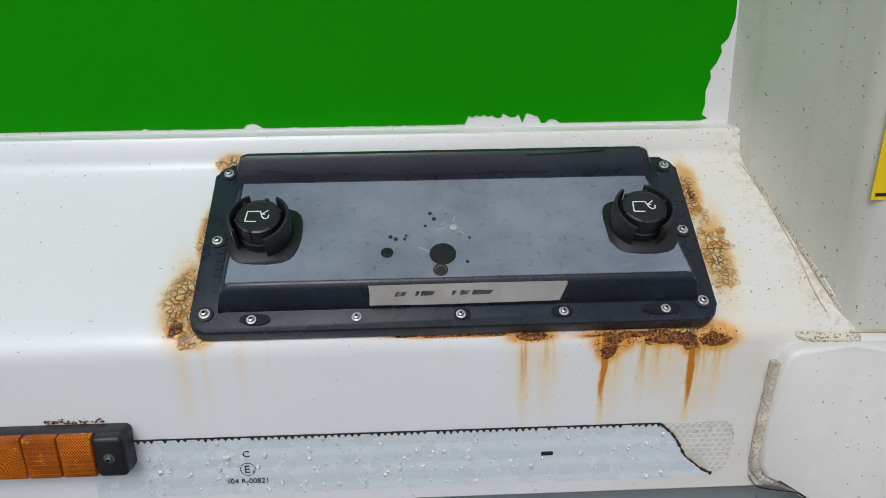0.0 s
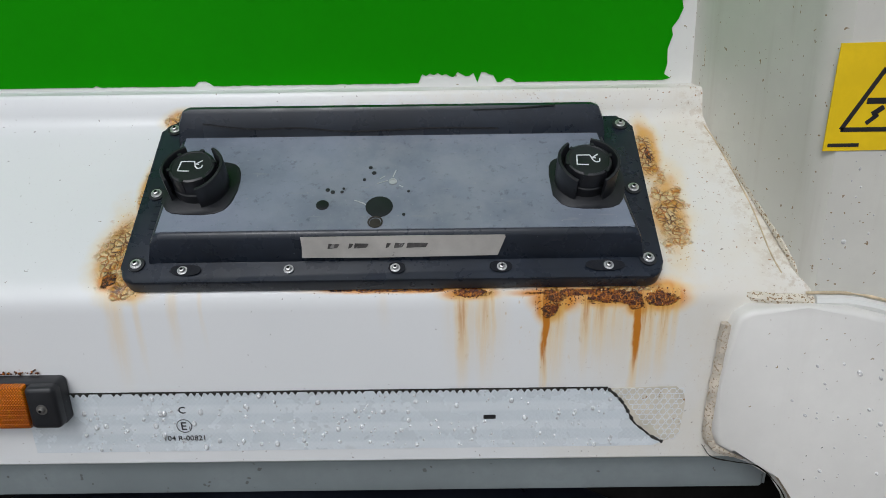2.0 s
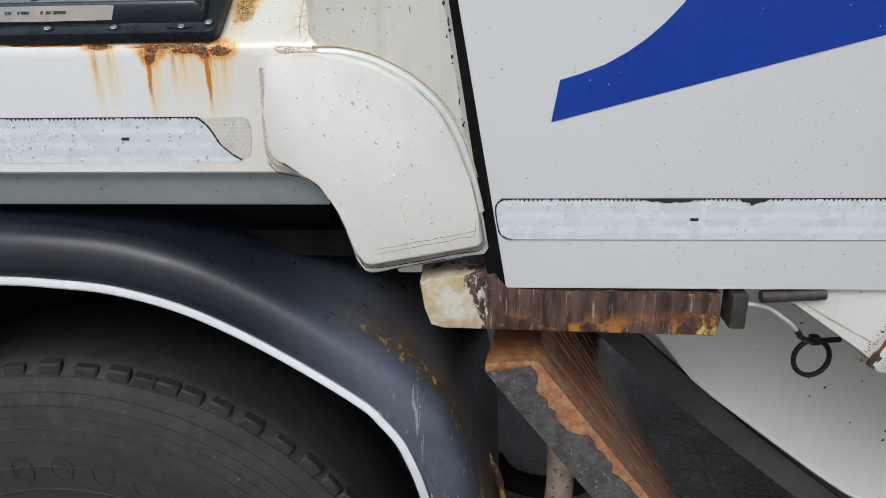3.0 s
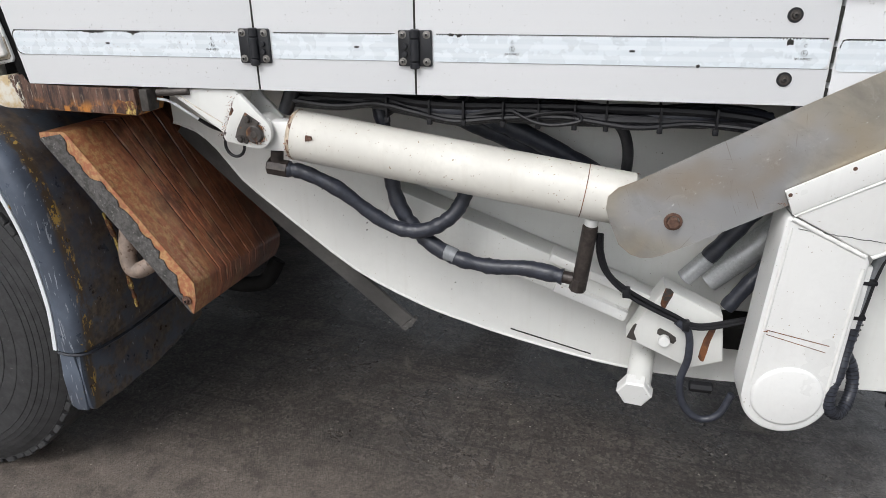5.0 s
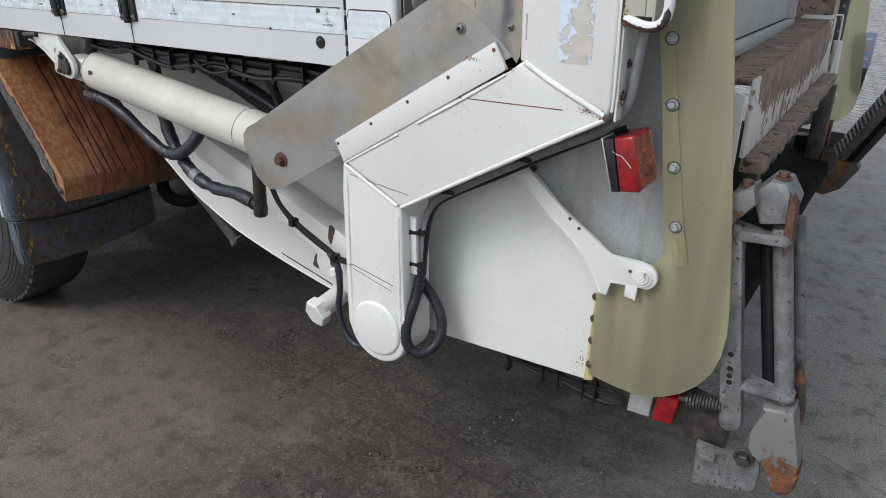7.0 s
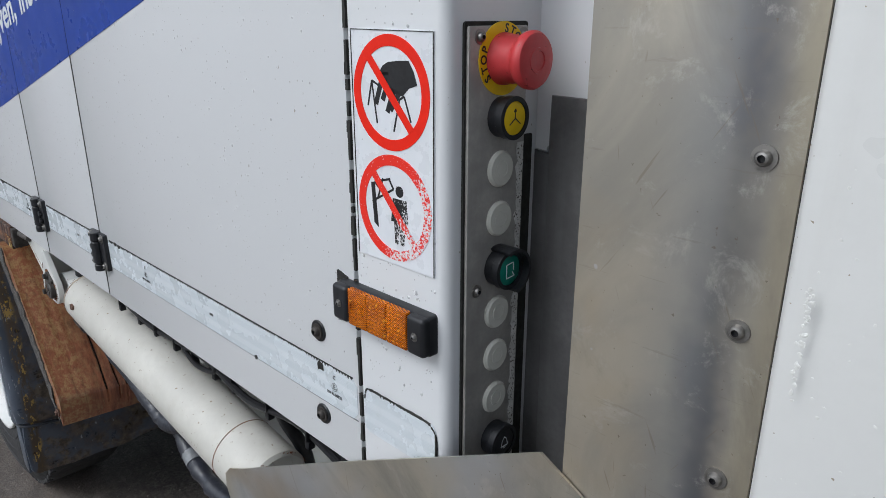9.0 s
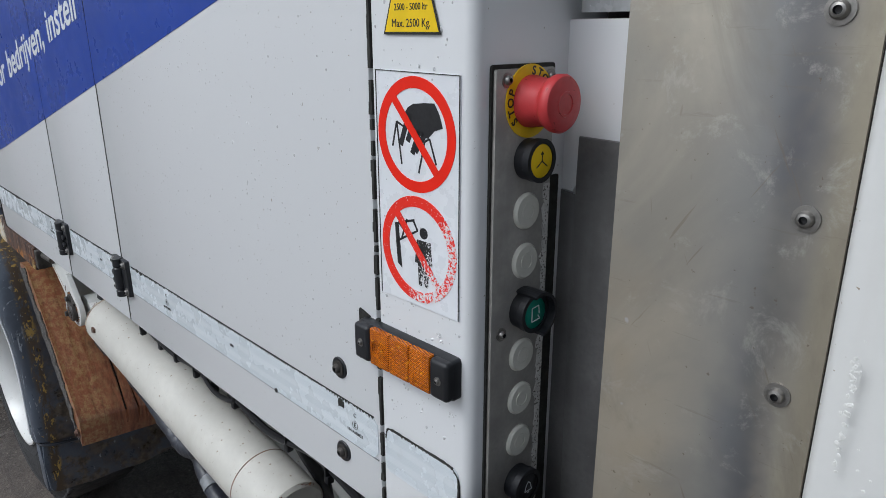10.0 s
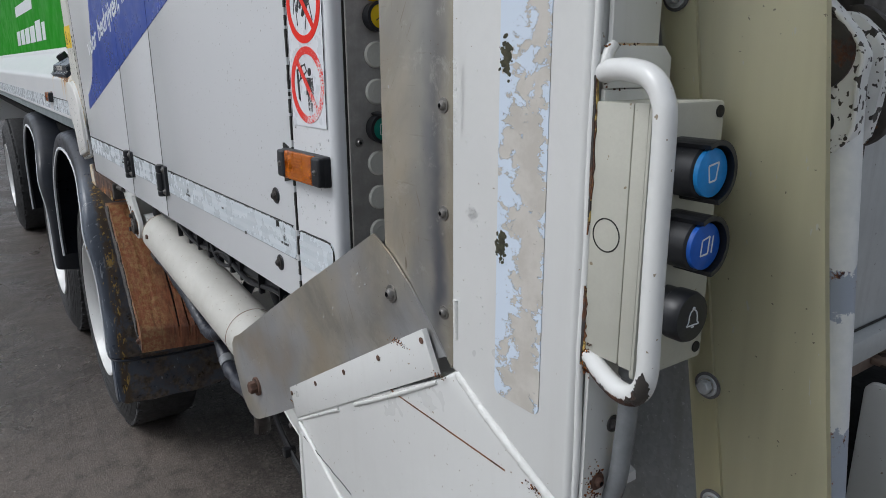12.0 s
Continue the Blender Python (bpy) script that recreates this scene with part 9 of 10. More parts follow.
# ---- control box and handle on the post's rear side ----
post2 = thing("post_flange", "white rear flange of the tailgate post with a dripping weld", "flange", (2.745, 0.52, 1.2))
PLATE = Matrix.Translation((2.7365, 0, 0)) @ REAR          # drawn (y, z) on the flange's rear face
bm = B()
slab(bm, [(0.4720, 1.185), (0.4930, 1.185), (0.5000, 1.205), (0.5290, 1.278), (0.5360, 1.35), (0.5400, 1.546), (0.4720, 1.546)], 0.004, PLATE, 0.001)
part("flange", bm, M["cream"], post2)
bm = B()
slab(bm, [(0.4740, 1.5465), (0.5430, 1.5465), (0.5430, 1.5680), (0.5340, 1.5765), (0.4800, 1.5765), (0.4700, 1.5690)], 0.0050, PLATE, 0.0012)
part("lower_gusset", bm, M["cream"], post2)
bm = B()
slab(bm, [(0.4765, 1.5775), (0.5275, 1.5775), (0.5275, 2.7), (0.4765, 2.7)], 0.0042, PLATE, 0.0008)
part("upper_bracket", bm, M["cream"], post2)
bm = B()
box(bm, 2.7372, 2.7408, 0.4775, 0.5265, 1.5762, 1.5780)
part("rusty_joint", bm, M["tan"], post2, "yellowed rusty joint between the plates")
bm = B()
tube(bm, [(2.7365, 0.4745, 1.5520), (2.7385, 0.4730, 1.5620), (2.7390, 0.4755, 1.5715), (2.7390, 0.4800, 1.5770)], 0.0046, 10, 6, 0.10, 5)
part("weld_fillet", bm, M["weld"], post2)
bm = B()
tube(bm, [(2.7340, 0.4690, 1.64), (2.7335, 0.4680, 1.50), (2.7345, 0.4685, 1.42), (2.7335, 0.4680, 1.35), (2.7345, 0.4695, 1.25), (2.733, 0.470, 1.20)], 0.0031, 10, 14, 0.10, 3)
part("weld_bead", bm, M["white"], post2)
for y0, z, mat in ((0.5045, 1.2725, "greyedge"), (0.4890, 1.2230, "rustbolt")):
    bolt(post2, (2.7405, y0, z), (1, 0, 0), 0.0075, "dome", mat)
bm = B()
for cy, cz, sy, sz, n in ((0.4800, 1.553, 0.0050, 0.004, 90), (0.4860, 1.222, 0.005, 0.009, 90), (0.4920, 1.5755, 0.010, 0.0012, 40)):
    for _ in range(n):
        grain(bm, (2.7408, rr.gauss(cy, sy), rr.gauss(cz, sz)), rr.uniform(0.0004, 0.0012), rr, (1, -0.3, 0))
tagged(part("rust_spots", bm, M["crust"], post2), kind="stuff")
for z0, z1, w in ((1.440, 1.556, 0.0042), (1.335, 1.400, 0.0050)):
    sr = random.Random(int(z0 * 100))
    for name, mat, k, y in (("rust_stain", "patch", 1.0, 0.4662), ("rust_streak", "hubrust", 0.62, 0.4658)):
        bm = B()
        left = [(2.7356 - 0.0012 * k * sr.random(), z0 + (z1 - z0) * q / 18) for q in range(19)]
        prism(bm, left + [(2.7362 + w * k * sr.uniform(0.35, 1.0) * math.sin(0.25 + 2.7 * q / 18), z1 + (z0 - z1) * q / 18) for q in range(19)], y, 0.4685)
        part(name, bm, M[mat], post2, "brown rust streak along the flange edge")
cbox = thing("control_box", "beige control box with two blue buttons and a bell button", "control box", (2.77, 0.49, 1.34))
bm = B()
box(bm, 2.7370, 2.7710, 0.4670, 0.5440, 1.3470, 1.5380, 0.0015, 2)
part("base", bm, M["beige"], cbox)
bm = B()
box(bm, 2.7716, 2.7840, 0.4668, 0.5442, 1.3465, 1.5385, 0.0012, 2)
part("lid", bm, M["beige"], cbox)
bm = B()
slab(bm, rounded(0.4675, 0.5490, 1.3390, 1.5380, 0.004, 3), 0.0035, Matrix.Translation((2.7825, 0, 0)) @ REAR, 0.001)
part("face_plate", bm, M["beige"], cbox)
CM = Matrix.Translation((2.7860, 0, 0)) @ REAR
for y, z in ((0.5430, 1.5305), (0.5415, 1.3485)):
    bm = B()
    lathe(bm, [(0, 0), (0.0045, 0), (0.0045, 0.0010), (0.0030, 0.0012), (0, 0.0004)], CM @ Matrix.Translation((y, z, 0)), 16)
    part("screw", bm, M["blackdirt"], cbox)
bm = B()
ring(bm, Matrix.Translation((2.7535, 0.4671, 1.4430)) @ FRONT, 0.0118, 0.0128, 0.0004, 32)
part("knockout_ring", bm, M["blackdirt"], cbox)
CY = 0.5005
for z, face, sym in ((1.4930, "bblue", (((-0.004, -0.006), (-0.006, 0.005)), ((-0.006, 0.005), (0.005, 0.007)), ((0.005, 0.007), (0.003, -0.005)), ((0.003, -0.005), (-0.004, -0.006)))), (1.4420, "bblue2", (((-0.006, -0.006), (-0.005, 0.005)), ((-0.005, 0.005), (0.003, 0.007)), ((0.003, 0.007), (0.002, -0.005)), ((0.002, -0.005), (-0.006, -0.006)), ((0.006, -0.005), (0.007, 0.007))))):
    m = CM @ Matrix.Translation((CY, z, 0))
    bm = B()
    lathe(bm, [(0, 0), (0.0185, 0), (0.0185, 0.022), (0.0168, 0.0235), (0.0168, 0.018), (0, 0.018)], m, 32)
    stem = part("button_body", bm, M["black"], cbox)
    bm = B()
    n = 24
    for k in range(n):
        a0, a1 = radians(-80 + 200 * k / n), radians(-80 + 200 * (k + 1) / n)
        q = [bm.verts.new(m @ Vector((r * math.cos(a), r * math.sin(a), h))) for h in (0.0, 0.031) for r in (0.0187, 0.0222) for a in (a0, a1)]
        for f in ((0, 1, 3, 2), (4, 6, 7, 5), (0, 4, 5, 1), (2, 3, 7, 6), (0, 2, 6, 4), (1, 5, 7, 3)):
            bm.faces.new([q[i] for i in f])
    bmesh.ops.remove_doubles(bm, verts=bm.verts, dist=0.00005)
    part("guard_collar", bm, M["black"], stem)
    bm = B()
    lathe(bm, [(0, 0.016), (0.0166, 0.016), (0.0166, 0.0268), (0.0155, 0.0276), (0, 0.0276)], m, 30)
    part("button_cap", bm, M[face], stem, "blue button cap")
    bm = B()
    for p, q in sym:
        bar(bm, m @ Matrix.Translation((0, 0, 0.0275)), p, q, 0.0012, 0.0004)
    part("symbol", bm, M["print"], stem)
m = CM @ Matrix.Translation((CY - 0.004, 1.3900, 0))
bm = B()
lathe(bm, [(0, 0), (0.0180, 0), (0.0180, 0.010), (0.0190, 0.011), (0.0190, 0.022), (0.0175, 0.025), (0, 0.0255)], m, 32)
bell = part("bell_button", bm, M["black"], cbox, "black button with a white bell")
bm = B()
BELL = [(-0.0070, -0.0052), (-0.0050, -0.0030), (-0.0045, 0.0020), (-0.0032, 0.0048), (-0.0010, 0.0062), (-0.0008, 0.0078), (0.0008, 0.0078), (0.0010, 0.0062), (0.0032, 0.0048), (0.0045, 0.0020), (0.0050, -0.0030), (0.0070, -0.0052), (-0.0070, -0.0052)]
for p, q in list(zip(BELL, BELL[1:])) + [((-0.0016, -0.0066), (0.0016, -0.0066))]:
    bar(bm, m @ Matrix.Translation((0, 0, 0.0254)), p, q, 0.0010, 0.0004)
part("symbol", bm, M["print"], bell)
bm = B()
rod(bm, (2.764, 0.498, 1.349), (2.764, 0.498, 1.326), 0.0125, 16, 0.002)
part("cable_gland", bm, M["greycable"], cbox)
grab = thing("grab_handle", "white tubular grab handle with worn dark bends", "handle", (2.78, 0.45, 1.33))
bm = B()
tube(bm, [(2.7400, 0.4640, 1.5590), (2.7550, 0.4560, 1.5610), (2.7760, 0.4500, 1.5605), (2.7930, 0.4470, 1.5560), (2.8030, 0.4460, 1.5440), (2.8065, 0.4455, 1.5250), (2.8070, 0.4455, 1.45), (2.8080, 0.4455, 1.375)], 0.0077, 14, 8)
part("tube", bm, M["white"], grab)
BEND = [(2.8080, 0.4455, 1.380), (2.8080, 0.4460, 1.362), (2.8040, 0.4470, 1.347), (2.7930, 0.4490, 1.3370), (2.7760, 0.4530, 1.3350), (2.7550, 0.4590, 1.3395), (2.7390, 0.4660, 1.3440)]
bm = B()
tube(bm, BEND, 0.0077, 14, 8)
part("lower_bend", bm, M["white"], grab)
# underside of the bend, worn to dark steel with a ragged edge
bm = B()
sr = random.Random(31)
line = glide(BEND, 14)[12:]
rows, a0, a1 = [], 0.0, 0.0
for i, c in enumerate(line):
    d = (line[min(i + 1, len(line) - 1)] - line[max(i - 1, 0)]).normalized()
    out = Vector((0.10, -0.66, -0.75))
    out = (out - d * out.dot(d)).normalized()
    w = d.cross(out)
    k = min(1.0, (i + 1) / 8)
    a0, a1 = 0.45 * a0 - 0.55 * k * sr.uniform(0.40, 1.05), 0.45 * a1 + 0.55 * k * sr.uniform(0.40, 1.05)
    rows.append([bm.verts.new(c + 0.0080 * (math.cos(a0 + (a1 - a0) * j / 6) * out + math.sin(a0 + (a1 - a0) * j / 6) * w)) for j in range(7)])
for p, q in zip(rows, rows[1:]):
    for j in range(6):
        bm.faces.new((p[j], p[j + 1], q[j + 1], q[j]))
part("worn_underside", bm, M["hubrust"], grab, "bend worn to dark bare steel")
bm = B()
for _ in range(340):
    grain(bm, (2.7400 + rr.gauss(0, 0.0022), 0.4612 + rr.gauss(0, 0.0012), 1.3420 + rr.gauss(0, 0.0055)), rr.uniform(0.0003, 0.0009), rr, (0, -1, 0))
tagged(part("rusty_root", bm, M["crust"], grab), kind="stuff")
shift(grown(1.0, 0.0025, 0.0055, -0.001), grab)

# ---- rear lift and hopper sill ----
sill = thing("hopper_sill", "worn brown steel hopper sill with flaking white paint", "sill", (2.83, 1.6, 1.02))
SX = 2.815
bm = B()
box(bm, SX - 0.11, SX, 1.085, 2.25, 1.172, 1.184, 0.003)
part("top_plate", bm, M["brownsteel"], sill)
bm = B()
box(bm, SX, SX + 0.012, 1.085, 2.25, 1.005, 1.186, 0.003)
part("front_plate", bm, M["sill"], sill)
bm = B()
box(bm, SX + 0.004, SX + 0.055, 1.085, 2.25, 0.972, 1.005, 0.004)
part("lower_channel", bm, M["brownsteel"], sill)
for y, back, z1 in ((1.060, 0.002, 1.160), (2.265, -0.014, 1.195)):
    bm = B()
    slab(bm, rounded(SX - 0.10, SX - back, 0.86, z1, 0.014, 4), 0.010, Matrix.Translation((0, y + 0.005, 0)) @ FRONT, 0.002)
    part("end_plate", bm, M["white"], sill)
for k in range(12):
    bm = B()
    box(bm, SX + 0.008, SX + 0.045, 1.10 + 0.095 * k, 1.15 + 0.095 * k, 0.940, 0.974, 0.004)
    part("lug", bm, M["brownsteel" if k % 2 else "darksteel"], sill)
bm = B()
prism(bm, [(2.735, 0.735), (2.822, 0.768), (2.770, 0.850), (2.756, 0.850)], 2.495, 2.505, 0.002)
part("gusset", bm, M["white"], sill)
bm = B()
rod(bm, (2.832, 2.50, 0.880), (2.824, 2.50, 1.08), 0.017, 16)
stay = part("stay_tube", bm, M["white"], sill)
bm = B()
ring(bm, Matrix.Translation((2.832, 2.485, 0.868)) @ FRONT, 0.020, 0.036, 0.030, 28)
part("eye", bm, M["white"], stay, "white eye of the stay tube")
bm = B()
tube(bm, [(2.812, 2.268, 1.195), (2.838, 2.272, 1.197), (2.846, 2.275, 1.185), (2.847, 2.285, 1.08), (2.840, 2.29, 0.98), (2.832, 2.30, 0.95)], 0.0032, 8, 6)
part("edge_rod", bm, M["white"], sill)
shift(Matrix(((1, 0, 0, 0), (0, 1, 0, 0), (0, 0.032, 1, -0.032 * 1.40 - 0.006), (0, 0, 0, 1))), sill)
inner = thing("packer_plate", "grey steel packer plate inside the hopper", "packer plate", (2.7, 1.6, 1.16))
bm = B()
box(bm, 2.66, 2.70, 0.80, 2.10, 1.215, 2.9)
part("plate", bm, M["greypaint"], inner)
bm = B()
box(bm, 2.66, 2.7200, 0.80, 2.115, 1.180, 1.215, 0.004)
part("bottom_rim", bm, M["greypaint"], inner)
bm = B()
box(bm, 2.66, 2.7200, 2.080, 2.115, 1.2155, 2.9, 0.004)
part("side_rim", bm, M["greypaint"], inner)
bm = B()
box(bm, 2.7012, 2.7022, 0.80, 2.079, 1.2160, 1.2195)
part("dirt_line", bm, M["blackdirt"], inner)
trough = thing("hopper_trough", "rust-brown worn steel trough and far cheek of the hopper", "hopper", (2.5, 1.6, 1.0))
bm = B()
prism(bm, [(2.30, 0.98), (2.705, 1.150), (2.705, 1.170), (2.30, 1.00)], 0.80, 2.60)
part("floor_plate", bm, M["brownsteel"], trough)
bm = B()
box(bm, 2.30, 2.780, 2.56, 2.60, 0.90, 2.9)
part("far_cheek", bm, M["brownsteel"], trough)
far_flap = thing("plastic_flap", "yellow-green plastic flap on the far side of the hopper", "flap", (2.85, 2.88, 0.73))
bm = B()
prism(bm, glide2([(2.74, 0.765), (2.80, 0.738), (2.84, 0.726), (2.878, 0.752), (2.902, 0.80), (2.908, 0.86), (2.900, 0.95), (2.880, 1.13), (2.845, 1.5), (2.780, 2.2)], 3) + [(2.66, 2.2), (2.70, 1.2)], 2.880, 2.886)
part("sheet", bm, M["flap"], far_flap)
bm = B()
prism(bm, [(2.768, 1.02), (2.790, 1.00), (2.800, 1.04), (2.800, 2.2), (2.750, 2.2)], 2.850, 2.8795, 0.002)
gasket = part("gasket", bm, M["darkgrey"], far_flap, "dark clamp strip with screws")
for k in range(6):
    bolt(gasket, (2.7840, 2.8498, 1.06 + 0.05 * k), (0, -1, 0), 0.007, "dome", "galv")
fl = thing("far_lamp", "dark red rear lamp in a black box beyond the sill", "tail lamp", (2.85, 2.5, 0.65))
bm = B()
box(bm, 2.745, 2.822, 2.500, 2.56, 0.60, 0.735, 0.004)
part("housing", bm, M["black"], fl)
bm = B()
prism(bm, [(2.826, 0.690), (2.866, 0.702), (2.868, 0.806), (2.830, 0.800)], 2.500, 2.53, 0.004)
flens = part("lens", bm, M["hubrust"], fl, "brown-red ribbed lens")
for k in range(4):
    bm = B()
    box(bm, 2.831 + 0.0088 * k, 2.8365 + 0.0088 * k, 2.4965, 2.5005, 0.705, 0.790, 0.001)
    part("lens_rib", bm, M["lensred"], flens)
crate = thing("marker_box", "pale blue box with white strips above a black skirt", "box", (2.89, 2.96, 0.84))
bm = B()
box(bm, 2.840, 2.918, 2.930, 2.99, 0.955, 1.10, 0.004)
box(bm, 2.845, 2.860, 2.8862, 2.931, 1.00, 1.06, 0.002)
part("body", bm, M["bluegrey"], crate)
bm = B()
prism(bm, [(2.868, 0.842), (2.905, 0.846), (2.914, 0.954), (2.85, 0.954)], 2.93, 2.98, 0.004)
part("skirt", bm, M["black"], crate)
for z, mat in ((0.990, "print"), (1.032, "yellowpaint"), (1.072, "print")):
    bm = B()
    box(bm, 2.886, 2.908, 2.9290, 2.9302, z, z + 0.010)
    part("strip", bm, M[mat], crate)

lift = thing("bin_lift", "grey and rusty steel bin lift with tubes and hooks", "bin lift", (3.0, 0.65, 0.42))


def lean(z):
    """The lift leans out towards its foot."""
    return (1.02 - z) * 0.19


def post(bm, x, y, z0, z1, r):
    rod(bm, (x + lean(z0), y, z0), (x + lean(z1), y, z1), r, 18)


bm = B()
post(bm, 2.985, 0.650, 0.665, 1.000, 0.0165)
part("tube", bm, M["liftsteel"], lift)
bm = B()
post(bm, 2.952, 0.700, 0.64, 1.010, 0.0160)
part("tube", bm, M["black"], lift)
bm = B()
post(bm, 3.000, 0.720, 0.69, 1.00, 0.0110)
part("tube", bm, M["liftsteel"], lift)
bm = B()
prism(bm, [(2.914, 1.00), (2.930, 0.998), (2.975, 0.70), (2.992, 0.602), (2.989, 0.588), (2.980, 0.578), (2.967, 0.575), (2.955, 0.580), (2.949, 0.595), (2.946, 0.64), (2.938, 0.70), (2.928, 0.80)], 0.622, 0.646, 0.006)
bar_ = part("slotted_bar", bm, M["liftsteel"], lift)
for z in (0.745, 0.715, 0.700, 0.686):
    bm = B()
    lathe(bm, [(0, 0), (0.0055, 0), (0.0055, 0.0008), (0, 0.0008)], Matrix.Translation((2.955 + (0.7 - z) * 0.1, 0.6222, z)) @ FRONT, 14)
    part("hole", bm, M["ink"], bar_)
bm = B()
prism(bm, [(2.905, 1.055), (2.940, 1.075), (2.948, 1.045), (2.915, 1.00)], 0.605, 0.66, 0.006, 2)
part("bracket", bm, M["chipped2"], lift)
bm = B()
prism(bm, [(2.935, 1.055), (2.960, 1.085), (2.985, 1.082), (3.005, 1.050), (3.000, 1.015), (2.955, 1.005)], 0.625, 0.700, 0.006, 2)
part("head_block", bm, M["liftsteel"], lift, "grey head block with a rusty edge")
bm = B()
prism(bm, [(2.992, 1.070), (3.006, 1.05), (3.011, 0.985), (3.002, 0.955), (2.996, 0.985)], 0.620, 0.655, 0.003, 2)
part("rusty_edge", bm, M["rustbolt"], lift)
for x, y, z in ((2.975, 0.650, 1.084), (2.925, 0.63, 1.066)):
    bolt(lift, (x, y, z), (0, 0, 1), 0.014, "hex", "rustbolt")
for z, w in ((0.985, 0.9), (0.690, 1.0)):
    bm = B()
    x = 2.985 + lean(z)
    prism(bm, [(x - 0.075, z - 0.010), (x - 0.060, z + 0.010), (x - 0.02, z + 0.004), (x + 0.010, z + 0.013), (x + 0.020, z), (x + 0.010, z - 0.013), (x - 0.02, z - 0.006), (x - 0.05, z - 0.015)], 0.618, 0.652, 0.004, 2)
    part("clamp", bm, M["liftsteel"], lift)
bm = B()
prism(bm, [(3.022, 0.660), (3.074, 0.668), (3.088, 0.61), (3.101, 0.557), (3.104, 0.512), (3.096, 0.490), (3.081, 0.482), (3.065, 0.487), (3.060, 0.505), (3.056, 0.530), (3.044, 0.547), (3.026, 0.556), (3.004, 0.562), (3.018, 0.600)], 0.612, 0.665, 0.007, 3)
part("hook", bm, M["chipped2"], lift, "grey hook with a rusty tip")
bm = B()
prism(bm, [(3.0585, 0.512), (3.070, 0.522), (3.082, 0.517), (3.093, 0.531), (3.1045, 0.540), (3.1050, 0.511), (3.0965, 0.489), (3.081, 0.4808), (3.0640, 0.4860)], 0.6108, 0.6662, 0.007, 3)
part("rusty_tip", bm, M["rust"], lift)
bm = B()
prism(bm, [(3.050, 0.70), (3.062, 0.745), (3.078, 0.70), (3.089, 0.635), (3.086, 0.600), (3.070, 0.60)], 0.668, 0.682, 0.004, 2)
part("rear_hook", bm, M["hubrust"], lift)
bm = B()
prism(bm, [(2.917, 0.522), (2.965, 0.520), (3.034, 0.555), (3.040, 0.500), (3.036, 0.452), (2.922, 0.418)], 0.628, 0.640, 0.003)
part("foot_plate", bm, M["liftsteel"], lift)
bm = B()
prism(bm, [(2.925, 0.512), (2.958, 0.512), (2.960, 0.5), (2.93, 0.498)], 0.610, 0.63, 0.002)
part("foot_tab", bm, M["liftsteel"], lift)
bolt(lift, (3.008, 0.6285, 0.528), (0, -1, 0), 0.0200, "hex", "darksteel")
bm = B()
p, q = Vector((2.885, 0.630, 0.612)), Vector((2.950, 0.630, 0.625))
line = [p + (q - p) * (k / 90) + Vector((0, 0.0125 * math.cos(k * 0.75), 0.0125 * math.sin(k * 0.75))) for k in range(91)]
tube(bm, line, 0.0028, 6, 1)
part("spring", bm, M["darksteel"], lift)
bm = B()
rod(bm, (2.87, 0.630, 0.610), (2.955, 0.630, 0.626), 0.006, 10)
part("spring_rod", bm, M["darksteel"], lift)
comb = thing("comb_bar", "dark steel toothed lift bar raised beside the hopper sill", "lift bar", (2.9, 2.4, 0.72))
CP, CQ = Vector((2.905, 2.400, 0.700)), Vector((3.098, 2.400, 1.075))
ln = (CQ - CP).length
cd = (CQ - CP) / ln
m = Matrix(((cd.z, 0, cd.x, CP.x), (0, 1, 0, CP.y), (-cd.x, 0, cd.z, CP.z), (0, 0, 0, 1)))
bm = B()
box(bm, 0.010, 0.044, -0.026, 0.026, 0, ln - 0.055, 0.003, 2, m)
part("face_bar", bm, M["darksteel"], comb)
bm = B()
box(bm, 0.006, 0.046, -0.030, 0.030, ln - 0.055, ln, 0.008, 3, m)
head = part("bar_head", bm, M["toothsteel"], comb, "bare grey steel end of the bar")
bm = B()
box(bm, 0.044, 0.060, -0.010, 0.010, 0, ln - 0.03, 0.002, 1, m)
part("web", bm, M["chassis"], comb)
bm = B()
box(bm, 0.060, 0.084, -0.030, 0.030, -0.02, ln - 0.012, 0.003, 2, m)
part("lower_bar", bm, M["black"], comb)
bm = B()
box(bm, 0.058, 0.086, -0.024, 0.024, ln - 0.0118, ln + 0.006, 0.006, 2, m)
cap = part("lower_head", bm, M["toothsteel"], comb)
for own, u, v in ((head, 0.010, ln), (head, 0.036, ln - 0.004), (cap, 0.062, ln + 0.004), (cap, 0.080, ln)):
    bm = B()
    box(bm, u - 0.005, u + 0.005, -0.028, -0.010, v - 0.004, v + 0.008, 0.001, 1, m)
    part("stud", bm, M["black"], own)
for k in range(21):
    q = m @ Matrix.Translation((0.004, 0, 0.012 + 0.0185 * k)) @ Matrix.Rotation(radians(32), 4, "Y")
    bm = B()
    box(bm, -0.024, 0.010, -0.028, 0.028, -0.0050, 0.0012, 0.001, 1, q)
    tooth = part("tooth", bm, M["black"], comb)
    bm = B()
    box(bm, -0.0235, 0.008, -0.0265, 0.0265, 0.0013, 0.0048, 0.001, 1, q)
    part("tooth_face", bm, M["toothsteel"], tooth)
bm = B()
prism(bm, [(2.862, 0.590), (2.868, 0.705), (2.905, 0.722), (2.935, 0.680), (2.985, 0.692), (3.002, 0.665), (2.955, 0.580), (2.900, 0.545), (2.872, 0.550)], 2.36, 2.44, 0.004)
part("foot", bm, M["hubrust"], comb)
bm = B()
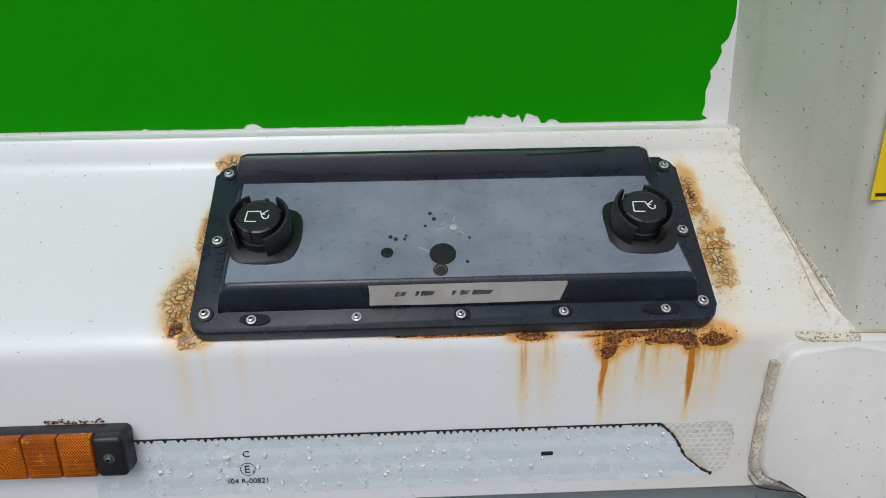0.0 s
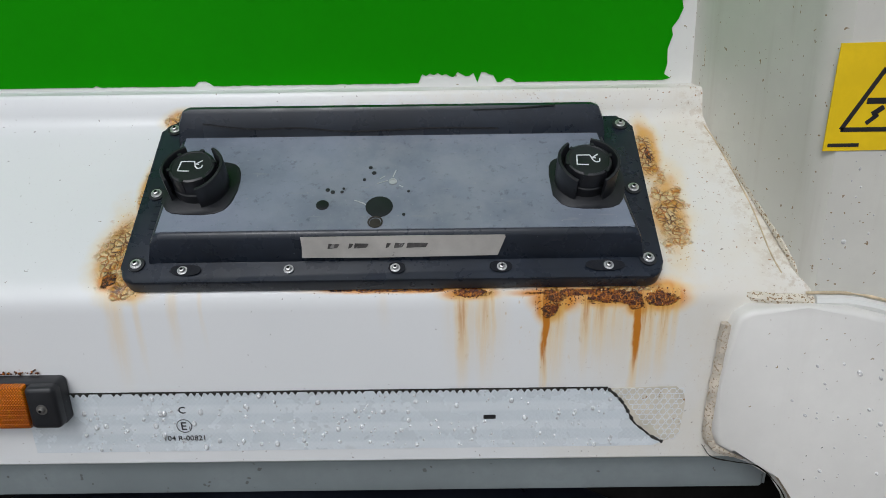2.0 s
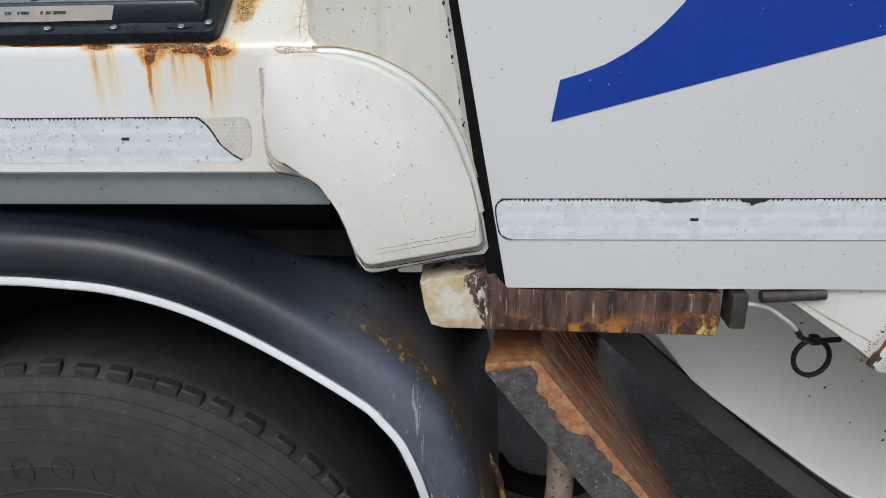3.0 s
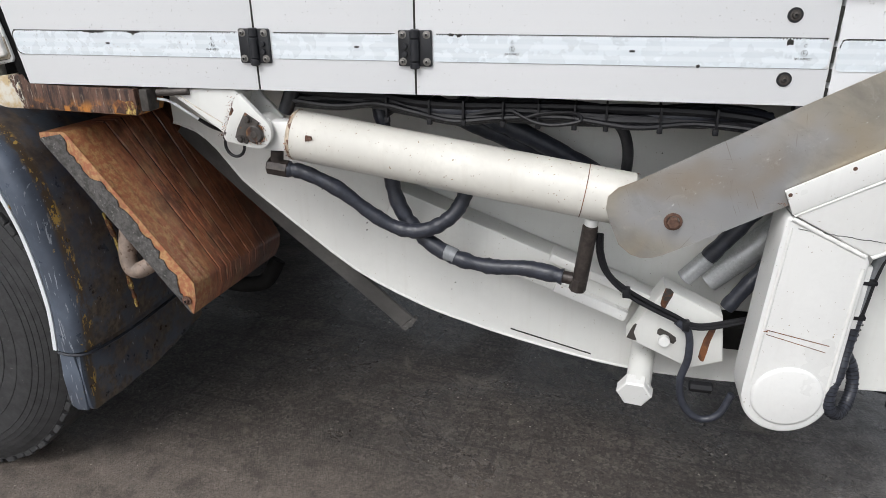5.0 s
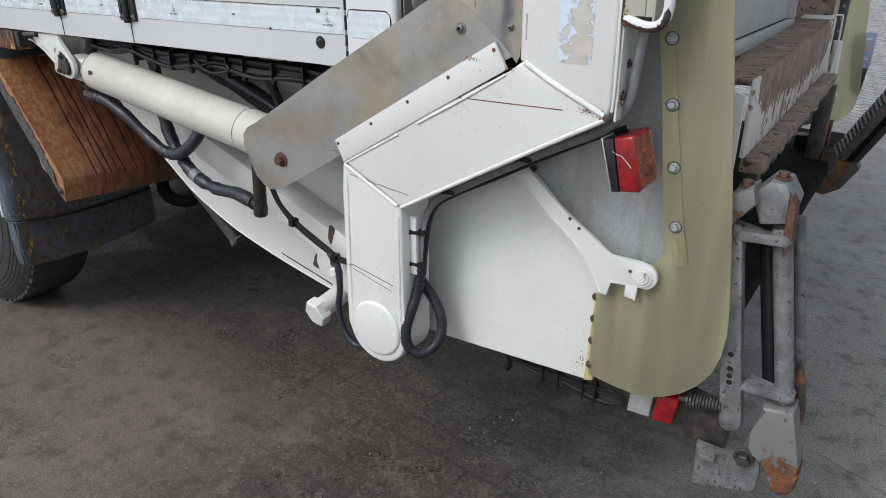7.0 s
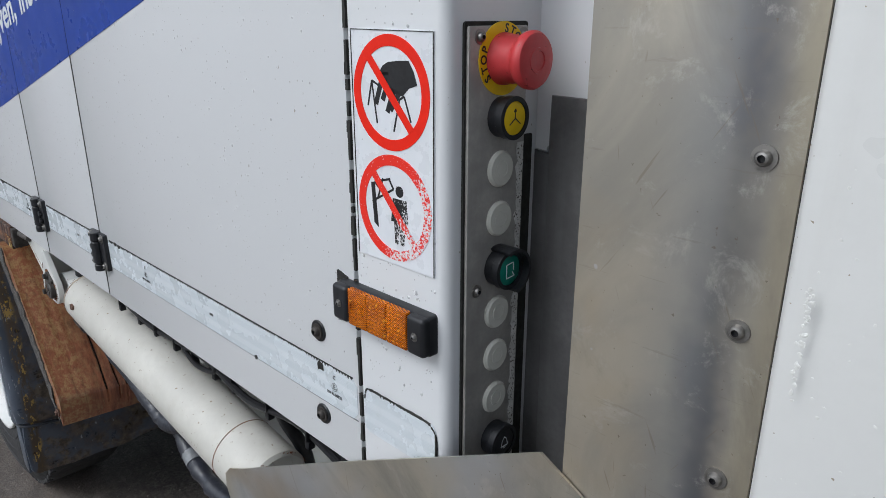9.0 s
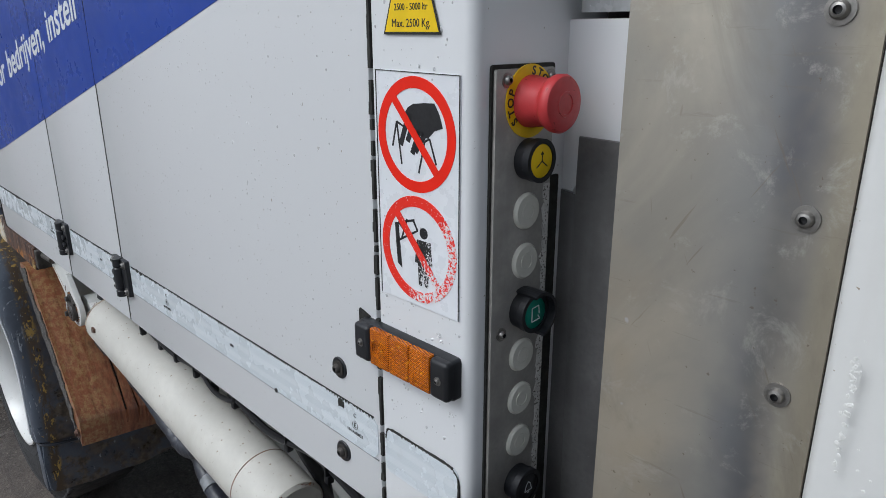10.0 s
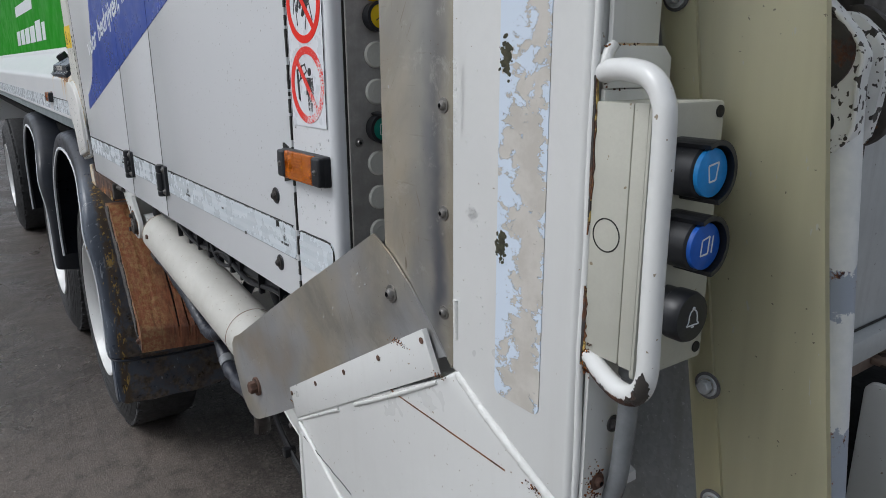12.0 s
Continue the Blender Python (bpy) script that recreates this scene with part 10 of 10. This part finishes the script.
box(bm, 2.806, 2.862, 2.37, 2.43, 0.62, 0.96, 0.004)
part("hanger", bm, M["darksteel"], comb)
bolt(comb, (2.910, 2.3595, 0.640), (0, -1, 0), 0.024, "hex", "darksteel")
# bar and cables below the tailgate
lowbar = thing("under_run_bar", "dirty dark underrun bar with tied cables and a red lamp", "bar", (2.6, 0.66, 0.46))
bm = B()
prism(bm, [(2.36, 0.615), (2.36, 0.560), (2.60, 0.538), (2.80, 0.505), (2.96, 0.475), (2.97, 0.575), (2.80, 0.60)], 0.655, 0.72, 0.006)
part("bar", bm, M["darksteel"], lowbar)
rr = random.Random(41)
for k in range(5):
    bm = B()
    o = rr.uniform(-0.010, 0.010)
    tube(bm, [(2.35, 0.645, 0.585 + o), (2.45, 0.645, 0.565 + o), (2.54, 0.645, 0.545 + o + rr.uniform(-0.01, 0.01)), (2.64, 0.645, 0.548 + o * 0.5), (2.735, 0.645, 0.552 + o), (2.752, 0.645, 0.535), (2.70, 0.645, 0.522 + o * 0.4), (2.60, 0.645, 0.535 + o)], 0.0032, 7, 6)
    part("cable", bm, M["cable"], lowbar)
for x in (2.47, 2.56, 2.60, 2.66, 2.69):
    bm = B()
    box(bm, x - 0.002, x + 0.002, 0.638, 0.66, 0.515, 0.595, 0.0005)
    part("cable_tie", bm, M["cable"], lowbar)
bm = B()
prism(bm, [(2.768, 0.590), (2.818, 0.602), (2.812, 0.530), (2.765, 0.528)], 0.640, 0.655, 0.003)
part("bracket", bm, M["galv"], lowbar)
bm = B()
prism(bm, [(2.828, 0.600), (2.872, 0.612), (2.865, 0.545), (2.822, 0.540)], 0.622, 0.656, 0.004)
part("red_lens", bm, M["lensred"], lowbar, "small red lamp lens")

# ---- mechanism seen beyond the flap ----
mech = thing("lift_arm", "white painted lift arm with chipped plates and a bare pin", "lift arm", (2.9, 0.8, 1.25))
bm = B()
rod(bm, (2.834, 0.700, 1.16), (2.797, 0.700, 1.53), 0.0165, 20)
part("tube", bm, M["armtube"], mech, "white tube with grey and rusty bare patches")
bm = B()
prism(bm, glide2([(2.755, 1.500), (2.791, 1.489), (2.805, 1.495), (2.815, 1.506), (2.8175, 1.522), (2.816, 1.549), (2.817, 1.569), (2.810, 1.583), (2.797, 1.598), (2.781, 1.614), (2.760, 1.625), (2.740, 1.60), (2.745, 1.53), (2.755, 1.500)], 3)[:-1], 0.680, 0.696, 0.003)
part("cheek_plate", bm, M["chipped3"], mech)
bm = B()
tube(bm, [(2.791, 0.6795, 1.489), (2.805, 0.6795, 1.495), (2.815, 0.6795, 1.507), (2.8170, 0.6795, 1.522), (2.8155, 0.6795, 1.549), (2.8165, 0.6795, 1.569), (2.809, 0.6795, 1.583), (2.796, 0.6795, 1.598), (2.780, 0.6795, 1.614)], 0.0022, 8, 5, 0.3, 6)
part("raised_rim", bm, M["chipped3"], mech)
bm = B()
lathe(bm, [(0, 0), (0.0295, 0), (0.0295, 0.003), (0.026, 0.004), (0.010, 0.004), (0, 0.003)], Matrix.Translation((2.7815, 0.6805, 1.570)) @ FRONT, 36)
pin = part("pin", bm, M["hubrust"], mech, "dark brown bare pin face")
bm = B()
lathe(bm, [(0, 0), (0.0050, 0), (0.0050, 0.0012), (0.0024, 0.0016), (0.0020, 0.0005), (0, 0.0005)], Matrix.Translation((2.7825, 0.6765, 1.585)) @ FRONT, 18)
part("grease_nipple", bm, M["steel"], pin)
bm = B()
lathe(bm, [(0, 0), (0.0100, 0), (0.0100, 0.0012), (0.0085, 0.0014), (0, 0.0010)], Matrix.Translation((2.792, 0.6805, 1.516)) @ FRONT, 24)
part("dark_bush", bm, M["cable"], mech)
for dy, grow in ((0.0, 0.0), (0.022, 0.006)):
    bm = B()
    prism(bm, glide2([(2.766, 1.606 + grow), (2.782, 1.605 + grow), (2.797 + grow, 1.594), (2.808 + grow, 1.581), (2.813 + grow, 1.559), (2.812 + grow, 1.536), (2.810 + grow, 1.519), (2.803, 1.496), (2.780, 1.50), (2.766, 1.606 + grow)], 3)[:-1], 0.728 + dy, 0.740 + dy, 0.003)
    # The rearmost plate is darkened to stand for the black space behind.
    part("rear_plate", bm, M["darksteel" if dy else "chipped3"], mech)
# ---- rain beads ----
toe(drops("rain_drops", [
    ((0.62, 0.4699, 1.24), (0.45, 0, 0), (0, 0, 0.45), 520, 0.0004, 0.0014),
    ((1.12, 0.4699, 1.35), (0.30, 0, 0), (0, 0, 0.40), 320, 0.0004, 0.0013),
    ((1.46, 0.4699, 1.35), (0.68, 0, 0), (0, 0, 0.40), 560, 0.0004, 0.0013),
    ((2.170, 0.4703, 1.35), (0.108, 0, 0), (0, 0, 0.45), 330, 0.0005, 0.0016),
    ((0.55, 0.4689, 1.286), (0.50, 0, 0), (0, 0, 0.045), 90, 0.0004, 0.0014),
], "rain drops, whitened for glints, beading on the body side"))
drops("rain_drops", [
    ((0.34, 0.4603, 1.52), (0.12, 0, 0), (0, 0, 0.12), 60, 0.0005, 0.0018),
    ((0.372, 0.4474, 1.30), (0.12, 0, 0), (-0.07, 0, 0.16), 70, 0.0005, 0.0020),
    ((-0.22, 0.4583, 1.382), (0.42, 0, 0), (0, 0, 0.048), 260, 0.0005, 0.0022),
    ((2.16, 0.4626, 1.03), (0.40, 0, 0.20), (-0.05, 0, 0.0), 30, 0.0005, 0.0014),
    ((1.90, 0.4579, 1.00), (0.50, 0, 0.30), (0.03, 0, 0.05), 110, 0.0005, 0.0018),
], "rain drops, whitened for glints, beading on paint and shield plates", 8)
